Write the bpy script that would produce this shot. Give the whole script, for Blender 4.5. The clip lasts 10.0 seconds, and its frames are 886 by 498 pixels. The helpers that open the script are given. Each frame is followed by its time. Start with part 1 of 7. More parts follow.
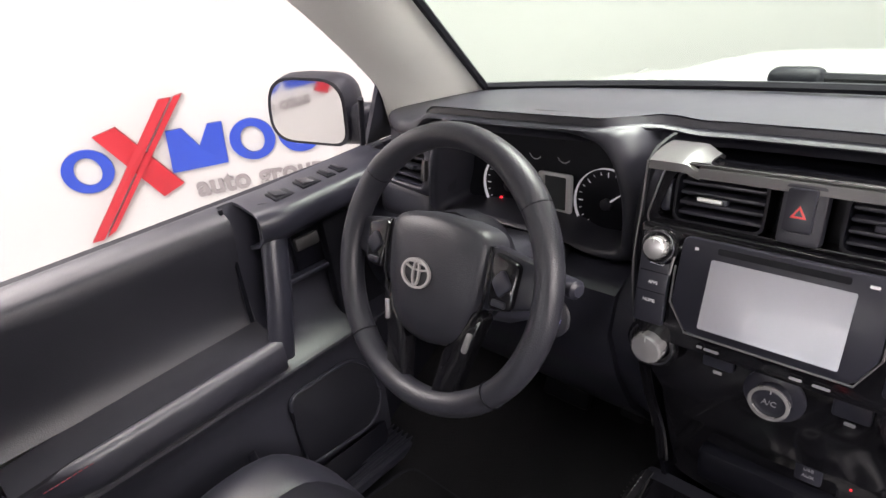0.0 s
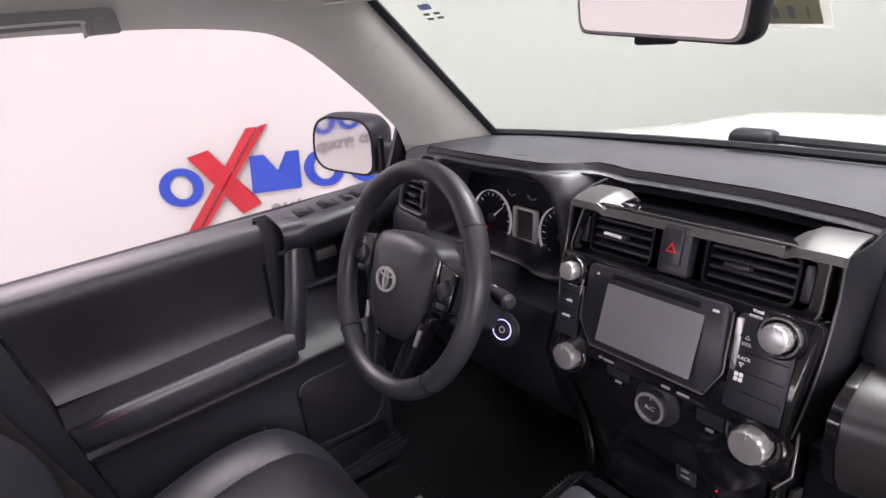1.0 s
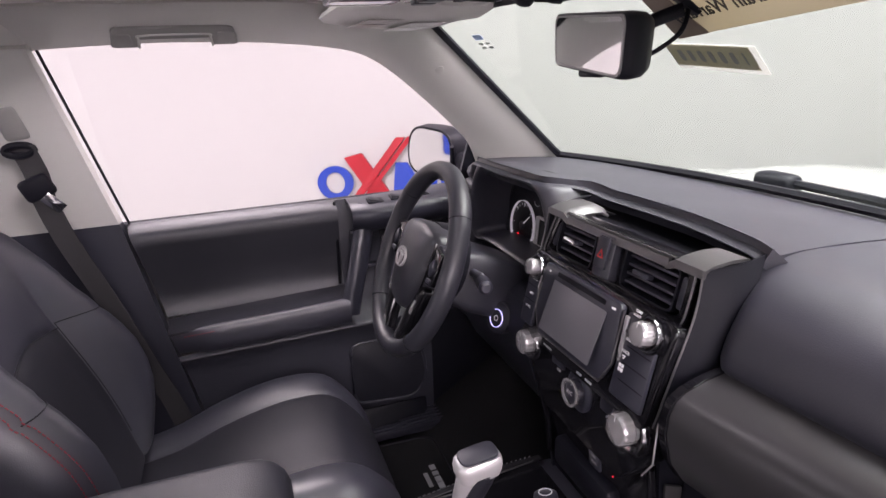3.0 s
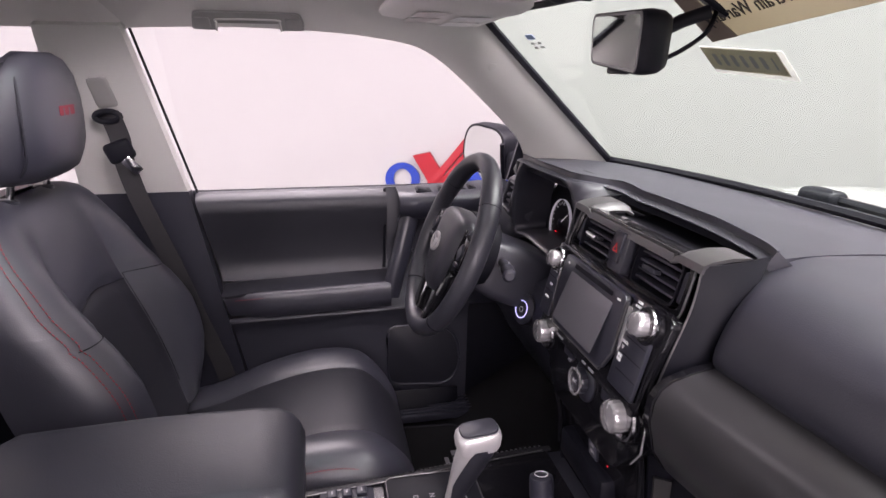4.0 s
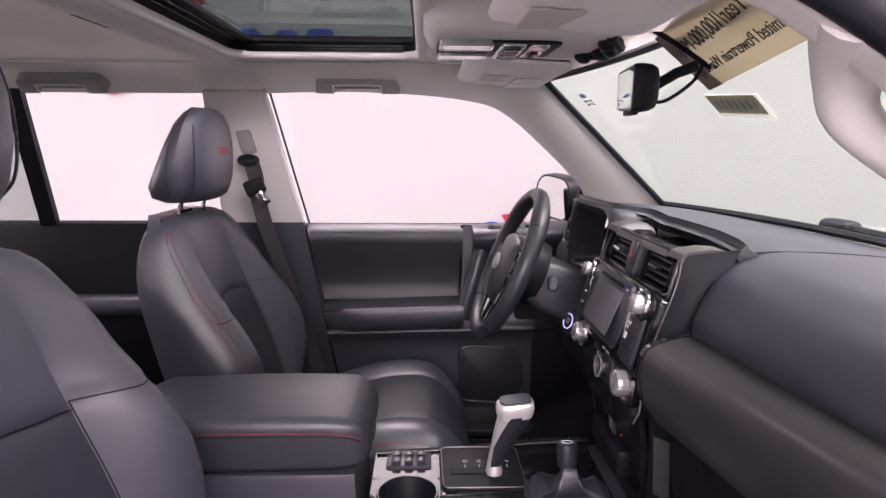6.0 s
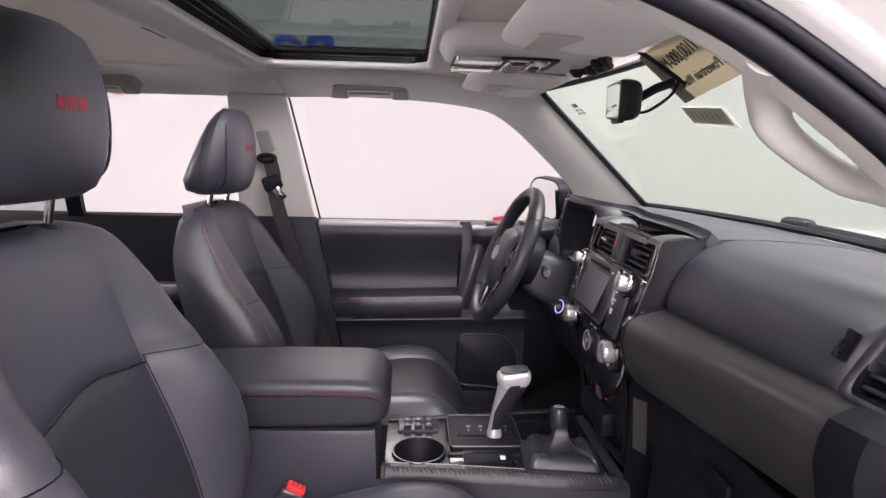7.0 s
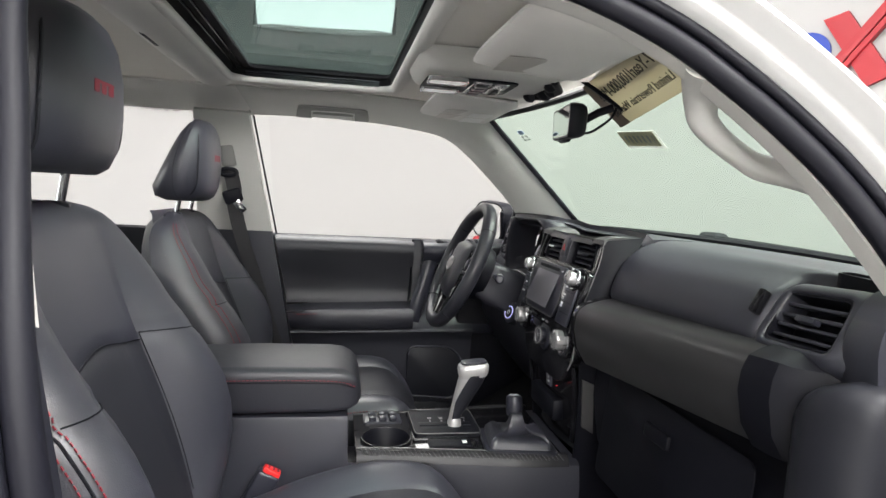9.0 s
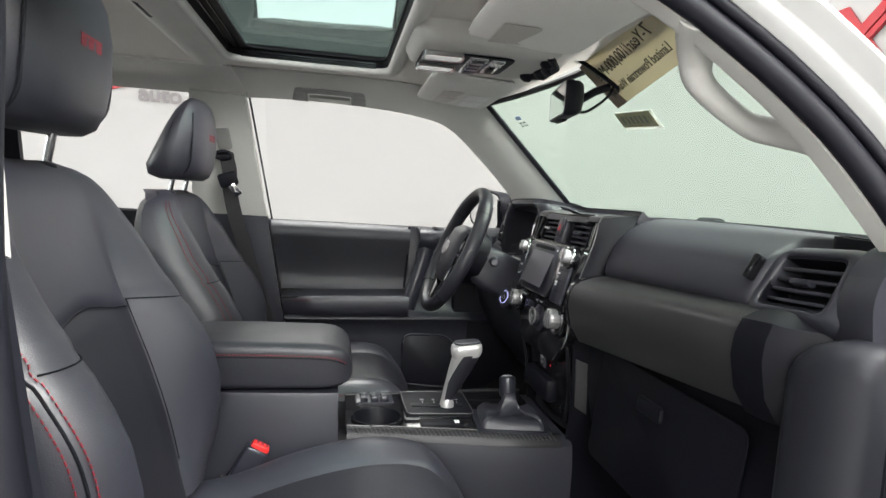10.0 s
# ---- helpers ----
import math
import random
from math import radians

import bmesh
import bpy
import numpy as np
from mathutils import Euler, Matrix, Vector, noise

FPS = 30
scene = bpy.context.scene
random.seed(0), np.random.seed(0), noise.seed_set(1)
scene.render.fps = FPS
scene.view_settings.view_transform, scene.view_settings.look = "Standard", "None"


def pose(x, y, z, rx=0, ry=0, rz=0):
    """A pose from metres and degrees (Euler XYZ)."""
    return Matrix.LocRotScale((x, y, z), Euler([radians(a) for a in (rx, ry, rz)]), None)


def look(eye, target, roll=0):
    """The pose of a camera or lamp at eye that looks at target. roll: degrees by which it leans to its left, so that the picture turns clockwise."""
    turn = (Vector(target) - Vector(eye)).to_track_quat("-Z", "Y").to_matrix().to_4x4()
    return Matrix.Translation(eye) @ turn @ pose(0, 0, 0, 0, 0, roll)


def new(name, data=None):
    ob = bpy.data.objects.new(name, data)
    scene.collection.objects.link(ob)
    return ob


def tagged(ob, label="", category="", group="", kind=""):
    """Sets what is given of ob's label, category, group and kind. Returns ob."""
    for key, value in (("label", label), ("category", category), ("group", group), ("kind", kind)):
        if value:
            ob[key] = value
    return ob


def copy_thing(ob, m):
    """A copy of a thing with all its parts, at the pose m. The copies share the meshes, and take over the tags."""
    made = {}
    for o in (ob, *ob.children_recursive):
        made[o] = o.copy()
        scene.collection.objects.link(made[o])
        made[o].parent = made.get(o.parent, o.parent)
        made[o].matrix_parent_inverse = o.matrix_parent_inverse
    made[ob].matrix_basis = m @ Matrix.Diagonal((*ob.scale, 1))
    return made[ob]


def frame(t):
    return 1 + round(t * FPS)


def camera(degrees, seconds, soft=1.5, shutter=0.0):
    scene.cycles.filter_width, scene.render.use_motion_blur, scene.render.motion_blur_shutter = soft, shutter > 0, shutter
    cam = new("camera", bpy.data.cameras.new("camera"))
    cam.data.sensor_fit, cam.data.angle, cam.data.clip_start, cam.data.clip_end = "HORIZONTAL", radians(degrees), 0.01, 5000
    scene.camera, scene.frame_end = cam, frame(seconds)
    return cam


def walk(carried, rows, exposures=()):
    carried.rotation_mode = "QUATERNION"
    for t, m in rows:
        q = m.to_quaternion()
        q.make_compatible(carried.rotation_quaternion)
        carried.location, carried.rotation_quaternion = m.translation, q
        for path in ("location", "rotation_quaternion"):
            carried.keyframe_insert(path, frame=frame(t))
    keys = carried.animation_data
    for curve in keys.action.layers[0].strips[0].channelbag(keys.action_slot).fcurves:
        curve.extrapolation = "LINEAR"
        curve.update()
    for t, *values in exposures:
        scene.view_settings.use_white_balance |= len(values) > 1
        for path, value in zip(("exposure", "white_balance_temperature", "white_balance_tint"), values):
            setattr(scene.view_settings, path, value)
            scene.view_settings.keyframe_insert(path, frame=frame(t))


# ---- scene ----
cam = camera(73.2, 10.0)
PATH = [
    (0, (0.137, 0.432, 1.477), (-1.188, 1.649, 0.603), -8.0),
    (0.5, (0.274, 0.444, 1.493), (-1.159, 1.582, 0.686), -7.1),
    (1, (0.371, 0.446, 1.496), (-1.158, 1.51, 0.768), -6.5),
    (1.5, (0.462, 0.463, 1.488), (-1.151, 1.436, 0.816), -6.1),
    (2, (0.544, 0.492, 1.481), (-1.149, 1.349, 0.85), -4.8),
    (2.5, (0.608, 0.545, 1.479), (-1.151, 1.276, 0.869), -4.0),
    (4, (0.725, 0.642, 1.447), (-1.151, 1.027, 0.87), 0.4),
    (4.5, (0.768, 0.667, 1.434), (-1.142, 0.953, 0.914), 1.5),
    (5, (0.825, 0.7, 1.424), (-1.119, 0.869, 0.984), 1.1),
    (5.5, (0.9, 0.7, 1.41), (-1.065, 0.778, 1.046), 0.2),
    (6, (0.986, 0.683, 1.393), (-0.983, 0.748, 1.047), 0.3),
    (6.2, (1.021, 0.671, 1.391), (-0.947, 0.737, 1.04), 0.5),
    (7.3, (1.174, 0.616, 1.38), (-0.798, 0.761, 1.079), 1.7),
    (7.5, (1.199, 0.606, 1.378), (-0.774, 0.776, 1.098), 1.9),
    (8, (1.236, 0.575, 1.363), (-0.738, 0.803, 1.137), 2.6),
    (8.5, (1.247, 0.545, 1.339), (-0.719, 0.853, 1.146), 3.2),
    (9, (1.25, 0.538, 1.312), (-0.711, 0.891, 1.132), 3.0),
    (9.5, (1.251, 0.544, 1.287), (-0.708, 0.904, 1.115), 3.0),
    (10, (1.246, 0.555, 1.259), (-0.715, 0.907, 1.09), 3.6),
]
# stops, kelvin and tint of the picture on the way
PICTURE = [(0.0, 0.62, 6750, 19), (0.7, 0.40, 6650, 28), (1.5, 0.23, 6600, 30), (4.5, 0.20, 6550, 31), (6.2, 0.24, 6650, 37), (7.3, 0.18, 6600, 20), (8.5, 0.10, 6550, 11), (10.0, 0.09, 6450, 7)]
walk(cam, [(t, look(eye, target, roll)) for t, eye, target, roll in PATH], PICTURE)

# ---- light ----
world = bpy.data.worlds.new("studio_world")
scene.world = world
world.use_nodes = True
world.node_tree.nodes["Background"].inputs[0].default_value = (0.9, 0.92, 1.0, 1)
world.node_tree.nodes["Background"].inputs[1].default_value = 0.3


def lamp(name, x, y, z, sx, sy, watts, tint=(1, 1, 1)):
    data = bpy.data.lights.new(name, "AREA")
    data.shape, data.size, data.size_y, data.energy, data.color = "RECTANGLE", sx, sy, watts, tint
    ob = new(name, data)
    ob.location = (x, y, z)
    return ob


# ---- materials ----
MATS = {}


def mat(name, color, rough=0.5, metal=0.0, vary=0.12, grain=400.0, bump=0.05, coat=0.0, blotch=6.0, spec=0.5, pores=False):
    """A plain surface: base colour varied at two scales, roughness varied, and a fine relief."""
    m = bpy.data.materials.new(name)
    m.use_nodes = True
    nt = m.node_tree
    b = nt.nodes["Principled BSDF"]
    b.inputs["Metallic"].default_value = metal
    b.inputs["Coat Weight"].default_value = coat
    b.inputs["Coat Roughness"].default_value = 0.06
    b.inputs["Specular IOR Level"].default_value = spec
    co = nt.nodes.new("ShaderNodeTexCoord")
    big = nt.nodes.new("ShaderNodeTexNoise")
    big.inputs["Scale"].default_value = blotch
    big.inputs["Detail"].default_value = 4
    if pores:
        fine = nt.nodes.new("ShaderNodeTexVoronoi")
        fine.inputs["Scale"].default_value = grain
        out = fine.outputs["Distance"]
    else:
        fine = nt.nodes.new("ShaderNodeTexNoise")
        fine.inputs["Scale"].default_value = grain
        fine.inputs["Detail"].default_value = 2
        out = fine.outputs["Fac"]
    nt.links.new(co.outputs["Object"], big.inputs["Vector"])
    nt.links.new(co.outputs["Object"], fine.inputs["Vector"])
    add = nt.nodes.new("ShaderNodeMath")
    add.operation = "MULTIPLY_ADD"
    add.inputs[1].default_value = 0.35
    nt.links.new(out, add.inputs[0])
    nt.links.new(big.outputs["Fac"], add.inputs[2])
    ramp = nt.nodes.new("ShaderNodeMapRange")
    ramp.inputs["From Min"].default_value = 0.15
    ramp.inputs["From Max"].default_value = 1.0
    ramp.inputs["To Min"].default_value = 1 - vary
    ramp.inputs["To Max"].default_value = 1 + vary
    nt.links.new(add.outputs[0], ramp.inputs["Value"])
    mul = nt.nodes.new("ShaderNodeVectorMath")
    mul.operation = "SCALE"
    mul.inputs[0].default_value = color
    nt.links.new(ramp.outputs[0], mul.inputs["Scale"])
    nt.links.new(mul.outputs[0], b.inputs["Base Color"])
    rr = nt.nodes.new("ShaderNodeMapRange")
    rr.inputs["From Min"].default_value = 0.15
    rr.inputs["From Max"].default_value = 0.85
    rr.inputs["To Min"].default_value = max(rough - 0.05, 0.02)
    rr.inputs["To Max"].default_value = rough + 0.05
    nt.links.new(big.outputs["Fac"], rr.inputs["Value"])
    nt.links.new(rr.outputs[0], b.inputs["Roughness"])
    if bump:
        bp = nt.nodes.new("ShaderNodeBump")
        bp.inputs["Strength"].default_value = bump
        bp.inputs["Distance"].default_value = 0.002
        nt.links.new(out, bp.inputs["Height"])
        nt.links.new(bp.outputs[0], b.inputs["Normal"])
    MATS[name] = m
    return m


def glass(name, tint, gloss=0.5):
    """A thin pane: tinted see-through with a mirror-like sheen that grows at grazing angles."""
    m = bpy.data.materials.new(name)
    m.use_nodes = True
    nt = m.node_tree
    nt.nodes.remove(nt.nodes["Principled BSDF"])
    tr, gl = nt.nodes.new("ShaderNodeBsdfTransparent"), nt.nodes.new("ShaderNodeBsdfGlossy")
    tr.inputs[0].default_value = (*tint, 1)
    gl.inputs["Roughness"].default_value = 0.01
    lw, mx = nt.nodes.new("ShaderNodeLayerWeight"), nt.nodes.new("ShaderNodeMixShader")
    pw = nt.nodes.new("ShaderNodeMath")
    pw.operation = "POWER"
    pw.inputs[1].default_value = 5.0
    ad = nt.nodes.new("ShaderNodeMath")
    ad.operation = "MULTIPLY_ADD"
    ad.inputs[1].default_value, ad.inputs[2].default_value = gloss, 0.03 * gloss
    nt.links.new(lw.outputs["Facing"], pw.inputs[0])
    nt.links.new(pw.outputs[0], ad.inputs[0])
    nt.links.new(ad.outputs[0], mx.inputs[0])
    nt.links.new(tr.outputs[0], mx.inputs[1])
    nt.links.new(gl.outputs[0], mx.inputs[2])
    nt.links.new(mx.outputs[0], nt.nodes["Material Output"].inputs[0])
    MATS[name] = m
    return m


def paper(name, color, thin=0.42):
    """Card or paper that lets some of the light behind it through."""
    m = mat(name, color, 0.8, grain=300, bump=0.02, vary=0.06, spec=0.1)
    nt = m.node_tree
    tl, mx = nt.nodes.new("ShaderNodeBsdfTranslucent"), nt.nodes.new("ShaderNodeMixShader")
    tl.inputs[0].default_value = (*color, 1)
    mx.inputs[0].default_value = thin
    nt.links.new(nt.nodes["Principled BSDF"].outputs[0], mx.inputs[1])
    nt.links.new(tl.outputs[0], mx.inputs[2])
    nt.links.new(mx.outputs[0], nt.nodes["Material Output"].inputs[0])
    return m


def glow(name, color, strength):
    m = mat(name, color, 0.4, bump=0)
    b = m.node_tree.nodes["Principled BSDF"]
    b.inputs["Emission Color"].default_value = (*color, 1)
    b.inputs["Emission Strength"].default_value = strength
    return m


LEATHER = mat("black_leather", (0.0225, 0.0230, 0.0325), 0.40, grain=600, bump=0.10, vary=0.15, pores=True, spec=1.0)
WHEELSKIN = mat("worn_black_leather", (0.021, 0.0215, 0.028), 0.40, grain=500, bump=0.12, vary=0.2, pores=True, spec=0.55)
PANEL = mat("grained_black_panel", (0.0115, 0.012, 0.0165), 0.46, grain=800, bump=0.08, vary=0.15, spec=0.32)
INSERT = mat("black_seat_fabric", (0.0115, 0.0118, 0.0170), 0.50, grain=700, bump=0.16, vary=0.2, pores=True, spec=0.5)
SOFT = mat("soft_black_plastic", (0.0225, 0.0232, 0.0315), 0.42, grain=700, bump=0.10, vary=0.12, spec=0.62)
HARD = mat("hard_black_plastic", (0.0195, 0.0202, 0.0285), 0.32, grain=800, bump=0.06, vary=0.15, spec=0.45)
# near-black for dark parts; also stands in for shade under the dash
DEEP = mat("deep_black_plastic_and_shade", (0.0045, 0.0048, 0.0078), 0.5, grain=800, bump=0.06, spec=0.18)
GLOSS = mat("gloss_black_lacquer", (0.006, 0.006, 0.0075), 0.12, grain=60, bump=0, coat=0.25, vary=0.1, spec=0.35)
SILVER = mat("satin_silver_plastic", (0.46, 0.455, 0.46), 0.26, metal=0.7, grain=900, bump=0, vary=0.08)
CHROME = mat("chrome", (0.72, 0.72, 0.73), 0.08, metal=1.0, bump=0, vary=0.04)
TRIM = mat("dark_satin_metal_trim", (0.052, 0.0515, 0.054), 0.30, metal=0.5, grain=1200, bump=0.06, vary=0.1)
BROW = mat("satin_grey_metal", (0.135, 0.133, 0.134), 0.40, metal=0.8, grain=900, bump=0.03, vary=0.06)
LINER = mat("grey_headliner_cloth", (0.68, 0.665, 0.64), 0.95, grain=1600, bump=0.4, vary=0.07, spec=0.1)
PILLAR = mat("grey_pillar_plastic", (0.53, 0.525, 0.50), 0.62, grain=1300, bump=0.2, vary=0.06)
RUBBER = mat("black_rubber_seal", (0.0065, 0.0066, 0.0105), 0.5, grain=700, bump=0.04, spec=0.2)
LEVERSILVER = mat("brushed_silver", (0.52, 0.51, 0.51), 0.36, metal=0.55, grain=900, bump=0.02, vary=0.05)
HANDLE = mat("mid_grey_handle_plastic", (0.25, 0.246, 0.238), 0.5, grain=700, bump=0.06, vary=0.06)
CARPET = mat("black_carpet", (0.010, 0.010, 0.011), 1.0, grain=500, bump=1.0, vary=0.4, spec=0.1)
PAINT = mat("white_car_paint", (0.37, 0.366, 0.36), 0.22, grain=80, bump=0, coat=0.8, vary=0.02)
CLOTH = mat("black_belt_webbing", (0.022, 0.021, 0.023), 0.7, grain=1300, bump=0.4)
THREAD = mat("red_thread", (0.20, 0.013, 0.024), 0.6, grain=1500, bump=0.2)
RED = mat("red_plastic", (0.62, 0.02, 0.02), 0.35, grain=500, bump=0.02)
PRINT = mat("pale_print", (0.78, 0.78, 0.79), 0.5, bump=0)
DIMPRINT = mat("grey_print", (0.25, 0.25, 0.26), 0.5, bump=0)
SCREEN = mat("grey_screen_film", (0.24, 0.237, 0.262), 0.34, metal=0.8, bump=0, coat=0.2, vary=0.03)
DISPLAY = mat("dark_display_glass", (0.06, 0.065, 0.07), 0.2, bump=0)
DIALLIGHT = glow("lit_dial_print", (0.65, 0.65, 0.69), 0.22)
CARBON = mat("carbon_weave", (0.010, 0.010, 0.012), 0.35, grain=500, bump=0.2, coat=0.1, vary=0.5, spec=0.25)
PAPER = paper("tan_printed_card", (0.50, 0.465, 0.36))
WHITE = mat("white_label_paper", (0.75, 0.74, 0.73), 0.7, grain=300, bump=0.02, vary=0.05)
INK = mat("black_ink", (0.035, 0.033, 0.03), 0.7, bump=0)
WALLM = mat("white_backdrop_cloth", (0.385, 0.379, 0.375), 0.85, grain=2.5, bump=0, vary=0.02, blotch=0.8, spec=0.1)
FLOORM = mat("pale_studio_floor", (0.70, 0.69, 0.68), 0.35, grain=60, bump=0.02, vary=0.06, blotch=1.5)
BLUE = mat("blue_sign_plastic", (0.008, 0.036, 0.29), 0.4, bump=0, vary=0.05)
SIGNRED = mat("red_sign_plastic", (0.31, 0.006, 0.014), 0.4, bump=0, vary=0.05)
SIGNGREY = mat("grey_sign_plastic", (0.17, 0.155, 0.16), 0.5, bump=0, vary=0.05)
MIRROR = mat("mirror_glass", (0.86, 0.86, 0.86), 0.02, metal=1.0, bump=0, vary=0.0)
MIRROR.node_tree.nodes["Principled BSDF"].inputs["Roughness"].default_value = 0.01
WINDSHIELD = glass("green_windscreen_glass", (0.86, 0.935, 0.885), 0.40)
SIDEGLASS = glass("clear_side_glass", (0.975, 0.975, 0.97), 0.3)
PRIVACY = glass("dark_privacy_glass", (0.52, 0.55, 0.55), 0.5)
ROOFGLASS = glass("tinted_roof_glass", (0.36, 0.42, 0.41), 0.25)
RINGLIGHT = glow("violet_ring_light", (0.55, 0.55, 1.0), 1.2)
WARN = glow("red_warning_light", (1.0, 0.02, 0.03), 2.0)


# ---- mesh helpers ----
def V(*a):
    return Vector(a)


def thing(name, x, y, z, label, category, group="", kind=""):
    ob = new(name)
    ob.location = (x, y, z)
    ob.empty_display_size = 0.05
    return tagged(ob, label, category, group, kind)


def part(name, bm, material, parent=None, label="", angle=38, flip=True):
    """Links a bmesh (in world metres) as one mesh, under a thing or a part."""
    me = bpy.data.meshes.new(name)
    if flip:
        bmesh.ops.recalc_face_normals(bm, faces=bm.faces)
    bm.to_mesh(me)
    bm.free()
    me.materials.append(material)
    me.shade_smooth()
    me.set_sharp_from_angle(angle=radians(angle))
    ob = new(name, me)
    if parent is not None:
        ob.parent = parent
        base = parent.location if parent.parent is None else Vector((0, 0, 0))
        ob.matrix_parent_inverse = Matrix.Translation(base).inverted()
    if label:
        ob["label"] = label
    return ob


def whole(name, bm, material, label, category, group="", kind="", angle=38):
    return tagged(part(name, bm, material, None, "", angle), label, category, group, kind)


def box(cx, cy, cz, sx, sy, sz, bevel=0.0, turn=(0, 0, 0), seg=2, bm=None):
    """A box with rounded edges; sizes are full lengths. With bm it is added to that mesh."""
    b = bmesh.new()
    bmesh.ops.create_cube(b, size=1.0)
    bmesh.ops.scale(b, vec=(sx, sy, sz), verts=b.verts)
    if bevel:
        bmesh.ops.bevel(b, geom=b.edges[:], offset=min(bevel, 0.49 * min(sx, sy, sz)), segments=seg, affect="EDGES", profile=0.5)
    b.transform(pose(cx, cy, cz, *turn))
    return merge(bm, b)


def merge(bm, other):
    if bm is None:
        return other
    me = bpy.data.meshes.new("tmp")
    other.to_mesh(me)
    other.free()
    bm.from_mesh(me)
    bpy.data.meshes.remove(me)
    return bm


def loft(rings, caps=True, closed=True, bm=None, wrap=False):
    """Skins rings of points; all rings have as many points."""
    b = bmesh.new()
    vs = [[b.verts.new(p) for p in r] for r in rings]
    n = len(rings[0])
    pairs = list(zip(vs, vs[1:])) + ([(vs[-1], vs[0])] if wrap else [])
    for r, s in pairs:
        for i in range(n if closed else n - 1):
            j = (i + 1) % n
            b.faces.new((r[i], r[j], s[j], s[i]))
    if caps and closed and not wrap:
        b.faces.new(vs[0])
        b.faces.new(vs[-1])
    return merge(bm, b)


def sheet(rows, thick=0.004, bm=None):
    """A slab of that thickness through a grid of points (rows of equal length)."""
    b = loft(rows, caps=False, closed=False)
    bmesh.ops.recalc_face_normals(b, faces=b.faces)
    if thick:
        bmesh.ops.solidify(b, geom=b.faces[:], thickness=thick)
    return merge(bm, b)


def smooth_path(pts, n=6, closed=False):
    """Catmull-Rom through the points."""
    pts = [Vector(p) for p in pts]
    out, m = [], len(pts)
    for i in range(m if closed else m - 1):
        if closed:
            a, b, c, d = pts[i - 1], pts[i], pts[(i + 1) % m], pts[(i + 2) % m]
        else:
            a, b, c, d = pts[max(i - 1, 0)], pts[i], pts[i + 1], pts[min(i + 2, m - 1)]
        for k in range(n):
            t = k / n
            out.append(0.5 * (2 * b + (c - a) * t + (2 * a - 5 * b + 4 * c - d) * t * t + (3 * b - a - 3 * c + d) * t ** 3))
    if not closed:
        out.append(pts[-1])
    return out


def tube(pts, r, n=8, closed=False, flat=1.0, up=(0, 0, 1), bm=None):
    """A round or flattened bar along a path. r: radius or list of radii. flat: height of the section over its width."""
    pts = [Vector(p) for p in pts]
    rings, m = [], len(pts)
    up = Vector(up)
    for i, p in enumerate(pts):
        a = pts[i - 1] if (closed or i > 0) else p
        c = pts[(i + 1) % m] if (closed or i < m - 1) else p
        d = (c - a).normalized()
        s = d.cross(up)
        s = s.normalized() if s.length > 1e-4 else d.orthogonal().normalized()
        u = s.cross(d).normalized()
        rad = r[i] if isinstance(r, (list, tuple)) else r
        rings.append([p + rad * (math.cos(q) * s + flat * math.sin(q) * u) for q in (2 * math.pi * k / n for k in range(n))])
    return loft(rings, caps=not closed, wrap=closed, bm=bm)


def lathe(profile, m=None, n=24, bm=None, ribs=0, depth=0.0):
    """Turns (radius, height) pairs round z; m places it. ribs: grooves round it."""
    rings = []
    for r, h in profile:
        ring = []
        for k in range(n):
            q = 2 * math.pi * k / n
            rr = r * (1 - depth * (0.5 + 0.5 * math.cos(ribs * q)) ** 4) if ribs else r
            ring.append(Vector((rr * math.cos(q), rr * math.sin(q), h)))
        rings.append(ring)
    b = loft(rings)
    if m is not None:
        b.transform(m)
    return merge(bm, b)


def rounded(pts, r, n=4):
    """A flat polygon [(a, b)] with its corners rounded by r (a number, or one for each corner)."""
    out, m = [], len(pts)
    for i in range(m):
        p, a, c = Vector(pts[i]), Vector(pts[i - 1]), Vector(pts[(i + 1) % m])
        rad = r[i] if isinstance(r, (list, tuple)) else r
        da, dc = (a - p), (c - p)
        k = min(rad, 0.45 * da.length, 0.45 * dc.length)
        s, e = p + da.normalized() * k, p + dc.normalized() * k
        for j in range(n + 1):
            t = j / n
            out.append((1 - t) ** 2 * s + 2 * t * (1 - t) * p + t * t * e)
    return out


def slab(poly, m, depth, bevel=0.0, bm=None, inset=0.0):
    """A flat polygon [(a, b)] pushed out along its normal; m maps (a, b, h) to the world. The front edge is rounded by bevel."""
    b = bmesh.new()
    n = len(poly)
    c = Vector((sum(p[0] for p in poly) / n, sum(p[1] for p in poly) / n))

    def ring(h, shrink):
        out = []
        for p in poly:
            d = Vector((p[0], p[1])) - c
            f = max(0.0, 1 - shrink / max(d.length, 1e-6))
            out.append(b.verts.new((c.x + d.x * f, c.y + d.y * f, h)))
        return out

    levels = [(0, 0)] + ([(depth - bevel, 0), (depth - 0.3 * bevel, 0.3 * bevel), (depth, bevel)] if bevel else [(depth, inset)])
    rs = [ring(*lv) for lv in levels]
    for r, s in zip(rs, rs[1:]):
        for i in range(n):
            b.faces.new((r[i], r[(i + 1) % n], s[(i + 1) % n], s[i]))
    b.faces.new(rs[0])
    b.faces.new(rs[-1])
    b.transform(m)
    return merge(bm, b)


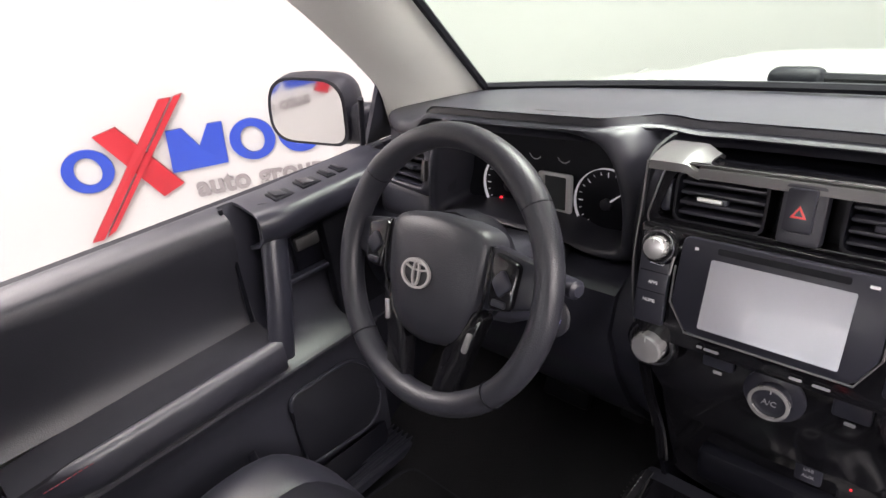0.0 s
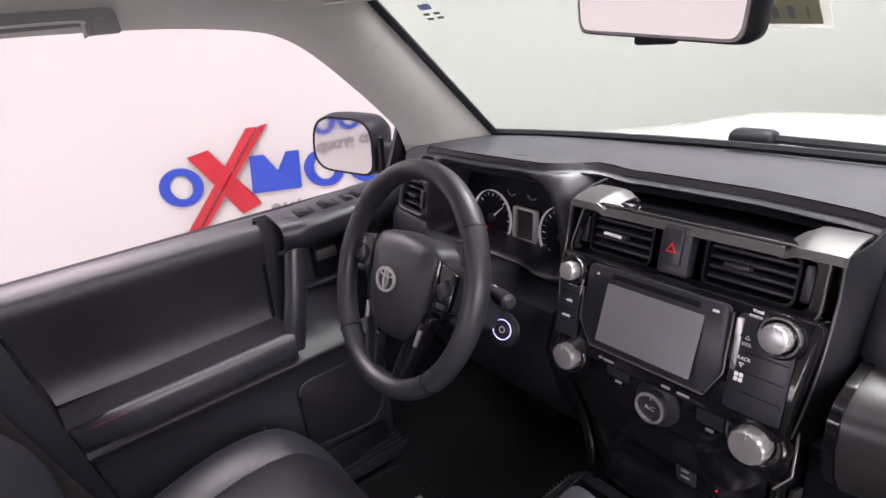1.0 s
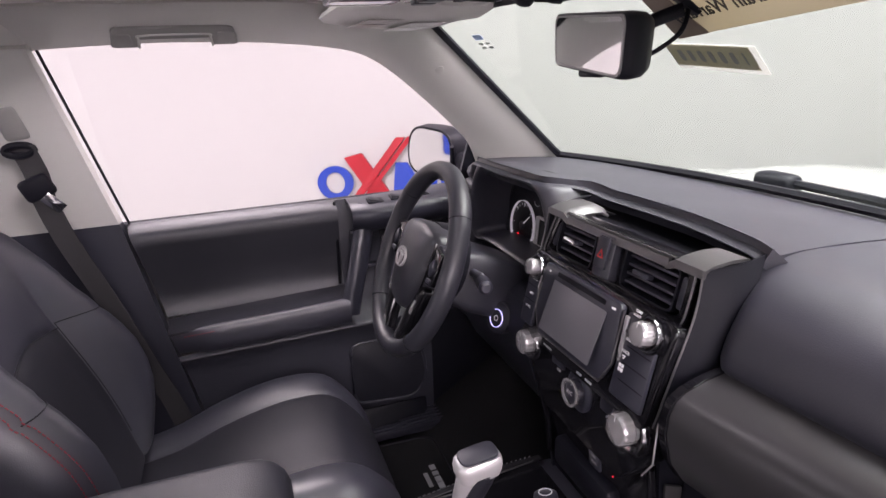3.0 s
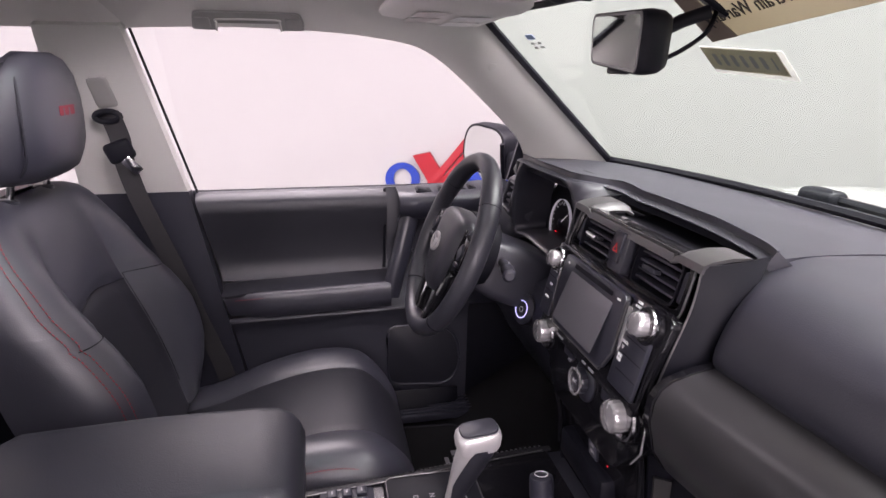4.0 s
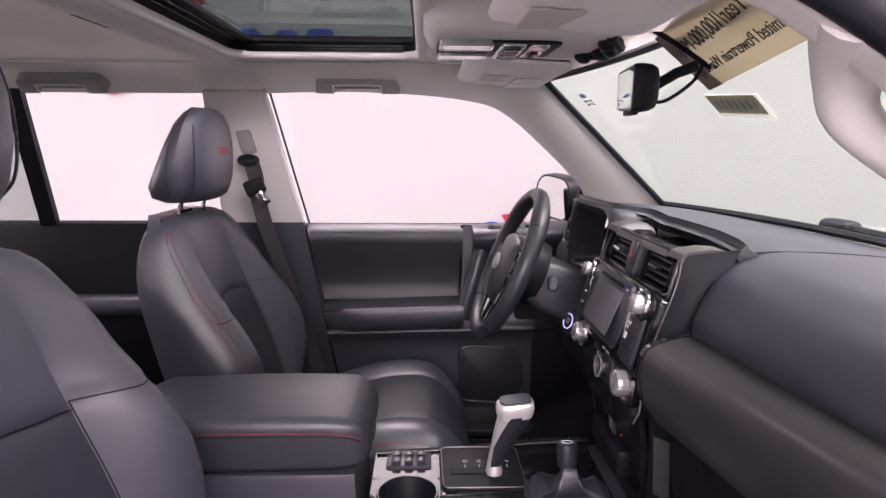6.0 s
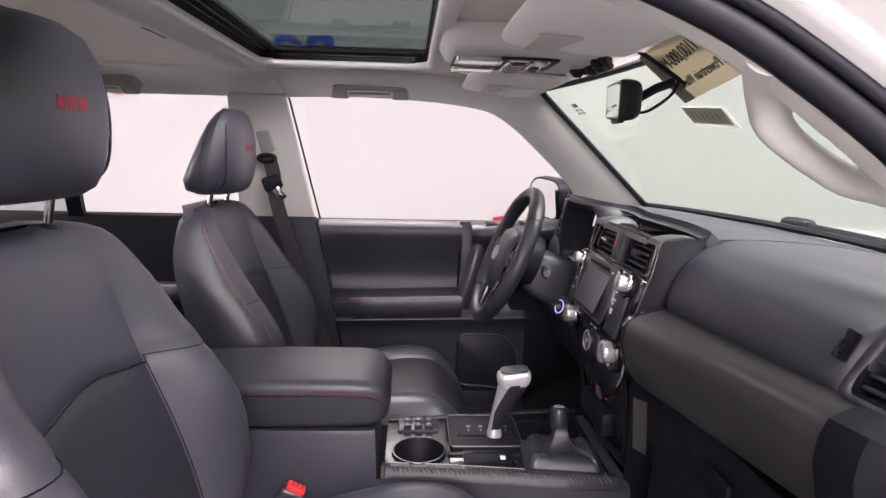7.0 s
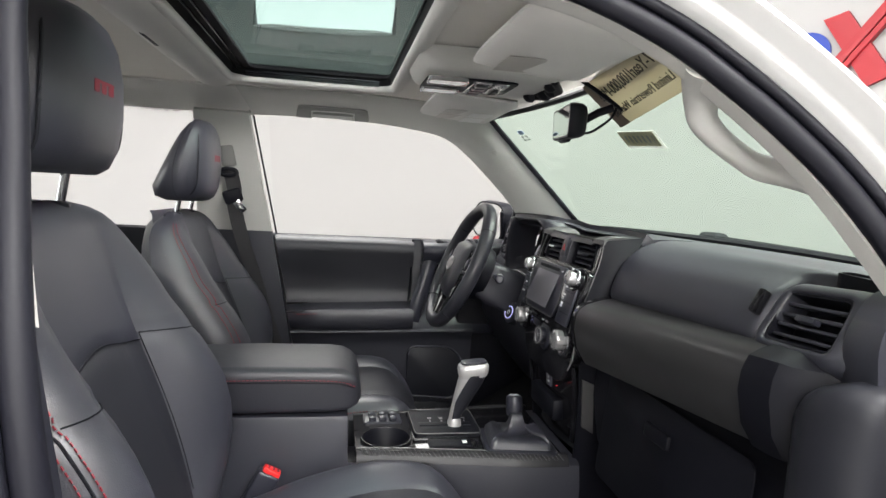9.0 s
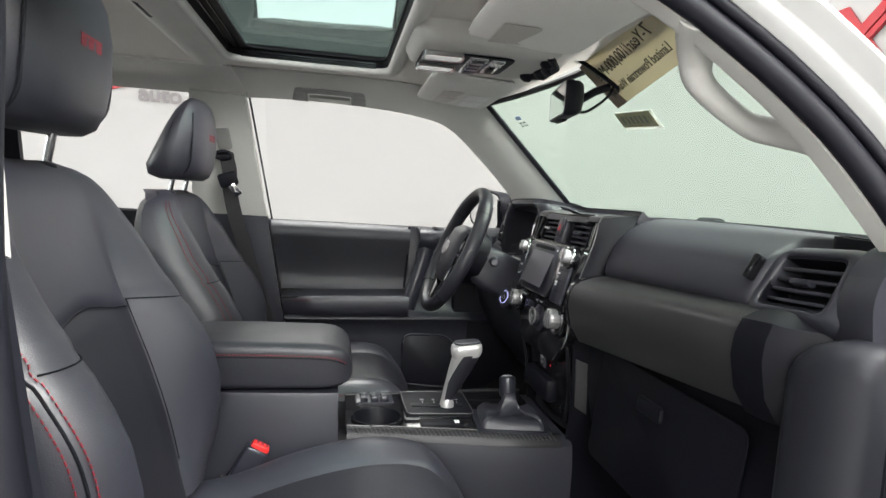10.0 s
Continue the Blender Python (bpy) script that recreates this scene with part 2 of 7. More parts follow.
def ringslab(outer, inner, m, depth, bm=None):
    """A flat frame between two polygons with as many corners."""
    b = bmesh.new()
    n = len(outer)
    o0, i0 = [b.verts.new((*p, 0)) for p in outer], [b.verts.new((*p, 0)) for p in inner]
    o1, i1 = [b.verts.new((*p, depth)) for p in outer], [b.verts.new((*p, depth)) for p in inner]
    for k in range(n):
        j = (k + 1) % n
        for q in ((o0[k], o0[j], o1[j], o1[k]), (o1[k], o1[j], i1[j], i1[k]), (i1[k], i1[j], i0[j], i0[k]), (i0[k], i0[j], o0[j], o0[k])):
            b.faces.new(q)
    b.transform(m)
    return merge(bm, b)


def axes(o, right, up):
    """A frame at o: a along right, b along up, h along the normal right x up."""
    right = Vector(right).normalized()
    out = right.cross(Vector(up)).normalized()
    up = out.cross(right).normalized()
    return Matrix(((right.x, up.x, out.x, o[0]), (right.y, up.y, out.y, o[1]), (right.z, up.z, out.z, o[2]), (0, 0, 0, 1)))


def rect(w, h, r=0.0, n=4, cx=0.0, cy=0.0):
    pts = [(cx - w / 2, cy - h / 2), (cx + w / 2, cy - h / 2), (cx + w / 2, cy + h / 2), (cx - w / 2, cy + h / 2)]
    return rounded(pts, r, n) if r else [Vector(p) for p in pts]


def ellipse(a, b, n=28, cx=0.0, cy=0.0):
    return [Vector((cx + a * math.cos(2 * math.pi * k / n), cy + b * math.sin(2 * math.pi * k / n))) for k in range(n)]


def lerp_table(t, table):
    """A smooth curve through (place, value) pairs that never overshoots."""
    if t <= table[0][0]:
        return table[0][1]
    if t >= table[-1][0]:
        return table[-1][1]
    sl = [(q - p) / (b - a) for (a, p), (b, q) in zip(table, table[1:])]
    tan = [sl[0]] + [0.0 if u * v <= 0 else 2 * u * v / (u + v) for u, v in zip(sl, sl[1:])] + [sl[-1]]
    for i, ((a, p), (b, q)) in enumerate(zip(table, table[1:])):
        if t <= b:
            h = b - a
            k = (t - a) / h
            return p * (1 + 2 * k) * (1 - k) ** 2 + h * tan[i] * k * (1 - k) ** 2 + q * k * k * (3 - 2 * k) + h * tan[i + 1] * k * k * (k - 1)


def ease(t):
    t = min(1.0, max(0.0, t))
    return t * t * (3 - 2 * t)


def writing(name, text, m, size, material, parent=None, label="", depth=0.0004, align="CENTER", bold=0.0):
    """Letters as a mesh, centred on m's origin."""
    cu = bpy.data.curves.new(name, "FONT")
    cu.body, cu.size, cu.extrude, cu.align_x, cu.align_y = text, size, depth, align, "CENTER"
    cu.offset = bold
    tmp = new(name, cu)
    me = bpy.data.meshes.new_from_object(tmp.evaluated_get(bpy.context.evaluated_depsgraph_get()))
    bpy.data.objects.remove(tmp)
    bm = bmesh.new()
    bm.from_mesh(me)
    bpy.data.meshes.remove(me)
    bm.transform(m)
    return part(name, bm, material, parent, label, flip=False)


# ---- studio ----
RAD = 3.3
N = 96


def round_wall():
    rings = [[V((RAD + d) * math.cos(2 * math.pi * k / N), (RAD + d) * math.sin(2 * math.pi * k / N), z) for k in range(N)] for d, z in ((0, 0), (0, 3.9), (0.08, 3.9), (0.08, 0))]
    return loft(rings, caps=False, wrap=True)


whole("wall_round", round_wall(), WALLM, "white curved studio backdrop wall", "wall", kind="structure")
whole("floor", lathe([(RAD + 0.2, -0.1), (RAD + 0.2, 0.0)], n=N), FLOORM, "pale glossy studio floor", "floor", kind="structure")
whole("ceiling", lathe([(RAD + 0.2, 3.9), (RAD + 0.2, 4.0)], n=N), WALLM, "white studio ceiling", "ceiling", kind="structure")


def softbox(x, y, z, target, size, watts, spread=180, label="unseen square white softbox added under the ceiling as fill light"):
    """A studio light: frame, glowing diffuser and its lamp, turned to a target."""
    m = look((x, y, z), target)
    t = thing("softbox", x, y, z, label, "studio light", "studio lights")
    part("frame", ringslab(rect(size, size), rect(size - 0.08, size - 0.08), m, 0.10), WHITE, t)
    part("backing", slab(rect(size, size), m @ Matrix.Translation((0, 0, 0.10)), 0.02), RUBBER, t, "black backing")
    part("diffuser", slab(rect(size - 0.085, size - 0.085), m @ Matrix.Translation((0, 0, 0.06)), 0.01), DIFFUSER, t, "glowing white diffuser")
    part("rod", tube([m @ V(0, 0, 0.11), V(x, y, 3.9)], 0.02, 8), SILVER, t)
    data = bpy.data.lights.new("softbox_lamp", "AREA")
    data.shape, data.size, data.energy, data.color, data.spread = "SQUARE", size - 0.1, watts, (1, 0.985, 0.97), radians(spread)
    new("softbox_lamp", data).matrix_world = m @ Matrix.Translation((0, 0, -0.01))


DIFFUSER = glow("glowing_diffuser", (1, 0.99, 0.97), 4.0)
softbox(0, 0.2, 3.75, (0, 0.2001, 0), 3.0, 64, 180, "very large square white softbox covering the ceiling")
# unseen fill lights, added round the car to brighten the cabin
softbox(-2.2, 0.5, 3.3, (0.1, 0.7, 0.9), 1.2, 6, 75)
softbox(2.75, 0.35, 2.15, (0.0, 0.6, 1.0), 1.7, 50, 180, "large unseen square white light panel added beside the car")
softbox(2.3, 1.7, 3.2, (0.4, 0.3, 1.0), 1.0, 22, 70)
# added out of view to lift the dash top and the stack
softbox(0.1, 2.35, 3.3, (0.0, 1.15, 1.2), 1.5, 52, 120, "large unseen square white softbox added before the windscreen to light the dash top")
softbox(-0.3, -2.85, 1.9, (-0.1, 1.0, 1.15), 1.5, 95, 180, "large unseen square white light panel added behind the car as fill light")


def on_wall(deg, z, out=0.0):
    """A frame on the round wall; deg is turned from straight left towards the car's front."""
    q = radians(180 - deg)
    n = V(-math.cos(q), -math.sin(q), 0)
    p = V(RAD * math.cos(q), RAD * math.sin(q), z) + n * out
    return axes(p, V(0, 0, 1).cross(n) * 1.0, (0, 0, 1))


def wall_sign(deg, z, scale=1.0):
    """A painted-letter sign of plain shapes: rings, crossing bars, blocks and bars."""
    t = thing("wall_sign", *on_wall(deg, z).translation, "raised blue, red and grey sign shapes on the white backdrop", "sign", "wall signs")

    def put(name, poly, mm, colour, depth=0.018, inner=None):
        def bend(p, h):
            return on_wall(deg + math.degrees(p[0] * scale / RAD), z + p[1] * scale, 0.002 + h).translation
        b = bmesh.new()
        n = len(poly)
        if inner:
            r = [[b.verts.new(bend(p, h)) for p in q] for q, h in ((poly, 0), (poly, depth), (inner, depth), (inner, 0))]
            for a, c in zip(r, r[1:] + r[:1]):
                for i in range(n):
                    b.faces.new((a[i], a[(i + 1) % n], c[(i + 1) % n], c[i]))
        else:
            r = [[b.verts.new(bend(p, h)) for p in poly] for h in (0, depth)]
            for i in range(n):
                b.faces.new((r[0][i], r[0][(i + 1) % n], r[1][(i + 1) % n], r[1][i]))
            b.faces.new(r[0])
            b.faces.new(r[1])
        part(name, b, mm, t, colour, angle=30)

    def ring(cx):
        put("ring", ellipse(0.114, 0.106, 36, cx, -0.035), BLUE, "blue ring", 0.018, ellipse(0.060, 0.068, 36, cx, -0.035))

    ring(-0.20)
    put("slanted_bar", [(-0.30, -0.38), (-0.245, -0.38), (0.265, 0.235), (0.205, 0.235)], SIGNRED, "red slanted bar", 0.03)
    put("slanted_bar", [(-0.225, -0.37), (-0.18, -0.35), (0.32, 0.245), (0.278, 0.238)], SIGNRED, "red slanted bar", 0.03)
    put("cross_bar", [(-0.13, 0.12), (-0.02, 0.145), (0.20, -0.19), (0.09, -0.235)], SIGNRED, "red crossing bar", 0.024)
    put("notched_block", [(0.165, -0.13), (0.19, 0.08), (0.265, 0.08), (0.325, -0.02), (0.39, 0.08), (0.46, 0.08), (0.44, -0.13)], BLUE, "blue notched block")
    ring(0.587)
    ring(0.83)
    put("ring", rect(0.19, 0.21, 0.05, 3, 1.06, -0.025), BLUE, "blue rounded block", 0.018, rect(0.06, 0.05, 0.02, 3, 1.06, 0.015))
    for word, x in (("auto", 0.385), ("group", 0.745)):
        writing("lettering", word, on_wall(deg + math.degrees(x * scale / RAD), z - 0.235 * scale, 0.010), 0.150 * scale, SIGNGREY, t, "grey lettering", 0.004, bold=0.0045 * scale)


for deg, z in ((24.0, 0.80), (-18.7, 2.08), (65.3, 2.17), (-61.0, 0.80)):
    wall_sign(deg, z)

# ---- car shell ----


def xw(z):
    """Half width of the cabin at the glass, by height."""
    return 0.80 - (z - 1.16) * 0.4286


# upper edge of the front side windows, and the inner edge of the trim above and before it: y, z and x, y, z
EDGE = [(0.278, 1.528), (0.44, 1.533), (0.57, 1.531), (0.705, 1.524), (0.83, 1.508), (0.89, 1.487), (0.95, 1.448), (1.03, 1.382), (1.10, 1.32), (1.145, 1.272), (1.185, 1.19)]
INNER = [(0.50, 0.25, 1.585), (0.50, 0.42, 1.588), (0.50, 0.57, 1.588), (0.50, 0.72, 1.585), (0.52, 0.88, 1.574), (0.575, 0.985, 1.557), (0.60, 1.06, 1.50), (0.632, 1.16, 1.415), (0.66, 1.26, 1.33), (0.69, 1.36, 1.247), (0.71, 1.42, 1.19)]


def side_trim(s):
    a = smooth_path([(s * xw(z), y, z) for y, z in EDGE], 4)
    c = smooth_path([(s * x, y, z) for x, y, z in INNER], 4)
    mid = V(0, 0.75, 1.3)
    rows = []
    for p, q in zip(a, c):
        row = []
        for k in range(9):
            t = k / 8
            r = p.lerp(q, t)
            r += (mid - r).normalized() * (0.008 + 0.014 * ease((p.y - 0.72) / 0.12)) * math.sin(math.pi * t) ** 0.7
            row.append(r)
        rows.append(row)
    return sheet(rows, 0.006)


whole("pillar_trim_driver_side", side_trim(-1), PILLAR, "light grey plastic trim over the windscreen pillar", "pillar trim", kind="structure")
# the passenger's side: the trim turns inwards from the door seal before it runs to the glass
EDGE_P = [(0.278, 1.528), (0.44, 1.540), (0.57, 1.540), (0.72, 1.532), (0.80, 1.513), (0.850, 1.490), (0.896, 1.462), (0.953, 1.417), (1.006, 1.366), (1.052, 1.305), (1.12, 1.19)]


def passenger_trim():
    a = smooth_path([(xw(z) - 0.004, y, z) for y, z in EDGE_P], 4)
    c = smooth_path(INNER, 4)
    rows = []
    for p, q in zip(a, c):
        d = q - p
        rows.append(smooth_path([p, p + V(-0.015, 0, -0.001) + 0.01 * d, p + V(-0.029, 0.001, -0.001) + 0.04 * d, p + V(-0.030, 0, 0) + 0.35 * d, q], 3))
    return sheet(rows, 0.006)


whole("pillar_trim_passenger_side", passenger_trim(), PILLAR, "light grey plastic trim over the windscreen pillar", "pillar trim", kind="structure")

# headliner with the sunroof opening
SR = (-0.415, 0.415, 0.258, 0.668)


def liner_z(x, y):
    f = max(0.0, (y - 0.70) / 0.30)
    return 1.588 + 0.010 * (1 - (x / 0.5) ** 2) - 0.022 * min(f, 1.2) ** 2


def headliner():
    xs = [-0.535, -0.485, -0.45, SR[0]] + [SR[0] + (SR[1] - SR[0]) * k / 8 for k in range(1, 8)] + [SR[1], 0.45, 0.485, 0.535]
    ys = [-1.25, -0.9, -0.6, -0.3, 0.0, 0.12, SR[2], 0.35, 0.44, 0.55, SR[3], 0.72, 0.8, 0.88, 0.96, 1.03]
    b = bmesh.new()
    g = [[b.verts.new((x, y + (0.035 * (1 - (x / 0.5) ** 2) if y > 0.9 else 0), liner_z(x, y))) for x in xs] for y in ys]
    for j in range(len(ys) - 1):
        for i in range(len(xs) - 1):
            if SR[0] - 1e-6 <= xs[i] and xs[i + 1] <= SR[1] + 1e-6 and SR[2] - 1e-6 <= ys[j] and ys[j + 1] <= SR[3] + 1e-6:
                continue
            b.faces.new((g[j][i], g[j][i + 1], g[j + 1][i + 1], g[j + 1][i]))
    bmesh.ops.solidify(b, geom=b.faces[:], thickness=-0.008)
    return b


whole("ceiling_headliner", headliner(), LINER, "light grey cloth headliner", "headliner", kind="structure")


def rear_side(s):
    """The headliner's rounded side above the rear doors."""
    rows = []
    for y in (0.278, 0.0, -0.4, -0.8, -1.25):
        rows.append([(s * 0.50, y, 1.585), (s * 0.56, y, 1.578), (s * 0.61, y, 1.555), (s * xw(1.525), y, 1.525)])
    return sheet(rows, 0.006)


whole("roof_side_trim_driver_side", rear_side(-1), LINER, "light grey cloth roof side", "headliner", kind="structure")
whole("roof_side_trim_passenger_side", rear_side(1), LINER, "light grey cloth roof side", "headliner", kind="structure")


def quad_sheet(pts, thick, n=4):
    """A slab through four corners a, b, c, d."""
    a, b, c, d = (Vector(p) for p in pts)
    return sheet([[a.lerp(b, i / n).lerp(d.lerp(c, i / n), j / n) for i in range(n + 1)] for j in range(n + 1)], thick)


def b_pillar(s, front_top, front_low, split, foot):
    x0, x1 = s * (xw(1.53) - 0.004), s * (xw(split) - 0.004)
    whole("b_pillar_upper", quad_sheet([(x0, 0.115, 1.535), (x0, front_top, 1.535), (x1, front_low, split), (x1, 0.10, split)], 0.03), PILLAR, "light grey plastic pillar between the doors", "pillar trim", kind="structure")
    whole("b_pillar_lower", quad_sheet([(s * 0.80, 0.10, split - 0.002), (s * 0.80, front_low, split - 0.002), (s * 0.76, front_low + foot, 0.50), (s * 0.76, 0.02, 0.50)], 0.04), HARD, "black plastic lower pillar between the doors", "pillar trim", kind="structure")


b_pillar(-1, 0.270, 0.330, 1.165, 0.13)
b_pillar(1, 0.222, 0.314, 1.205, 0.080)


def windscreen_point(u, v):
    """u: -1..1 across, v: 0 at the top edge, 1 at the base."""
    x = u * (0.583 + 0.125 * v)
    y = 0.993 + 0.40 * v + (0.095 - 0.02 * v) * (1 - u * u)
    z = 1.557 - 0.350 * v + 0.008 * (1 - u * u)
    return V(x, y, z)


ws = whole("window_windscreen", sheet([[windscreen_point(-1 + k / 10, j / 10) for k in range(21)] for j in range(11)], 0.005), WINDSHIELD, "greenish laminated glass windscreen", "windscreen", kind="structure")
ws.visible_shadow = False
bm = bmesh.new()
for line in ([windscreen_point(-0.972, j / 12) + V(0, -0.006, -0.006) for j in range(13)], [windscreen_point(0.972, j / 12) + V(0, -0.006, -0.006) for j in range(13)], [windscreen_point(-0.98 + 0.098 * k, 0.925) + V(0, -0.006, -0.003) for k in range(21)], [windscreen_point(-1 + k / 10, 0) for k in range(21)]):
    tube(line, 0.008, 6, bm=bm)
whole("trim_windscreen_seal", bm, RUBBER, "black rubber seal round the windscreen", "window seal", kind="structure")


def side_window(name, pts, material, label):
    """A side pane from its outline in y, z, on the glass plane; s is the side."""
    b = bmesh.new()
    f = b.faces.new([b.verts.new(p) for p in pts])
    bmesh.ops.solidify(b, geom=[f], thickness=0.004)
    ob = whole(name, b, material, label, "window", kind="structure")
    ob.visible_shadow = False
    return ob


def front_outline(s, out=0.012):
    pts = smooth_path([(s * (xw(z) + out), y, z) for y, z in EDGE], 3)
    return pts + [V(s * (0.80 + out), 1.20, 1.15), V(s * (0.80 + out), 0.337, 1.15)]


side_window("window_driver_door", front_outline(-1), SIDEGLASS, "clear glass driver's window")
REAR = [(0.095, 1.155), (0.115, 1.50), (0.08, 1.52), (-0.355, 1.52), (-0.392, 1.155)]
side_window("window_rear_driver_side", [V(-xw(z) - 0.012, y, z) for y, z in REAR], SIDEGLASS, "clear glass rear door window")
side_window("window_rear_passenger_side", [V(xw(z) + 0.012, y, z) for y, z in REAR], PRIVACY, "dark glass rear door window")
CARGO = [(-0.43, 1.155), (-0.395, 1.52), (-1.20, 1.52), (-1.25, 1.155)]
side_window("window_cargo_driver_side", [V(-xw(z) - 0.012, y, z) for y, z in CARGO], PRIVACY, "dark privacy glass cargo window")
side_window("window_cargo_passenger_side", [V(xw(z) + 0.012, y, z) for y, z in CARGO], PRIVACY, "dark privacy glass cargo window")
for s in (-1, 1):
    whole("c_pillar_upper", quad_sheet([(s * xw(1.53), -0.398, 1.535), (s * xw(1.53), -0.352, 1.535), (s * 0.80, -0.388, 1.150), (s * 0.80, -0.434, 1.150)], 0.02), RUBBER, "dark pillar behind the rear doors", "pillar trim", kind="structure")

whole("trim_belt_seal_driver_side", tube([(-0.824, -1.25, 1.143), (-0.824, 0.3, 1.143), (-0.824, 1.22, 1.143)], 0.013, 8), RUBBER, "black rubber seal along the window sill", "window seal", kind="structure")
# driver's window frame lines: dark seal and grey lip
bm = tube([(-xw(z) - 0.002, y, z) for y, z in [(0.345, 1.13)] + EDGE[:1]] + smooth_path([(-xw(z) - 0.002, y, z) for y, z in EDGE], 4)[1:], 0.0032, 6)
whole("trim_driver_window_seal", bm, RUBBER, "black rubber seal round the driver's window", "window seal", kind="structure")
bm = tube([(-0.792, 0.318, 1.165), (-xw(1.4) + 0.012, 0.281, 1.40), (-xw(1.51) + 0.012, 0.262, 1.51), (-xw(1.53) + 0.012, 0.275, 1.537), (-xw(1.54) + 0.012, 0.32, 1.544)], 0.007, 8)
whole("trim_driver_window_lip", bm, PILLAR, "pale grey lip along the rear edge of the window", "window seal", kind="structure")

# body: floor, firewall, roof, bonnet, sides
whole("floor_pan", sheet([[(x, y, z) for x in (-0.78, -0.3, 0.3, 0.78)] for y, z in ((-1.6, 0.62), (-0.3, 0.60), (-0.25, 0.50), (0.95, 0.50), (1.25, 0.68), (1.32, 0.95))], -0.02), CARPET, "black carpeted cabin floor", "car floor", kind="structure")
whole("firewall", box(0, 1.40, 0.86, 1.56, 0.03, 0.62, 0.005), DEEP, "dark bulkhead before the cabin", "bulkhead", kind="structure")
whole("rear_wall", box(0, -1.70, 0.95, 1.5, 0.05, 0.70, 0.01), HARD, "black tailgate trim at the back of the cabin", "tailgate", kind="structure")
whole("window_tailgate", quad_sheet([(-0.62, -1.50, 1.55), (0.62, -1.50, 1.55), (0.72, -1.68, 1.2), (-0.72, -1.68, 1.2)], 0.005), PRIVACY, "dark glass tailgate window", "window", kind="structure").visible_shadow = False


def roof_skin():
    b = bmesh.new()
    xs = [-0.66, -0.60, -0.5, SR[0] - 0.012, -0.2, 0, 0.2, SR[1] + 0.012, 0.5, 0.60, 0.66]
    ys = [-1.60, -1.2, -0.6, 0.0, SR[2] - 0.012, 0.44, SR[3] + 0.012, 0.80, 0.95, 1.06]
    g = [[b.verts.new((x, y, 1.640 - 0.035 * (abs(x) / 0.66) ** 3 - 0.03 * max(0, (y - 0.6) / 0.5) ** 2 - 0.045 * max(0, (-0.9 - y) / 0.7) ** 2)) for x in xs] for y in ys]
    for j in range(len(ys) - 1):
        for i in range(len(xs) - 1):
            if 3 <= i < 7 and 4 <= j < 6:
                continue
            b.faces.new((g[j][i], g[j][i + 1], g[j + 1][i + 1], g[j + 1][i]))
    bmesh.ops.solidify(b, geom=b.faces[:], thickness=-0.004)
    return b


whole("roof_skin", roof_skin(), PAINT, "white painted steel car roof", "car roof", kind="structure")


def bonnet():
    rows = []
    for j in range(13):
        v = j / 12
        y = 1.44 + 0.95 * v
        rows.append([V(-0.80 + 1.6 * k / 24, y - 0.10 * abs(-1 + k / 12) ** 2 * 0.6, 1.165 + 0.03 * math.sin(math.pi * min(1, v * 1.2)) - 0.10 * v ** 2 + 0.035 * (1 / (1 + math.exp((abs(-0.80 + 1.6 * k / 24) - 0.42) * 30))) * min(1, v * 4) - 0.05 * abs(-1 + k / 12) ** 4) for k in range(25)])
    return sheet(rows, 0.01)


whole("bonnet", bonnet(), PAINT, "white painted bonnet with a raised middle", "bonnet", kind="structure")
whole("cowl_panel", sheet([[V(x, 1.38 + 0.08 * (1 - (x / 0.75) ** 2), 1.165), V(x, 1.47 + 0.05 * (1 - (x / 0.75) ** 2), 1.168)] for x in [-0.75 + 0.1 * k for k in range(16)]], 0.01), RUBBER, "black plastic cowl below the windscreen", "cowl", kind="structure")


def side_skin(s, y0, y1, top=1.165):
    prof = [(0.83, top), (0.87, top - 0.065), (0.925, 0.95), (0.935, 0.75), (0.91, 0.50), (0.86, 0.36)]
    return sheet([[(s * x, y, z) for x, z in prof] for y in (y0, (y0 + y1) / 2, y1)], 0.006)


whole("body_side_driver", side_skin(-1, -1.75, 1.25, 1.135), PAINT, "white painted car side", "car body", kind="structure")
whole("body_side_rear", side_skin(1, -1.75, 0.20), PAINT, "white painted rear door and quarter", "car body", kind="structure")
for s in (-1, 1):
    whole("front_wing", side_skin(s, 1.26, 2.35, 1.06), PAINT, "white painted front wing", "car body", kind="structure")
whole("sill", box(0.86, 0.72, 0.45, 0.14, 1.2, 0.16, 0.03), PAINT, "white painted door sill", "car body", kind="structure")


OPENING = [(0.42, 0.60), (0.375, 0.90), (0.326, 1.16), (0.282, 1.36), (0.262, 1.46), (0.262, 1.515), (0.32, 1.545), (0.45, 1.556), (0.62, 1.552), (0.739, 1.538), (0.809, 1.515), (0.878, 1.481), (0.934, 1.440), (0.988, 1.393), (1.039, 1.336), (1.085, 1.26), (1.115, 1.18), (1.15, 1.05), (1.15, 0.80), (1.08, 0.60)]


def opening_path(offset, out):
    """A line along the passenger's door opening: offset grows the opening, out moves it sideways."""
    c = V(0.72, 1.05)
    pts = []
    for y, z in OPENING:
        d = (V(y, z) - c).normalized() * offset
        pts.append((xw(max(z, 1.1)) + out, y + d.x, z + d.y))
    return smooth_path(pts, 5)


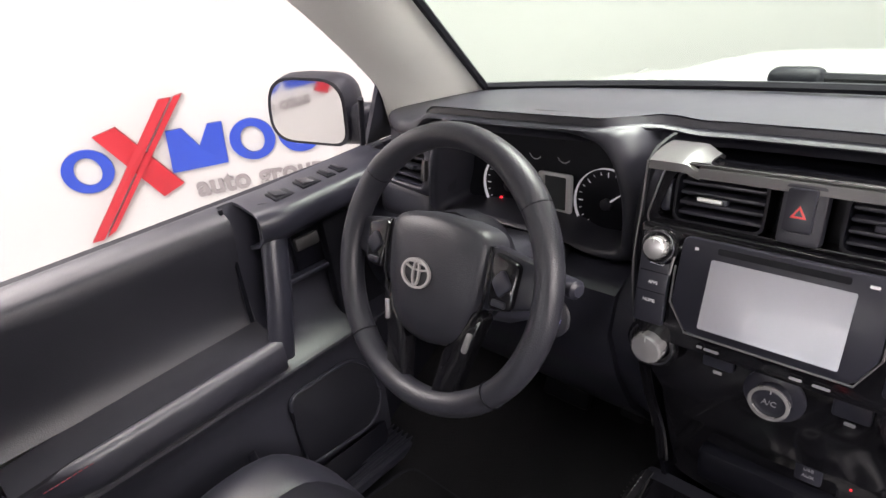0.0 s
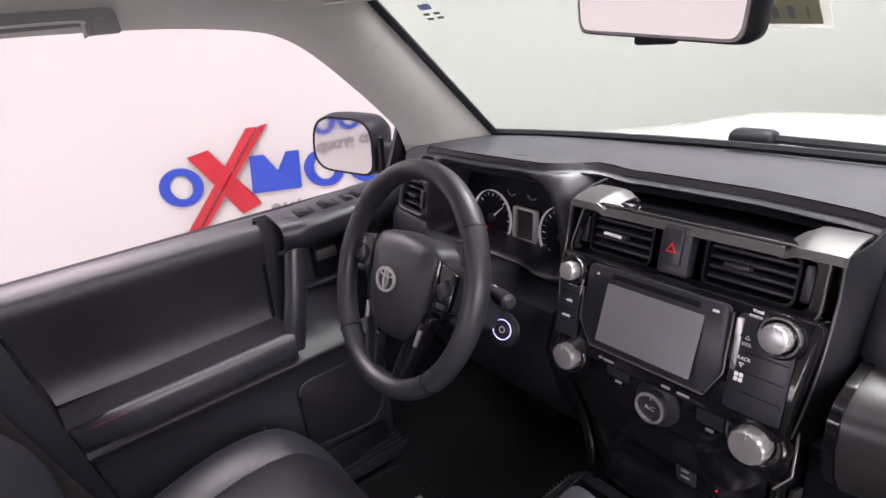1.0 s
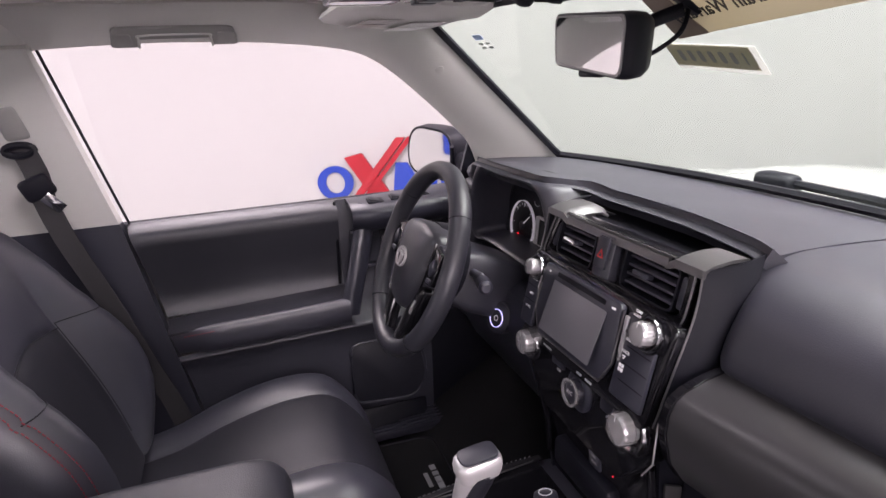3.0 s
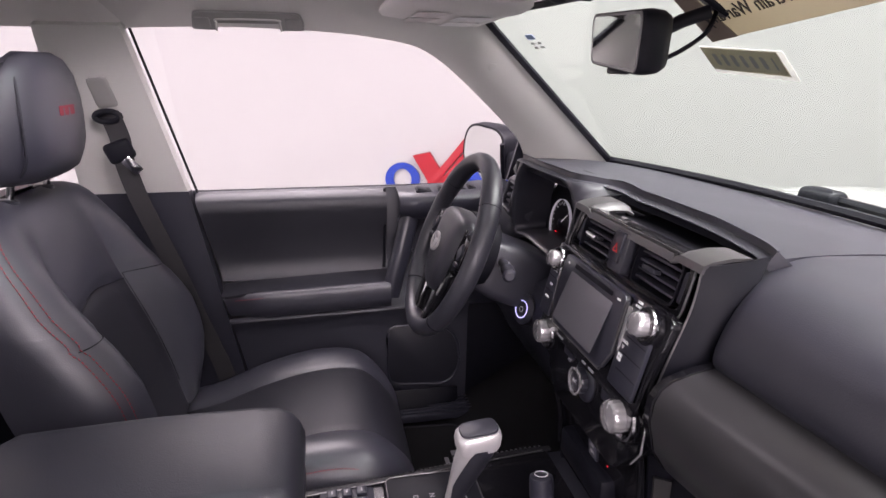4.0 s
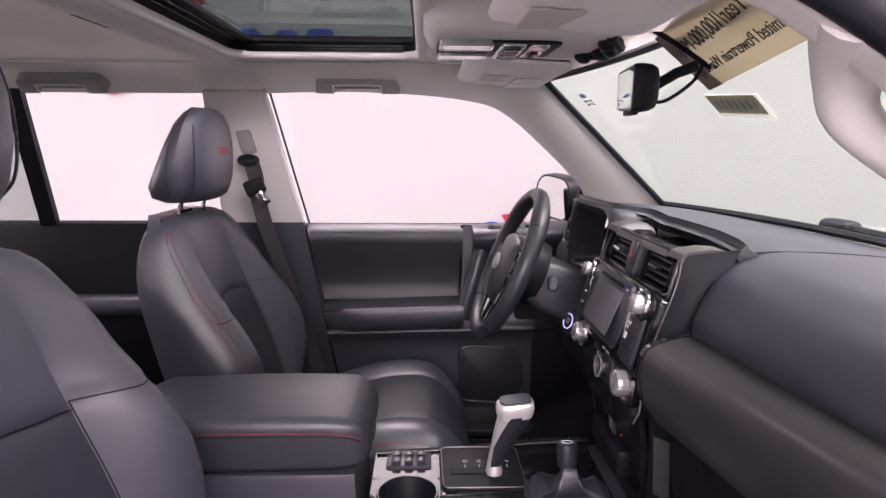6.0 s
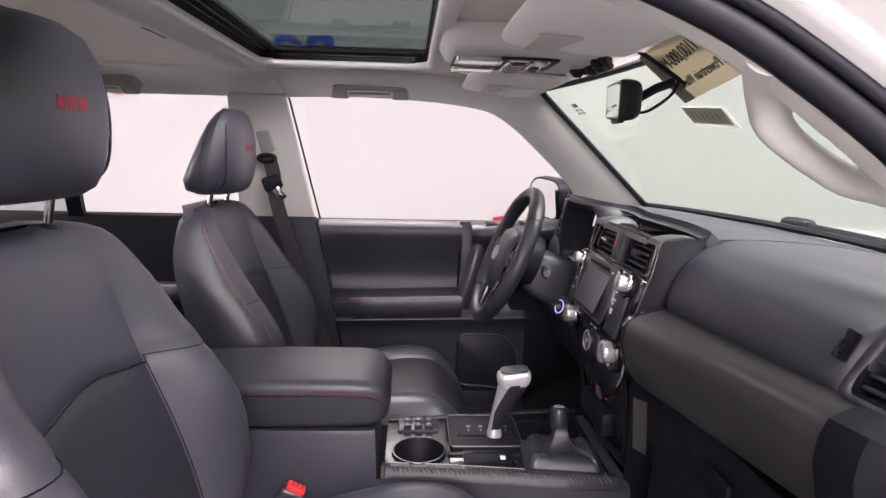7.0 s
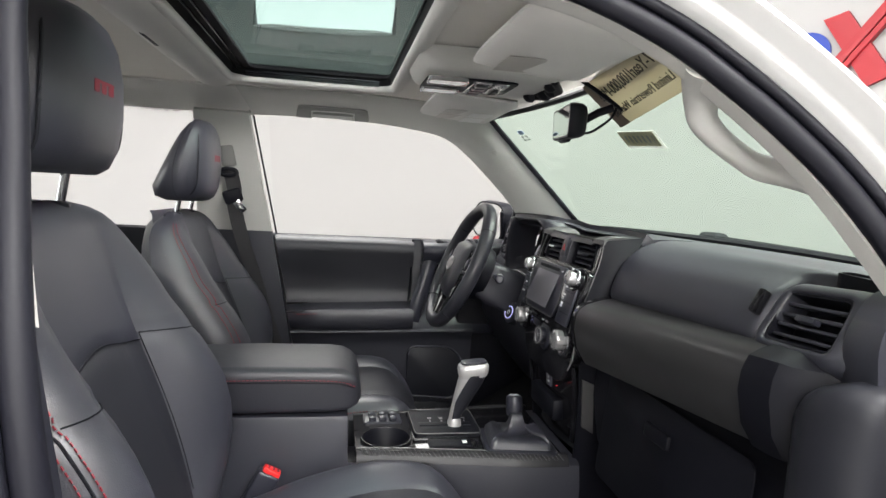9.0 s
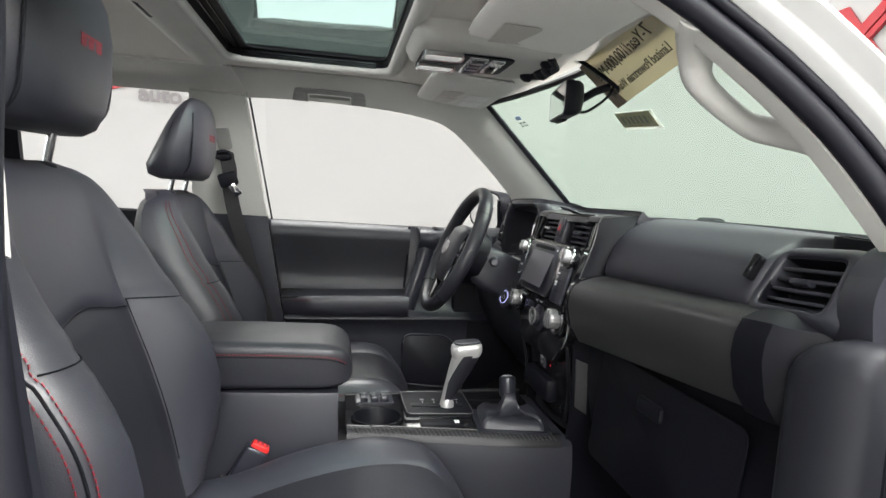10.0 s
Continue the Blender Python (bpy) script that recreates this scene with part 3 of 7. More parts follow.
whole("trim_door_seal", tube(opening_path(0.0, 0.005), 0.0125, 14, up=(1, 0, 0)), RUBBER, "thick black rubber seal round the open door", "door seal", kind="structure")
whole("trim_door_seal_outer", tube(opening_path(0.0165, 0.014), 0.0062, 10, up=(1, 0, 0)), RUBBER, "thin outer lip of the black door seal", "door seal", kind="structure")
FLANGE = [(0.012, 0.006), (0.020, 0.017), (0.0245, 0.024), (0.029, 0.030), (0.034, 0.031), (0.0385, 0.028), (0.043, 0.030), (0.049, 0.040), (0.056, 0.045), (0.064, 0.041), (0.072, 0.022)]
whole("door_opening_flange", sheet([list(r) for r in zip(*[opening_path(o, w) for o, w in FLANGE])], 0.003), PAINT, "white painted stepped edge of the door opening", "car body", kind="structure", angle=60)

# kick panels: footwell shade is put into their near-black colour
whole("kick_panel", box(-0.765, 1.17, 0.82, 0.03, 0.42, 0.66, 0.01), DEEP, "black kick panel beside the footwell, darkened for shade", "kick panel", kind="structure")
whole("kick_panel_passenger", box(0.775, 1.22, 0.78, 0.03, 0.30, 0.56, 0.01), DEEP, "black kick panel beside the footwell, darkened for shade", "kick panel", kind="structure")
whole("rear_door_trim", box(-0.80, -0.33, 0.82, 0.05, 0.86, 0.69, 0.02), DEEP, "black rear door trim with armrest", "car door trim", kind="structure")
whole("rear_door_armrest", box(-0.755, -0.33, 0.92, 0.07, 0.7, 0.06, 0.025, (0, 0, 0), 3), LEATHER, "black padded rear door armrest", "armrest", kind="structure")
whole("cargo_side_driver", box(-0.80, -1.22, 0.86, 0.05, 0.92, 0.60, 0.02), HARD, "black plastic cargo side trim", "cargo trim", kind="structure")
whole("cargo_side_passenger", box(0.80, -0.80, 0.82, 0.05, 1.80, 0.68, 0.02), HARD, "black plastic cargo and rear door trim", "cargo trim", kind="structure")

# map lamps, switched on
for lx in (-0.067, 0.037):
    lamp("map_lamp", lx, 0.748, 1.530, 0.04, 0.07, 0.12, (1, 0.97, 0.94))


def wall_lightbox(d0, d1, z0, z1):
    """A flat light box on the backdrop."""
    t = thing("wall_lightbox", *on_wall((d0 + d1) / 2, z0).translation, "long flat white light box high on the backdrop", "studio light")
    rows = [[on_wall(d0 + (d1 - d0) * k / 8, z, 0.03).translation for z in (z0, z1)] for k in range(9)]
    part("diffuser", sheet(rows, 0.01), DIFFUSER, t, "glowing white diffuser")
    edge = [on_wall(d0 + (d1 - d0) * k / 8, z0, 0.03).translation for k in range(9)] + [on_wall(d1 + (d0 - d1) * k / 8, z1, 0.03).translation for k in range(9)]
    part("frame", tube(edge, 0.02, 6, closed=True), WHITE, t)


wall_lightbox(-1.4, 15.8, 2.44, 3.0)


# ---- seats ----
def dashes(path, step, length, r, bm=None):
    """Stitches: short bars along a path."""
    bm = bm or bmesh.new()
    pts, acc = [Vector(p) for p in path], 0.0
    for a, b in zip(pts, pts[1:]):
        d = (b - a).length
        while acc < d:
            p = a.lerp(b, acc / d)
            q = p + (b - a).normalized() * length
            tube([p, q], r, 5, bm=bm)
            acc += step
        acc -= d
    return bm


def back_point(u, z, dz, dy):
    """Front of the seat back at u (-1..1 across) and height z above the car's floor line of the seat."""
    w = lerp_table(z, [(0.74, 0.235), (0.92, 0.262), (1.04, 0.255), (1.14, 0.245), (1.20, 0.225), (1.230, 0.195), (1.246, 0.15), (1.254, 0.11)])
    yc = lerp_table(z, [(0.74, 0.325), (0.86, 0.285), (1.04, 0.222), (1.16, 0.186), (1.22, 0.168), (1.245, 0.150), (1.255, 0.130)])
    bol = lerp_table(z, [(0.74, 0.010), (0.80, 0.042), (0.86, 0.072), (0.96, 0.092), (1.04, 0.074), (1.10, 0.048), (1.14, 0.036), (1.22, 0.006), (1.26, 0.0)])
    a = abs(u)
    f = bol * ease((a - 0.42) / 0.36)
    r = 0.075 * (1 - math.sqrt(max(0.0, 1 - ((max(a, 0.72) - 0.72) / 0.28) ** 2))) * lerp_table(z, [(1.10, 1.0), (1.20, 0.6), (1.235, 0.3), (1.254, 0.1)])
    up = ease((z - 1.05) / 0.10)
    seam = 0.006 * math.exp(-((a - 0.50) / (0.025 + 0.045 * up)) ** 2) * (1 - 0.35 * up) * (1 - ease((z - 1.10) / 0.10))
    arch = 1.044 + 0.018 * (1 - ease(a / 0.5))
    seam2 = 0.006 * math.exp(-((z - (arch if a < 0.5 else 1.055 - 0.02 * (a - 0.5))) / 0.007) ** 2)
    return V(u * w, yc + f - r - max(seam, seam2) + dy, z + dz)


def arched(u, z):
    """Bends the rows of panels so that the seam across the back rises in the middle."""
    return z + (0.026 + 0.018 * (1 - ease(min(abs(u), 0.5) / 0.5))) * max(0.0, 1 - ((z - 1.02) / 0.20) ** 2)


def seat(name, cx, dy, dz, lift, label, side):
    """A front seat: cushion and back in sewn panels, headrest on two posts. side: +1 if the outer side is the car's right."""
    t = thing(name, cx, 0.45 + dy, 0.52, label, "car seat", "front seats")
    us = [-1, -0.985, -0.95, -0.9, -0.84, -0.78, -0.70, -0.62, -0.56, -0.53, -0.50, -0.47, -0.42, -0.32, -0.2, -0.1, 0]
    us = us + [-u for u in reversed(us[:-1])]
    zs = [0.74, 0.78, 0.82, 0.86, 0.90, 0.94, 0.97, 0.99, 1.005, 1.018, 1.03, 1.042, 1.05, 1.056, 1.062, 1.07, 1.085, 1.11, 1.14, 1.17, 1.20, 1.22, 1.235, 1.246, 1.254]
    P = [[back_point(u, arched(u, z), dz, dy) + V(cx, 0, 0) for u in us] for z in zs]
    groups = {}
    for j in range(len(zs) - 1):
        for i in range(len(us) - 1):
            u, z = (us[i] + us[i + 1]) / 2, (zs[j] + zs[j + 1]) / 2
            if abs(u) < 0.5:
                key = "back_insert" if z < 1.018 else "back_yoke"
            elif z < 1.052:
                key = "bolster" if u < 0 else "bolster "
            else:
                key = "shoulder" if u < 0 else "shoulder "
            groups.setdefault(key, []).append((i, j))
    for key, cells in groups.items():
        b, seen = bmesh.new(), {}
        for i, j in cells:
            vs = []
            for a, c in ((i, j), (i + 1, j), (i + 1, j + 1), (i, j + 1)):
                if (a, c) not in seen:
                    seen[(a, c)] = b.verts.new(P[c][a])
                vs.append(seen[(a, c)])
            b.faces.new(vs)
        bmesh.ops.recalc_face_normals(b, faces=b.faces)
        bmesh.ops.solidify(b, geom=b.faces[:], thickness=0.012)
        part(key.strip(), b, INSERT if key == "back_insert" else LEATHER, t, "finely perforated black centre panel" if key == "back_insert" else "")
    # sewn joints
    def on_back(u, z):
        return back_point(u, z, dz, dy) + V(cx, 0.0035, 0)

    part("seam", tube([on_back(-0.5 + k / 16, 1.044 + 0.018 * (1 - ease(abs(-0.5 + k / 16) / 0.5))) for k in range(17)], 0.0010, 5), DEEP, t)
    for q in (-1, 1):
        part("seam", tube([on_back(q * (0.5 + 0.43 * k / 10), 1.055 - 0.02 * 0.43 * k / 10) for k in range(11)], 0.0010, 5), DEEP, t)
        part("seam", tube([on_back(q * 0.5, 0.80 + 0.255 * k / 24) for k in range(25)], 0.0009, 5), DEEP, t)
    # the back and sides behind the panels
    rings = []
    for z in zs:
        e = [back_point(u, z, dz, dy) + V(cx, -0.006, 0) for u in (-1, -0.97, -0.9, -0.6, 0, 0.6, 0.9, 0.97, 1)]
        for p in e[2:-2]:
            p.y -= 0.045
        w = abs(e[0].x - cx)
        yb = lerp_table(z, [(0.74, 0.19), (1.04, 0.105), (1.17, 0.075), (1.22, 0.080), (1.245, 0.100), (1.256, 0.118)]) + dy
        rf = 0.93 - 0.13 * ease((z - 1.05) / 0.15)
        ring = e + [V(cx + w * 1.0, (e[-1].y + yb) / 2 + 0.01, z + dz), V(cx + w * rf, yb + 0.018, z + dz), V(cx + w * (rf - 0.23), yb, z + dz), V(cx, yb - 0.008, z + dz), V(cx - w * (rf - 0.23), yb, z + dz), V(cx - w * rf, yb + 0.018, z + dz), V(cx - w, (e[0].y + yb) / 2 + 0.01, z + dz)]
        rings.append(ring)
    part("back_cover", loft(rings), LEATHER, t)
    # cushion
    ys = [0.24 + 0.45 * k / 15 for k in range(16)] + [0.71, 0.73, 0.745, 0.757, 0.768, 0.778, 0.786, 0.792, 0.796]
    ztab = [(0.24, 0.715), (0.37, 0.733), (0.477, 0.770), (0.56, 0.791), (0.62, 0.800), (0.66, 0.801), (0.70, 0.795), (0.73, 0.778), (0.755, 0.752), (0.782, 0.715), (0.796, 0.685)]

    def cush(u, y):
        a = abs(u)
        z = lerp_table(y, ztab) + 0.018 * ease((a - 0.45) / 0.3) * (1 - 0.6 * ease((y - 0.55) / 0.25))
        z -= 0.075 * (1 - math.sqrt(max(0.0, 1 - ((max(a, 0.74) - 0.74) / 0.26) ** 2)))
        lim = 0.50 + 0.05 * ease((0.5 - y) / 0.3)
        z -= 0.0035 * math.exp(-((a - lim) / 0.025) ** 2)
        w = lerp_table(y, [(0.24, 0.235), (0.5, 0.255), (0.7, 0.258), (0.76, 0.245), (0.796, 0.215)])
        return V(cx + u * w, y + dy, z + dz)

    back_dz, dz = dz, 0.3 * dz - (0.020 if side < 0 else 0.0)
    C = [[cush(u, y) for u in us] for y in ys]
    for key, test, mm in (("cushion_insert", lambda u: abs(u) < 0.5, INSERT), ("cushion_bolster", lambda u: u < -0.5, LEATHER), ("cushion_bolster", lambda u: u > 0.5, LEATHER)):
        b, seen = bmesh.new(), {}
        for j in range(len(ys) - 1):
            for i in range(len(us) - 1):
                if test((us[i] + us[i + 1]) / 2):
                    vs = []
                    for a, c in ((i, j), (i + 1, j), (i + 1, j + 1), (i, j + 1)):
                        if (a, c) not in seen:
                            seen[(a, c)] = b.verts.new(C[c][a])
                        vs.append(seen[(a, c)])
                    b.faces.new(vs)
        bmesh.ops.recalc_face_normals(b, faces=b.faces)
        bmesh.ops.solidify(b, geom=b.faces[:], thickness=0.012)
        part(key, b, mm, t)
    rings = []
    for y in ys:
        top = [cush(u, y) + V(0, 0.0, -0.012 if abs(u) == 1 else -0.035) for u in (-1, -0.9, -0.6, 0, 0.6, 0.9, 1)]
        zb = 0.640 + dz + 0.03 * ease((y - 0.70) / 0.1)
        w = top[-1].x - cx
        rings.append(top + [V(cx + w, y + dy, (top[-1].z + zb) / 2), V(cx + w * 0.97, y + dy, zb), V(cx - w * 0.97, y + dy, zb), V(cx - w, y + dy, (top[0].z + zb) / 2)])
    part("cushion_cover", loft(rings), LEATHER, t)
    part("seat_base", box(cx, 0.50 + dy, 0.57 + dz / 2, 0.44, 0.46, 0.14 + dz, 0.02), DEEP, t, "dark plastic seat base")
    def sewn(u, z, off=0.0032):
        """A point just off the back's surface."""
        p = back_point(u, z, dz0, dy)
        n = (back_point(u, z + 0.004, dz0, dy) - p).cross(back_point(u + 0.004, z, dz0, dy) - p).normalized()
        if n.y < 0:
            n = -n
        return p + n * off + V(cx, 0, 0)

    dz0 = back_dz
    mid = 0.932 if side < 0 else 0.955
    for q in (1,):
        for u, thick in ((mid - 0.018, 0.0010), (mid + 0.018, 0.0010)):
            line = [sewn(q * u, 0.82 + 0.405 * k / 60) for k in range(61)]
            part("stitching", dashes(line, 0.0075, 0.005, thick), THREAD, t, "row of red stitches")
        if side > 0:
            part("piping", tube([sewn(q * mid, 0.82 + 0.405 * k / 60, 0.001) for k in range(61)], 0.0016, 6), DEEP, t)
    for q in ((1,) if side < 0 else (-1, 1)):
        line = smooth_path([cush(q * 0.93, y) + V(0, 0, 0.001) for y in (0.26, 0.36, 0.46, 0.56, 0.66, 0.74)], 6)
        part("stitching", dashes(line, 0.0075, 0.005, 0.0010), THREAD, t, "row of red stitches")
    # headrest
    dz = back_dz
    zb = 1.264 + dz + lift
    prof = [(0.0, 0.108, 0.190, 0.112), (0.010, 0.082, 0.204, 0.130), (0.035, 0.078, 0.214, 0.141), (0.08, 0.100, 0.220, 0.146), (0.13, 0.124, 0.220, 0.141), (0.17, 0.145, 0.215, 0.127), (0.195, 0.163, 0.207, 0.101), (0.206, 0.178, 0.197, 0.064)]
    rings = []
    for h, y0, y1, w in prof:
        yc, hy = (y0 + y1) / 2 + dy, (y1 - y0) / 2
        ring = []
        for k in range(40):
            q = 2 * math.pi * k / 40
            cs, sn = math.cos(q), math.sin(q)
            e = 0.62
            ring.append(V(cx + w * math.copysign(abs(cs) ** e, cs), yc + hy * math.copysign(abs(sn) ** e, sn) + 0.02 * (1 if sn > 0 else 0) * -(cs ** 2) * 0.8, zb + h))
        rings.append(ring)
    b = loft(rings)
    hr = part("headrest", b, LEATHER, t, "plump black leather headrest", angle=60)
    for q in (-1, 1):
        path = smooth_path([V(cx + q * w * 0.86, y1 + dy - 0.026 + (0.004 if 0.02 < h < 0.19 else -0.006), zb + h) for h, y0, y1, w in prof[1:-1]], 4)
        part("piping", tube(path, 0.0022, 6), INSERT, hr)
        path = smooth_path([V(cx + q * w * 1.0, (y0 + y1) / 2 + dy + 0.012 - 0.03 * math.sin(h * 14), zb + h) for h, y0, y1, w in prof[1:-1]], 4)
        part("stitching", dashes(path, 0.0075, 0.005, 0.0008), INSERT, hr, "row of dark stitches")
    m = axes((cx, 0.2185 + dy, zb + 0.110), (-1, 0, 0), (0, 0, 1))
    for k, (x, w) in enumerate(((-0.026, 0.016), (-0.004, 0.016), (0.020, 0.018))):
        part("badge_bar", slab(rect(w, 0.012, 0.003, 2, x, 0), m, 0.0015), THREAD, hr, "red sewn bar")
    part("badge_bar", slab(rect(0.064, 0.004, 0.001, 2, -0.002, 0.008), m, 0.0017), THREAD, hr, "red sewn bar")
    for q in (-1, 1):
        px = cx + q * 0.071
        part("post", tube([(px, 0.128 + dy, 1.20 + dz), (px, 0.136 + dy, 1.25 + dz), (px, 0.150 + dy, zb + 0.04)], 0.006, 10), CHROME, t, "notched chrome post")
        part("collar", lathe([(0.017, 0), (0.019, 0.003), (0.018, 0.008), (0.012, 0.012)], pose(px, 0.130 + dy, 1.243 + dz)), HARD, t)
    return t


seat("driver_seat", -0.432, 0.0, -0.018, 0.018, "black leather driver's seat with red stitching", -1)
seat("passenger_seat", 0.40, 0.018, 0.021, 0.029, "black leather passenger seat with red stitching", 1)


def rear_seat():
    t = thing("rear_bench", 0, -0.55, 0.60, "black leather rear bench seat", "car seat")
    part("cushion", box(0, -0.45, 0.76, 1.30, 0.50, 0.18, 0.05, (4, 0, 0), 4), LEATHER, t)
    for x, w in ((-0.42, 0.46), (0.0, 0.36), (0.42, 0.46)):
        part("backrest", box(x, -0.76, 0.94, w, 0.14, 0.42, 0.05, (-16, 0, 0), 4), LEATHER, t)
        part("headrest", box(x, -0.84, 1.115, 0.24, 0.09, 0.10, 0.04, (-10, 0, 0), 4), LEATHER, t)


rear_seat()


# ---- steering wheel ----
WC, WT = V(-0.368, 0.879, 1.122), 23.0
WM = axes(WC, (1, 0, 0), (0, math.sin(radians(WT)), math.cos(radians(WT))))


def wheel_point(a, b, h=0.0):
    return WM @ V(a, b, h)


def steering_wheel():
    t = thing("steering_wheel", *wheel_point(0, 0, -0.05), "black leather steering wheel with silver-buttoned spokes", "steering wheel")
    R = 0.1705
    rim = []
    for k in range(72):
        q = 2 * math.pi * k / 72
        c, d = V(R * math.cos(q), R * math.sin(q), 0), V(math.cos(q), math.sin(q), 0)
        grip = 1.0 + 0.10 * sum(math.exp(-(((q - g + math.pi) % (2 * math.pi) - math.pi) / 0.25) ** 2) for g in (radians(45), radians(135)))
        rim.append([WM @ (c + d * 0.0165 * grip * math.cos(a) + V(0, 0, 0.0185 * grip * math.sin(a))) for a in (2 * math.pi * j / 14 for j in range(14))])
    r = part("rim", loft(rim, wrap=True), WHEELSKIN, t)
    for g in (38, 142, 226, 314):
        q = radians(g)
        c, d = V(R * math.cos(q), R * math.sin(q), 0), V(math.cos(q), math.sin(q), 0)
        part("seam", tube([WM @ (c + d * 0.0172 * math.cos(a) + V(0, 0, 0.0192 * math.sin(a))) for a in (2 * math.pi * j / 16 for j in range(16))], 0.0011, 5, closed=True), DEEP, r)
    # airbag pad: rounded shield, domed
    sh = rounded([(-0.088, 0.062), (0.0, 0.074), (0.088, 0.062), (0.079, -0.03), (0.052, -0.088), (0.0, -0.10), (-0.052, -0.088), (-0.079, -0.03)], 0.03, 4)
    rings = []
    for f, h in ((1.0, -0.035), (1.0, -0.006), (0.97, 0.006), (0.88, 0.014), (0.6, 0.020), (0.25, 0.022)):
        rings.append([WM @ V(p.x * f, p.y * f, h) for p in sh])
    part("airbag_cover", loft(rings), WHEELSKIN, t, "dark grey airbag cover")
    # badge: plain chrome ovals
    bm = WM @ Matrix.Translation((-0.010, -0.006, 0.0235))
    part("badge", ringslab(ellipse(0.0255, 0.0195), ellipse(0.0222, 0.0165), bm, 0.004), LEVERSILVER, t, "chrome oval badge")
    part("badge", ringslab(ellipse(0.020, 0.0062, 28, 0, 0.0095), ellipse(0.0172, 0.0038, 28, 0, 0.0095), bm, 0.003), LEVERSILVER, t, "chrome oval badge")
    part("badge", ringslab(ellipse(0.0066, 0.0165), ellipse(0.0040, 0.0138), bm, 0.0035), LEVERSILVER, t, "chrome oval badge")
    for s in (-1, 1):
        # side spoke with its switch pod
        sp = [(s * 0.080, 0.052), (s * 0.160, 0.040), (s * 0.166, -0.004), (s * 0.120, -0.020), (s * 0.078, -0.030)]
        part("spoke", slab(rounded(sp if s > 0 else sp[::-1], 0.012, 3), WM @ Matrix.Translation((0, 0, -0.018)), 0.018, 0.005), HARD, t)
        pod = [(s * 0.092, 0.046), (s * 0.132, 0.038), (s * 0.128, -0.018), (s * 0.096, -0.022)]
        p = part("switch_pod", slab(rounded(pod if s > 0 else pod[::-1], 0.008, 3), WM, 0.008, 0.003), GLOSS, t)
        kx = s * 0.112
        part("switch", slab(rounded([(kx - 0.015, 0.012), (kx, -0.006), (kx + 0.015, 0.012), (kx, 0.030)], 0.006, 3), WM @ Matrix.Translation((0, 0, 0.008)), 0.004, 0.0015), HARD, p)
        part("switch", slab(rect(0.020, 0.008, 0.002, 2, kx, -0.012), WM @ Matrix.Translation((0, 0, 0.008)), 0.003, 0.001), HARD, p)
        # silver edge of the spoke
        part("spoke_edge", tube([wheel_point(s * 0.087, 0.050, 0.006), wheel_point(s * 0.090, 0.02, 0.008), wheel_point(s * 0.088, -0.02, 0.007), wheel_point(s * 0.075, -0.05, 0.004)], 0.0022, 6), GLOSS, t)
        # lower spoke
        lo = [(s * 0.074, -0.03), (s * 0.092, -0.035), (s * 0.073, -0.10), (s * 0.056, -0.168), (s * 0.022, -0.176), (s * 0.034, -0.095)]
        part("lower_spoke", slab(rounded(lo if s < 0 else lo[::-1], 0.010, 3), WM @ Matrix.Translation((0, 0, -0.016)), 0.020, 0.006), GLOSS, t, "gloss black lower spoke")
        part("spoke_clip", slab(rounded([(s * 0.072, -0.060), (s * 0.080, -0.060), (s * 0.074, -0.088), (s * 0.066, -0.086)] if s > 0 else [(s * 0.066, -0.086), (s * 0.074, -0.088), (s * 0.080, -0.060), (s * 0.072, -0.060)], 0.002, 2), WM @ Matrix.Translation((0, 0, 0.004)), 0.003, 0.001), SILVER, t, "small silver clip")
    part("hub", lathe([(0.075, -0.075), (0.080, -0.05), (0.075, -0.02)], WM), DEEP, t)


steering_wheel()


def steering_column():
    t = thing("steering_column", *wheel_point(0, 0, -0.18), "black plastic steering column cover with two stalks", "steering column")
    rings = []
    for h, w, d in ((-0.06, 0.062, 0.050), (-0.10, 0.070, 0.058), (-0.17, 0.068, 0.058), (-0.26, 0.055, 0.048)):
        rings.append([WM @ V(p.x, p.y - 0.008, h) for p in rounded([(-w, -d), (w, -d), (w, d), (-w, d)], 0.022, 4)])
    part("cover", loft(rings), SOFT, t)
    for s in (-1, 1):
        st = part("stalk", tube(smooth_path([wheel_point(s * 0.06, 0.012, -0.09), wheel_point(s * 0.10, 0.016, -0.085), wheel_point(s * 0.150, 0.014, -0.075)], 4), [0.008] * 4 + [0.0095] * 5, 10), HARD, t)
        part("stalk_tip", tube([wheel_point(s * 0.128, 0.015, -0.079), wheel_point(s * 0.132, 0.015, -0.078), wheel_point(s * 0.162, 0.013, -0.072), wheel_point(s * 0.166, 0.013, -0.071)], [0.0095, 0.0125, 0.0125, 0.008], 12), HARD, st)
        part("stalk_mark", tube([wheel_point(s * 0.118, 0.026, -0.080), wheel_point(s * 0.127, 0.026, -0.078)], 0.0012, 5), PRINT, st)


steering_column()


# ---- dashboard ----
DASH = thing("dashboard", 0, 1.2, 0.7, "black soft-touch dashboard with satin metal trim and air vents", "dashboard")


def dash_top_z(x, y):
    k = (y - 1.05) / 0.38
    hood = 0.020 * (1 - ease((y - 1.07) / 0.14)) * ease((0.245 - abs(x + 0.385)) / 0.07)
    return 1.243 + 0.007 * math.sin(math.pi * min(1, max(0, k))) - 0.015 * max(0, k) ** 2 - 0.02 * (abs(x) / 0.75) ** 4 + hood


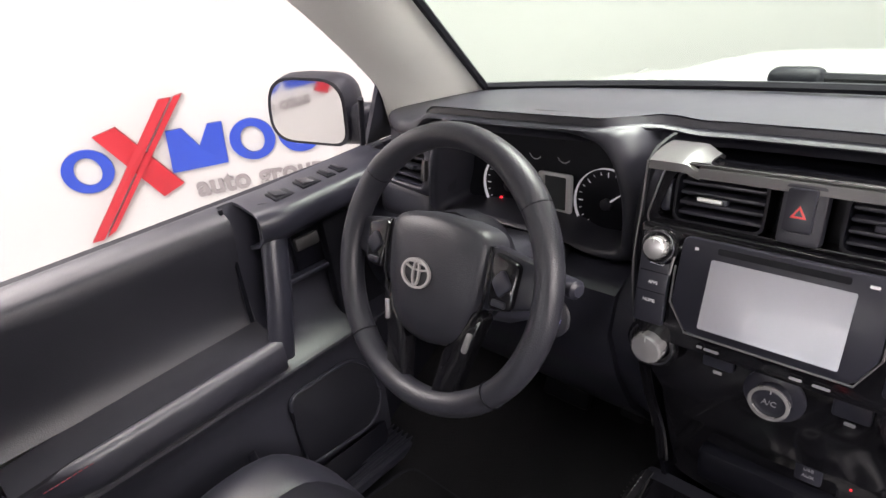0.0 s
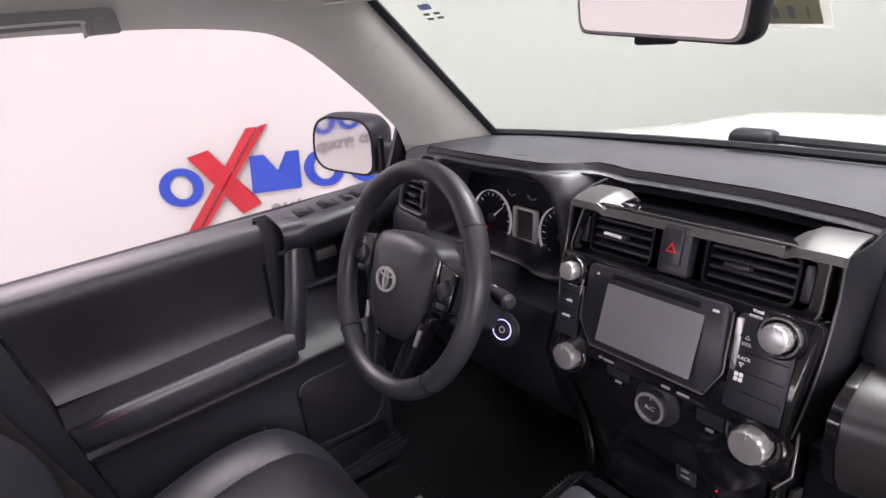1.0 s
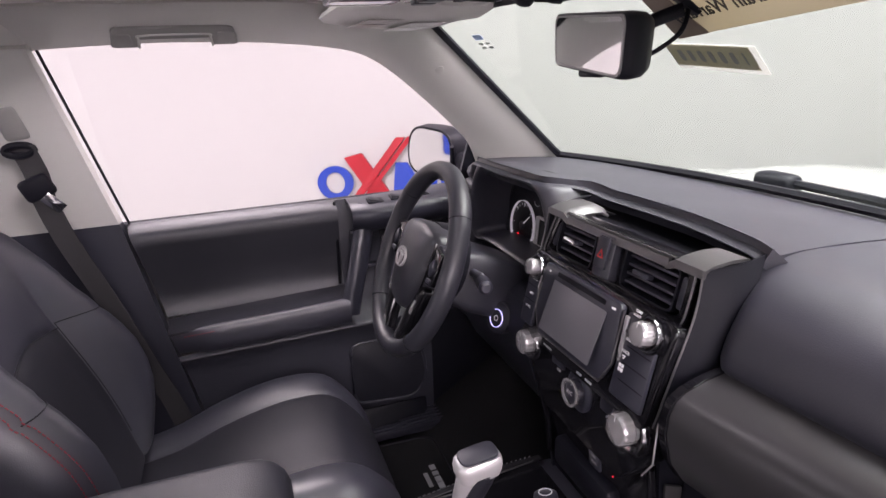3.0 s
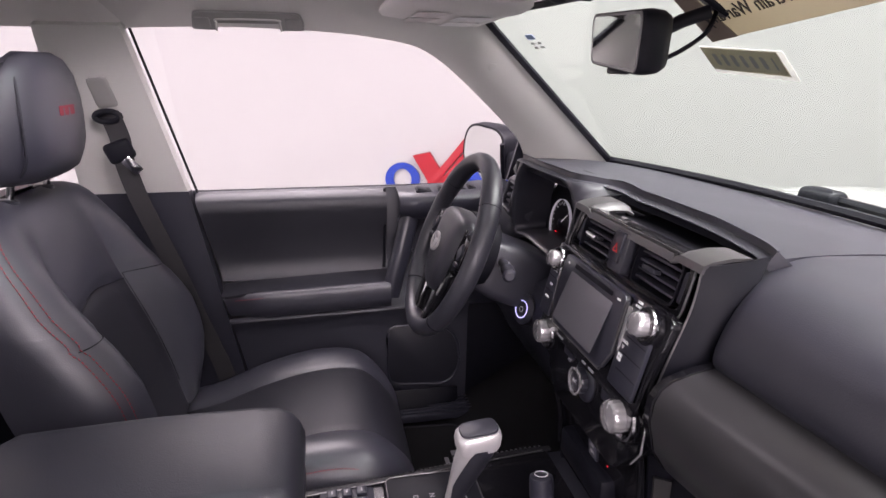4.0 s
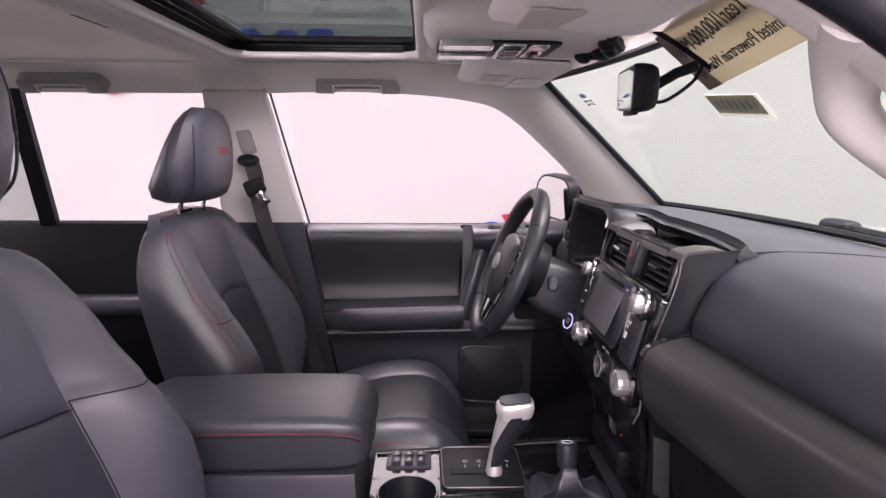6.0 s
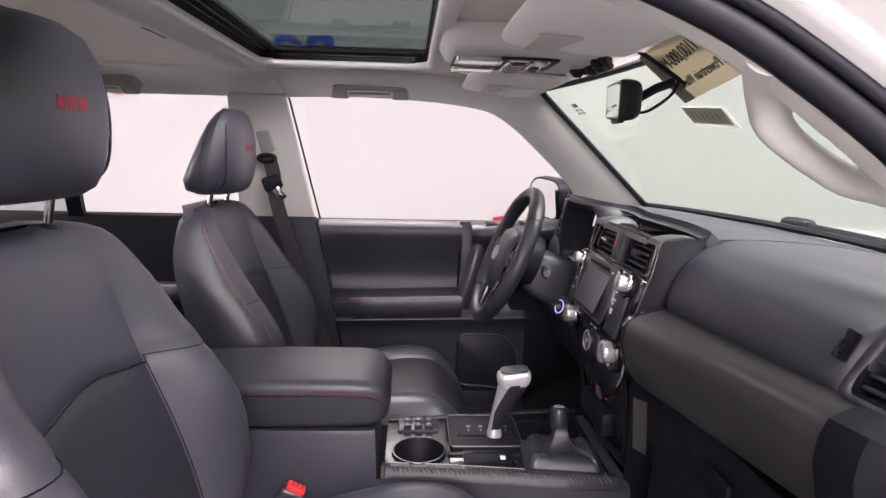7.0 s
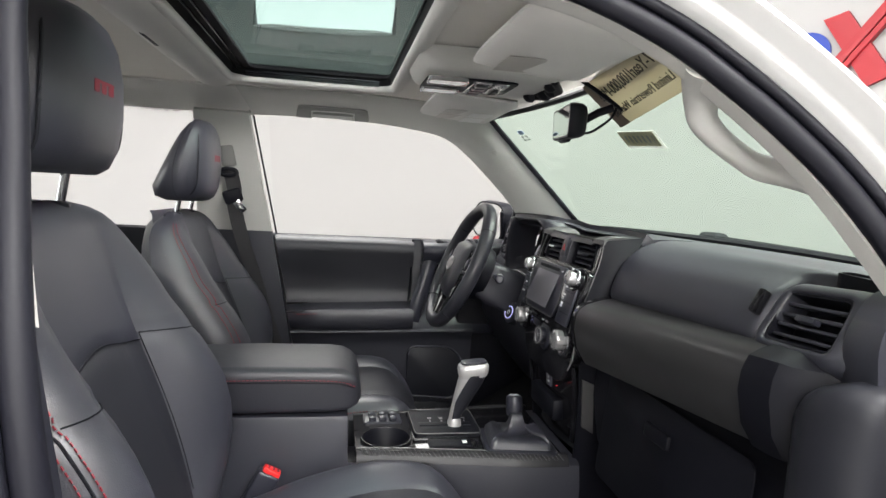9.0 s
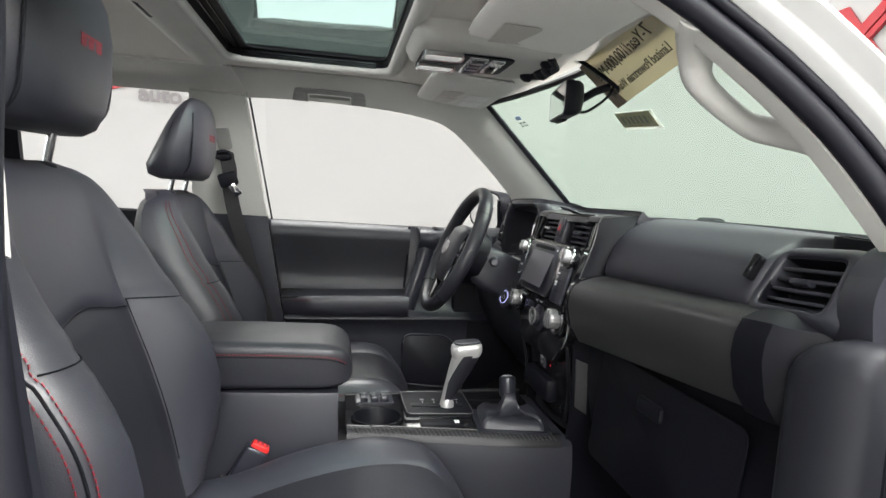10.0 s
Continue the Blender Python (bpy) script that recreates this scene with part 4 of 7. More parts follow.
def front_edge(x):
    """Nearest y of the dash top."""
    return lerp_table(x, [(-0.76, 1.16), (-0.66, 1.10), (-0.60, 1.085), (-0.54, 1.07), (-0.39, 1.062), (-0.25, 1.066), (-0.225, 1.085), (-0.205, 1.122), (-0.17, 1.142), (-0.11, 1.150), (0.007, 1.150), (0.115, 1.137), (0.15, 1.130), (0.18, 1.118)])


rows = []
for k in range(61):
    x = -0.755 + 0.933 * k / 60
    y0, y1 = front_edge(x), 1.375 + 0.075 * (1 - (x / 0.72) ** 2)
    lip = [(0.012, 0.034), (0.003, 0.026), (0.0, 0.017), (0.003, 0.009), (0.012, 0.003)]
    roll = (0.3 + 0.7 * ease((abs(x + 0.385) - 0.16) / 0.06)) * (1 - 0.72 * ease((x + 0.225) / 0.04))
    rows.append([V(x, y0 + d, dash_top_z(x, y0 + d) - h * roll) for d, h in lip] + [V(x, y0 + (y1 - y0) * j / 12, dash_top_z(x, y0 + (y1 - y0) * j / 12)) for j in range(2, 13)])
part("top_pad", sheet(rows, 0.02), SOFT, DASH)

# passenger side pad: one smooth sweep from the windscreen down to the metal strip
rows = []
for k in range(61):
    x = 0.170 + 0.590 * k / 60
    e = k / 60
    bulge = 0.012 * math.sin(math.pi * e)
    o, up = 0.030 * e, 0.012 * e
    end = 0.030 * (1 - ease(k / 5)) ** 2
    cave = 0.040 * ease((x - 0.580) / 0.02)
    seam = 0.004 * (1 - ease((x - 0.172) / 0.012))
    y1 = 1.375 + 0.075 * (1 - (x / 0.72) ** 2)
    top = [V(x, y, dash_top_z(x, y) - seam) for y in (y1, 1.36, 1.30, 1.235)] + [V(x, 1.185, dash_top_z(x, 1.185) - 0.001)]
    face = [(1.142, 1.2415, 0.3), (1.106 - bulge * 0.4 + o, 1.229, 0.6), (1.078 - bulge + o, 1.206, 1), (1.060 - bulge + o, 1.174, 1), (1.051 - bulge * 0.5 + o, 1.143 + up, 1), (1.058 + o, 1.128 + up, 1), (1.078 + o, 1.122 + up, 0.5)]
    rows.append(smooth_path(top + [V(x, y + end * w + cave * (1 if i in (2, 3, 4) else 0.3 if i == 1 else 0), z) for i, (y, z, w) in enumerate(face)], 4))
part("passenger_pad", sheet(rows, 0.003), SOFT, DASH, angle=60)

# metal strip: a sloping shelf, a rounded edge and a face that leans back
STRIP = [(1.072, 1.136), (1.045, 1.131), (1.022, 1.124), (1.012, 1.117), (1.006, 1.106), (1.004, 1.085), (1.012, 1.050), (1.030, 1.022)]


def strip_section(x):
    e = (x - 0.206) / 0.426
    return [V(x, y - 0.012 + 0.040 * e, z - 0.010 + 0.024 * e) for y, z in STRIP]


part("metal_strip", sheet([strip_section(0.206 + 0.426 * k / 24) for k in range(25)], -0.008), TRIM, DASH, "dark satin metal trim strip")
# gloss end cap with a bevelled corner
rows = []
for x, back, grow in ((0.632, 0.0, -0.004), (0.633, 0.0, 0.003), (0.650, 0.0, 0.004), (0.668, 0.001, 0.004), (0.676, 0.006, 0.003), (0.690, 0.022, 0.003), (0.715, 0.048, 0.002), (0.745, 0.080, 0.0)):
    sec = strip_section(min(x, 0.668))
    rows.append([V(x, p.y + back - grow * (1 if i > 2 else 0), p.z + (grow if i < 4 else -grow if i > 5 else 0)) for i, p in enumerate(sec)])
part("strip_cap", sheet(rows, -0.010), DEEP, DASH, "gloss black end cap of the trim strip", 25)
# silver lines paint the highlights that run along the cap's bevels
part("cap_highlight", tube([p + V(0.672 - p.x, -0.0035, 0.002) for p in strip_section(0.668)[1:]], 0.0013, 6), SILVER, DASH, "painted pale highlight along the cap's edge")
part("cap_highlight", tube([V(0.672, 1.0385, 1.1365), V(0.690, 1.060, 1.1455), V(0.715, 1.085, 1.147)], 0.0011, 6), SILVER, DASH, "painted pale highlight along the cap's edge")
rows = [[V(0.196 + 0.010 * k / 2, p.y - 0.003, p.z + 0.002) for p in strip_section(0.206)] for k in range(3)]
part("strip_end", sheet(rows, -0.008), GLOSS, DASH, "gloss black end of the trim strip")
part("strip_edge", tube([p + V(0.0005, -0.0045, 0.003) for p in strip_section(0.206)[1:5]], 0.0011, 6), SILVER, DASH, "thin bright edge of the trim strip")
# lower passenger side: glovebox and knee panel, near-black to paint the dash's shade
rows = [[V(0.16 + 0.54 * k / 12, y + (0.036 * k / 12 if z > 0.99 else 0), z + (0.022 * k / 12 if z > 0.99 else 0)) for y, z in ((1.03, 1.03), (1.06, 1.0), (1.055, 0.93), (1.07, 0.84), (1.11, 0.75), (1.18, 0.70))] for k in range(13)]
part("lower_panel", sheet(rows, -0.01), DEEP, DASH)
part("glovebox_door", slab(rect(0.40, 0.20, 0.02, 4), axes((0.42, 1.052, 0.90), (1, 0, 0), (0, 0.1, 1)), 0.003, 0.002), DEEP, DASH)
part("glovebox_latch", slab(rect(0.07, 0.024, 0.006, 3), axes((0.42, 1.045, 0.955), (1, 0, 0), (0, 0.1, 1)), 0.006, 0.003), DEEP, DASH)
# end panel at the passenger's door
rings = []
for x, g in ((0.692, -0.004), (0.697, 0.006), (0.706, 0.011), (0.722, 0.014), (0.748, 0.012), (0.770, 0.004), (0.785, -0.010)):
    rings.append([V(x, p.x, p.y) for p in rounded([(1.035 - g, 0.55), (1.25, 0.55), (1.25, 1.115 + g + 0.45 * (x - 0.672)), (1.040 - g, 1.098 + g + 0.45 * (x - 0.672))], 0.03, 4)])
part("end_panel", loft(rings), PANEL, DASH, angle=70)
rings = []
for x, g in ((0.712, 0.0), (0.720, 0.006), (0.765, 0.010)):
    rings.append([V(x, p.x - g, p.y + g) for p in rounded([(1.088, 1.04), (1.25, 1.04), (1.28, 1.21), (1.13, 1.240), (1.090, 1.224), (1.068, 1.18)], 0.02, 4)])
part("end_pad", loft(rings), SOFT, DASH)


def vent(m, w, h, n, parent, tab=0.0, r=0.012, surround=DEEP):
    """An air vent: frame, dark back, slats and a thumb tab. m: its middle, a across, b up, h towards the cabin."""
    v = part("air_vent", ringslab(rect(w, h, r, 3), rect(w - 0.006, h - 0.006, r * 0.8, 3), m @ Matrix.Translation((0, 0, -0.03)), 0.033), surround, parent)
    part("vent_back", slab(rect(w - 0.008, h - 0.008), m @ Matrix.Translation((0, 0, -0.045)), 0.014), DEEP, v)
    for k in range(n):
        y = (h - 0.012) * ((k + 0.5) / n - 0.5)
        b = box(0, 0, 0, w - 0.009, 0.018, 0.0042, 0.0015, (12, 0, 0))
        b.transform(m @ Matrix.Translation((0, y, -0.011)) @ pose(0, 0, 0, -90, 0, 0))
        part("slat", b, SOFT, v)
    if tab is not None:
        b = box(0, 0, 0, 0.030, 0.012, 0.007, 0.002)
        b.transform(m @ Matrix.Translation((tab, 0, 0.001)) @ pose(0, 0, 0, -90, 0, 0))
        part("thumb_tab", b, HARD, v)
    return v


VM = axes((0.648, 1.079, 1.189), (1, -0.04, 0.055), (0, 0.50, 1))


def soft_bezel(m, w, h, name, material, parent):
    """A plump rounded frame that rises out of the pad round an opening of w by h."""
    rings = []
    for grow, hh, r in ((0.036, -0.045, 0.040), (0.034, -0.022, 0.038), (0.026, -0.008, 0.032), (0.016, -0.001, 0.024), (0.008, 0.002, 0.017), (0.002, 0.001, 0.012), (0.0, -0.004, 0.010), (0.0, -0.035, 0.010)):
        rings.append([m @ V(p.x, p.y, hh) for p in rounded([(-w / 2 - grow, -h / 2 - grow * 0.6), (w / 2 + grow, -h / 2 - grow * 0.6), (w / 2 + grow, h / 2 + grow * 0.6), (-w / 2 - grow * 0.8 + 0.012, h / 2 + grow * 0.6)], r, 6)])
    return part(name, loft(rings, caps=False), material, parent, angle=80)


soft_bezel(VM, 0.108, 0.066, "vent_housing", SOFT, DASH)
vent(VM @ Matrix.Translation((0.002, 0, -0.004)), 0.108, 0.066, 4, DASH)
vent(axes((0.675, 1.150, 1.2385), (1, 0.03, -0.05), (0, 1, 0.02)), 0.105, 0.026, 5, DASH, None)
part("vent_wheel", box(0.576, 1.076, 1.197, 0.009, 0.016, 0.034, 0.003, (-28, 0, 0)), GLOSS, DASH)
POD = axes((-0.634, 1.083, 1.158), (1, -0.10, 0), (0, 0.25, 1))
soft_bezel(POD, 0.092, 0.062, "vent_housing", SOFT, DASH)
vent(POD @ Matrix.Translation((0.002, 0, -0.004)), 0.092, 0.062, 3, DASH, 0.004, surround=HARD)
part("vent_wheel", slab(rect(0.009, 0.036, 0.003, 2, 0.054, 0.0), POD, 0.008, 0.002), BROW, DASH)
part("knee_pad", box(-0.640, 1.115, 1.085, 0.150, 0.10, 0.075, 0.026, (-14, 0, 0), 4), SOFT, DASH)

# driver side face under the top pad
LOW = [(1.045, 1.045), (1.028, 1.00), (1.05, 0.92), (1.09, 0.84), (1.16, 0.76)]
for x0, x1, top in ((-0.755, -0.588, [(1.165, 1.215), (1.15, 1.15), (1.10, 1.09)]), (-0.588, -0.205, [(1.150, 1.072), (1.12, 1.062), (1.07, 1.056)]), (-0.205, -0.155, [(1.165, 1.215), (1.15, 1.15), (1.10, 1.09)])):
    rows = [[V(x0 + (x1 - x0) * k / 8, y, z) for y, z in top + LOW] for k in range(9)]
    part("driver_panel", sheet(rows, -0.01), HARD, DASH)


# ---- driver's door ----
DOOR = thing("driver_door", -0.85, 0.75, 0.5, "black driver's door trim with padded armrest, closed", "car door")


def rear_y(z):
    return 0.337 + (1.16 - z) * 0.20


UPPER = [(-0.816, 1.146), (-0.811, 1.154), (-0.800, 1.1545), (-0.780, 1.149), (-0.765, 1.141), (-0.759, 1.131), (-0.761, 1.105), (-0.776, 1.05), (-0.786, 0.985), (-0.784, 0.948), (-0.775, 0.930)]
rows = [[V(x, rear_y(z) + (0.80 - rear_y(z)) * k / 20, z) for x, z in UPPER] for k in range(21)]
part("upper_panel", sheet(rows, 0.01), WHEELSKIN, DOOR)
SHELF = [(-0.778, 0.928), (-0.760, 0.921), (-0.730, 0.918), (-0.712, 0.917)]
rows = [[V(x, rear_y(z) + (0.80 - rear_y(z)) * k / 20, z + 0.012 * (k / 20) - 0.006 * (1 - ease(k / 5))) for x, z in SHELF] for k in range(21)]
# same padding as the armrest; the darker material paints its top in shade
part("armrest_top_shaded", sheet(rows, 0.006), INSERT, DOOR)
ARM = [(-0.7125, 0.916), (-0.705, 0.9155), (-0.699, 0.911), (-0.6965, 0.902), (-0.697, 0.880), (-0.702, 0.858), (-0.712, 0.848)]
rows = [[V(x - 0.030 * (1 - ease(k / 6)) ** 2, rear_y(z) + (0.80 - rear_y(z)) * k / 20, z + 0.012 * (k / 20) - 0.006 * (1 - ease(k / 5)) * (1 if i < 4 else 0)) for i, (x, z) in enumerate(ARM)] for k in range(21)]
part("armrest", sheet(rows, 0.006), LEATHER, DOOR, angle=60)
part("stitching", dashes([V(-0.6985, 0.42 + 0.02 * k, 0.9045 + 0.012 * k / 20) for k in range(18)], 0.0075, 0.005, 0.0009), THREAD, DOOR, "row of red stitches")
LOW = [(-0.718, 0.850), (-0.712, 0.845), (-0.711, 0.840), (-0.716, 0.834), (-0.728, 0.815), (-0.731, 0.78), (-0.735, 0.66), (-0.745, 0.50), (-0.76, 0.42)]
rows = [[V(x, rear_y(z) + (1.01 - rear_y(z)) * k / 24, z + 0.012 * k / 24) for x, z in LOW] for k in range(25)]
part("lower_panel", sheet(rows, 0.01), SOFT, DOOR)
FRONT = [(-0.816, 1.146), (-0.811, 1.154), (-0.800, 1.154), (-0.790, 1.12), (-0.786, 1.0), (-0.775, 0.90), (-0.745, 0.865), (-0.722, 0.850)]
rows = [[V(x, 0.80 + 0.37 * k / 12, z) for x, z in FRONT] for k in range(13)]
part("front_panel", sheet(rows, 0.01), HARD, DOOR)
part("pull_handle", tube([(-0.755, 0.868, 1.145), (-0.740, 0.858, 1.10), (-0.726, 0.832, 1.0), (-0.716, 0.810, 0.93), (-0.716, 0.80, 0.885)], 0.024, 12, flat=0.7, up=(1, 0, 0)), HARD, DOOR, "upright black pull handle")
part("switch_panel", sheet([[V(x + 0.012 * (1 - ease(k / 2)) * (-1 if x > -0.75 else 0), 0.828 + 0.29 * k / 16, z + 0.0008 * k) for x, z in ((-0.800, 1.155), (-0.775, 1.154), (-0.745, 1.151), (-0.722, 1.146), (-0.710, 1.139), (-0.704, 1.126), (-0.708, 1.10), (-0.730, 1.080), (-0.775, 1.070))] for k in range(17)], 0.006), HARD, DOOR, angle=50)
for y, w in ((0.892, 0.040), (0.948, 0.040), (0.990, 0.020), (1.016, 0.020)):
    z = 1.1515 + 0.0128 * (y - 0.828) / 0.29
    well = part("switch_well", box(-0.748, y, z - 0.0015, 0.034, w, 0.006, 0.002, (-3, 7.5, 0)), DEEP, DOOR)
    part("window_switch", box(-0.748, y - w * 0.10, z + 0.0015, 0.026, w * 0.62, 0.007, 0.002, (-12, 7.5, 0)), PANEL, well)
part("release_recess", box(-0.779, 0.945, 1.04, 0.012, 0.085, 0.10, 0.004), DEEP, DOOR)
part("release_lever", box(-0.768, 0.93, 1.045, 0.012, 0.05, 0.026, 0.005), BROW, DOOR, "small satin door release")
part("lock_knob", box(-0.770, 0.965, 1.075, 0.012, 0.022, 0.018, 0.004), HARD, DOOR)
part("recess_lip", box(-0.770, 0.93, 0.985, 0.02, 0.20, 0.010, 0.003), HARD, DOOR)
rows = [[V(-0.727 + 0.028 * math.sin(math.pi * min(1, j / 6)) * math.sin(math.pi * k / 16) ** 0.4, 0.62 + 0.36 * k / 16, 0.60 - 0.028 * j) for j in range(7)] for k in range(17)]
# pocket is near-black so that its colour carries the shade down there
part("door_pocket_shaded", sheet(rows, 0.008), DEEP, DOOR)
POCKET = rounded([(0.79, 0.625), (0.955, 0.612), (0.990, 0.665), (0.980, 0.750), (0.935, 0.795), (0.79, 0.795)], 0.03, 5)
part("pocket_rim", tube([V(-0.7225, p.x, p.y) for p in POCKET], 0.004, 8, closed=True), HARD, DOOR)
part("pocket_recess", slab(POCKET, Matrix(((0, 0, 1, -0.733), (1, 0, 0, 0), (0, 1, 0, 0), (0, 0, 0, 1))), 0.010, 0.003), PANEL, DOOR)
part("panel_seam", tube([(-0.779, 0.797, 1.155), (-0.776, 0.795, 1.05), (-0.772, 0.790, 0.945)], 0.004, 6), DEEP, DOOR)
part("sill_latch", lathe([(0.009, 0), (0.011, 0.006), (0.008, 0.03)], pose(-0.735, 0.70, 0.70)), HARD, DOOR)


# ---- outside mirror ----
def door_mirror():
    t = thing("door_mirror", -0.86, 1.17, 1.15, "black door mirror with a large pale glass", "car mirror")
    c = V(-0.948, 1.112, 1.226)
    n = V(0.38, -0.92, 0.225).normalized()
    m = axes(c, V(0, 0, 1).cross(n), (0, 0, 1))
    shape = rounded([(-0.105, -0.058), (0.085, -0.075), (0.098, 0.060), (-0.080, 0.075)], [0.065, 0.035, 0.055, 0.08], 6)
    rings = []
    for h, f in ((0.012, 0.97), (0.014, 1.025), (-0.02, 1.08), (-0.06, 1.0), (-0.10, 0.72), (-0.115, 0.4)):
        rings.append([m @ V(p.x * f, p.y * f, h) for p in shape])
    part("housing", loft(rings), RUBBER, t)
    part("mirror_glass", slab([(p.x * 0.94, p.y * 0.94) for p in shape], m @ Matrix.Translation((0, 0, 0.0125)), 0.002), MIRROR, t, "mirror glass")
    part("foot", box(-0.868, 1.17, 1.19, 0.09, 0.055, 0.085, 0.02, (0, 0, 15), 3), RUBBER, t)
    tri = [(1.13, 1.165), (1.215, 1.165), (1.20, 1.20), (1.145, 1.285)]
    part("sail_panel", sheet([[V(-xw(tri[0][1]) - 0.002, *tri[0]), V(-xw(tri[1][1]) - 0.002, *tri[1])], [V(-xw(tri[3][1]) - 0.002, *tri[3]), V(-xw(tri[2][1]) - 0.002, *tri[2])]], 0.01), HARD, t)
    part("division_bar", tube([(-0.798, 1.118, 1.165), (-0.765, 1.103, 1.235), (-0.752, 1.098, 1.265)], 0.006, 8), RUBBER, t)


door_mirror()


# ---- centre stack ----
STACK = thing("centre_stack", 0, 1.05, 0.8, "gloss black centre stack with screen, vents and round silver knobs", "centre stack")
SM = axes((0, 1.006, 1.118), (1, 0, 0), (0, 0.245, 1))
UM = axes((0, 1.048, 1.208), (1, 0, 0), (0, 0.245, 1))
LM = axes((0, 1.006, 1.022), (1, 0, 0), (0, 0.07, 1))


def at(m, a, b, h=0.0):
    return m @ Matrix.Translation((a, b, h))


# fascia behind everything
part("fascia", slab(rounded([(-0.150, -0.075), (0.158, -0.075), (0.172, 0.062), (-0.165, 0.062)], 0.012, 3), at(SM, 0, 0, -0.03), 0.028, 0.003), GLOSS, STACK, "gloss black fascia")
part("upper_fascia", ringslab(rounded([(-0.168, -0.043), (0.160, -0.043), (0.160, 0.035), (-0.150, 0.035)], 0.016, 4), rounded([(-0.155, -0.032), (0.147, -0.032), (0.147, 0.024), (-0.138, 0.024)], 0.012, 4), at(UM, 0, 0, -0.035), 0.036), GLOSS, STACK)
part("upper_back", slab(rect(0.31, 0.07), at(UM, -0.003, -0.004, -0.055), 0.012), DEEP, STACK)
rim = [UM @ V(p.x, p.y, 0.003) for p in rounded([(-0.166, -0.041), (0.158, -0.041), (0.158, 0.033), (-0.148, 0.033)], 0.016, 5)]
part("bright_line", tube(rim, 0.0013, 6, closed=True), BROW, STACK, "thin silver line round the vents")
vent(at(UM, -0.088, -0.004, -0.004), 0.098, 0.058, 4, STACK, -0.005)
vent(at(UM, 0.080, -0.004, -0.004), 0.104, 0.058, 4, STACK, -0.012)
for x in (-0.146, 0.140):
    part("vent_wheel", slab(rect(0.010, 0.040, 0.003, 2, x, -0.004), at(UM, 0, 0, -0.012), 0.010, 0.002), HARD, STACK)
part("vent_mark", tube([UM @ V(-0.108, -0.003, 0.006), UM @ V(-0.082, -0.004, 0.007)], 0.0024, 6), PRINT, STACK)
haz = part("hazard_button", slab(rect(0.040, 0.062, 0.005, 3, -0.006, -0.002), at(UM, 0, 0, -0.01), 0.016, 0.003), SOFT, STACK)
part("hazard_face", slab(rect(0.026, 0.044, 0.003, 3, -0.008, 0.002), at(UM, 0, 0, 0.006), 0.004, 0.001), HARD, haz)
tri = lambda r: [(-0.008 + r * math.sin(2 * math.pi * k / 3), -0.001 + r * math.cos(2 * math.pi * k / 3)) for k in range(3)]
part("hazard_mark", ringslab(tri(0.0085), tri(0.0048), at(UM, 0, 0, 0.010), 0.0006), RED, haz, "red warning triangle")

# top of the pod: silver brows either side of a dark tray
for s, x0, x1 in ((-1, -0.168, -0.110), (1, 0.110, 0.172)):
    xs = [x0 + (x1 - x0) * k / 8 for k in range(9)]
    rows = []
    for k, x in enumerate(xs):
        e = (k / 8 if s < 0 else 1 - k / 8)
        lo = ease((e - 0.7) / 0.3)
        rows.append([V(x, 1.046, 1.232 - 0.006 * lo), V(x, 1.049, 1.241 - 0.008 * lo), V(x, 1.060, 1.245 - 0.010 * lo), V(x, 1.085, 1.248 - 0.010 * lo), V(x, 1.108, 1.247 - 0.010 * lo), V(x, 1.120, 1.240 - 0.01 * lo)])
    part("brow", sheet(rows, 0.004), BROW, STACK, "satin silver corner of the pod")
rows = [[V(-0.112 + 0.226 * k / 12, y, z) for y, z in ((1.046, 1.228), (1.050, 1.238), (1.060, 1.241), (1.066, 1.238))] for k in range(13)]
part("front_rim", sheet(rows, 0.004), BROW, STACK, "satin silver front rim of the pod")
rows = [[V(-0.16 + 0.325 * k / 8, y, z) for y, z in ((1.064, 1.238), (1.075, 1.222), (1.15, 1.214), (1.19, 1.216), (1.215, 1.232))] for k in range(9)]
part("tray", sheet(rows, 0.004), DEEP, STACK, "dark tray behind the pod")
for s in (-1, 1):
    a = smooth_path([(s * 0.170, 1.049, 1.240), (s * 0.172, 1.040, 1.19), (s * 0.170, 1.018, 1.12), (s * 0.160, 1.004, 1.05), (s * 0.150, 1.002, 1.03)], 5)
    c = smooth_path([(s * 0.176, 1.130, 1.250), (s * 0.192, 1.096, 1.20), (s * 0.188, 1.066, 1.13), (s * 0.172, 1.052, 1.05), (s * 0.165, 1.05, 1.03)], 5)
    part("flank", sheet([[p.lerp(q, k / 4) + V(s * 0.006 * math.sin(math.pi * k / 4), 0, 0) for k in range(5)] for p, q in zip(a, c)], 0.004), DEEP, STACK, "black flank of the stack")
    part("flank_line", tube(a, 0.0013, 6), BROW, STACK)

# head unit
unit = [(-0.108, 0.056), (0.082, 0.056), (0.086, -0.020), (0.070, -0.052), (-0.092, -0.052), (-0.112, -0.022)]
HU = part("head_unit", slab(rounded(unit[::-1], 0.008, 3), SM, 0.008, 0.003), HARD, STACK, "dark head unit")
part("unit_line", tube([SM @ V(*p, 0.006) for p in ((-0.113, 0.02), (-0.113, -0.022), (-0.092, -0.053), (0.070, -0.053), (0.087, -0.020), (0.086, 0.05))], 0.0014, 6), BROW, HU, "satin lower edge")
part("screen", slab(rect(0.132, 0.076, 0.002, 2, -0.009, -0.001), at(SM, 0, 0, 0.0125) @ pose(0, 0, 0, -7.5, 0, 0), 0.0012), SCREEN, HU, "switched-off screen")
part("slot", slab(rect(0.120, 0.007, 0.002, 2, -0.010, 0.047), at(SM, 0, 0, 0.0078), 0.0008), DEEP, HU)
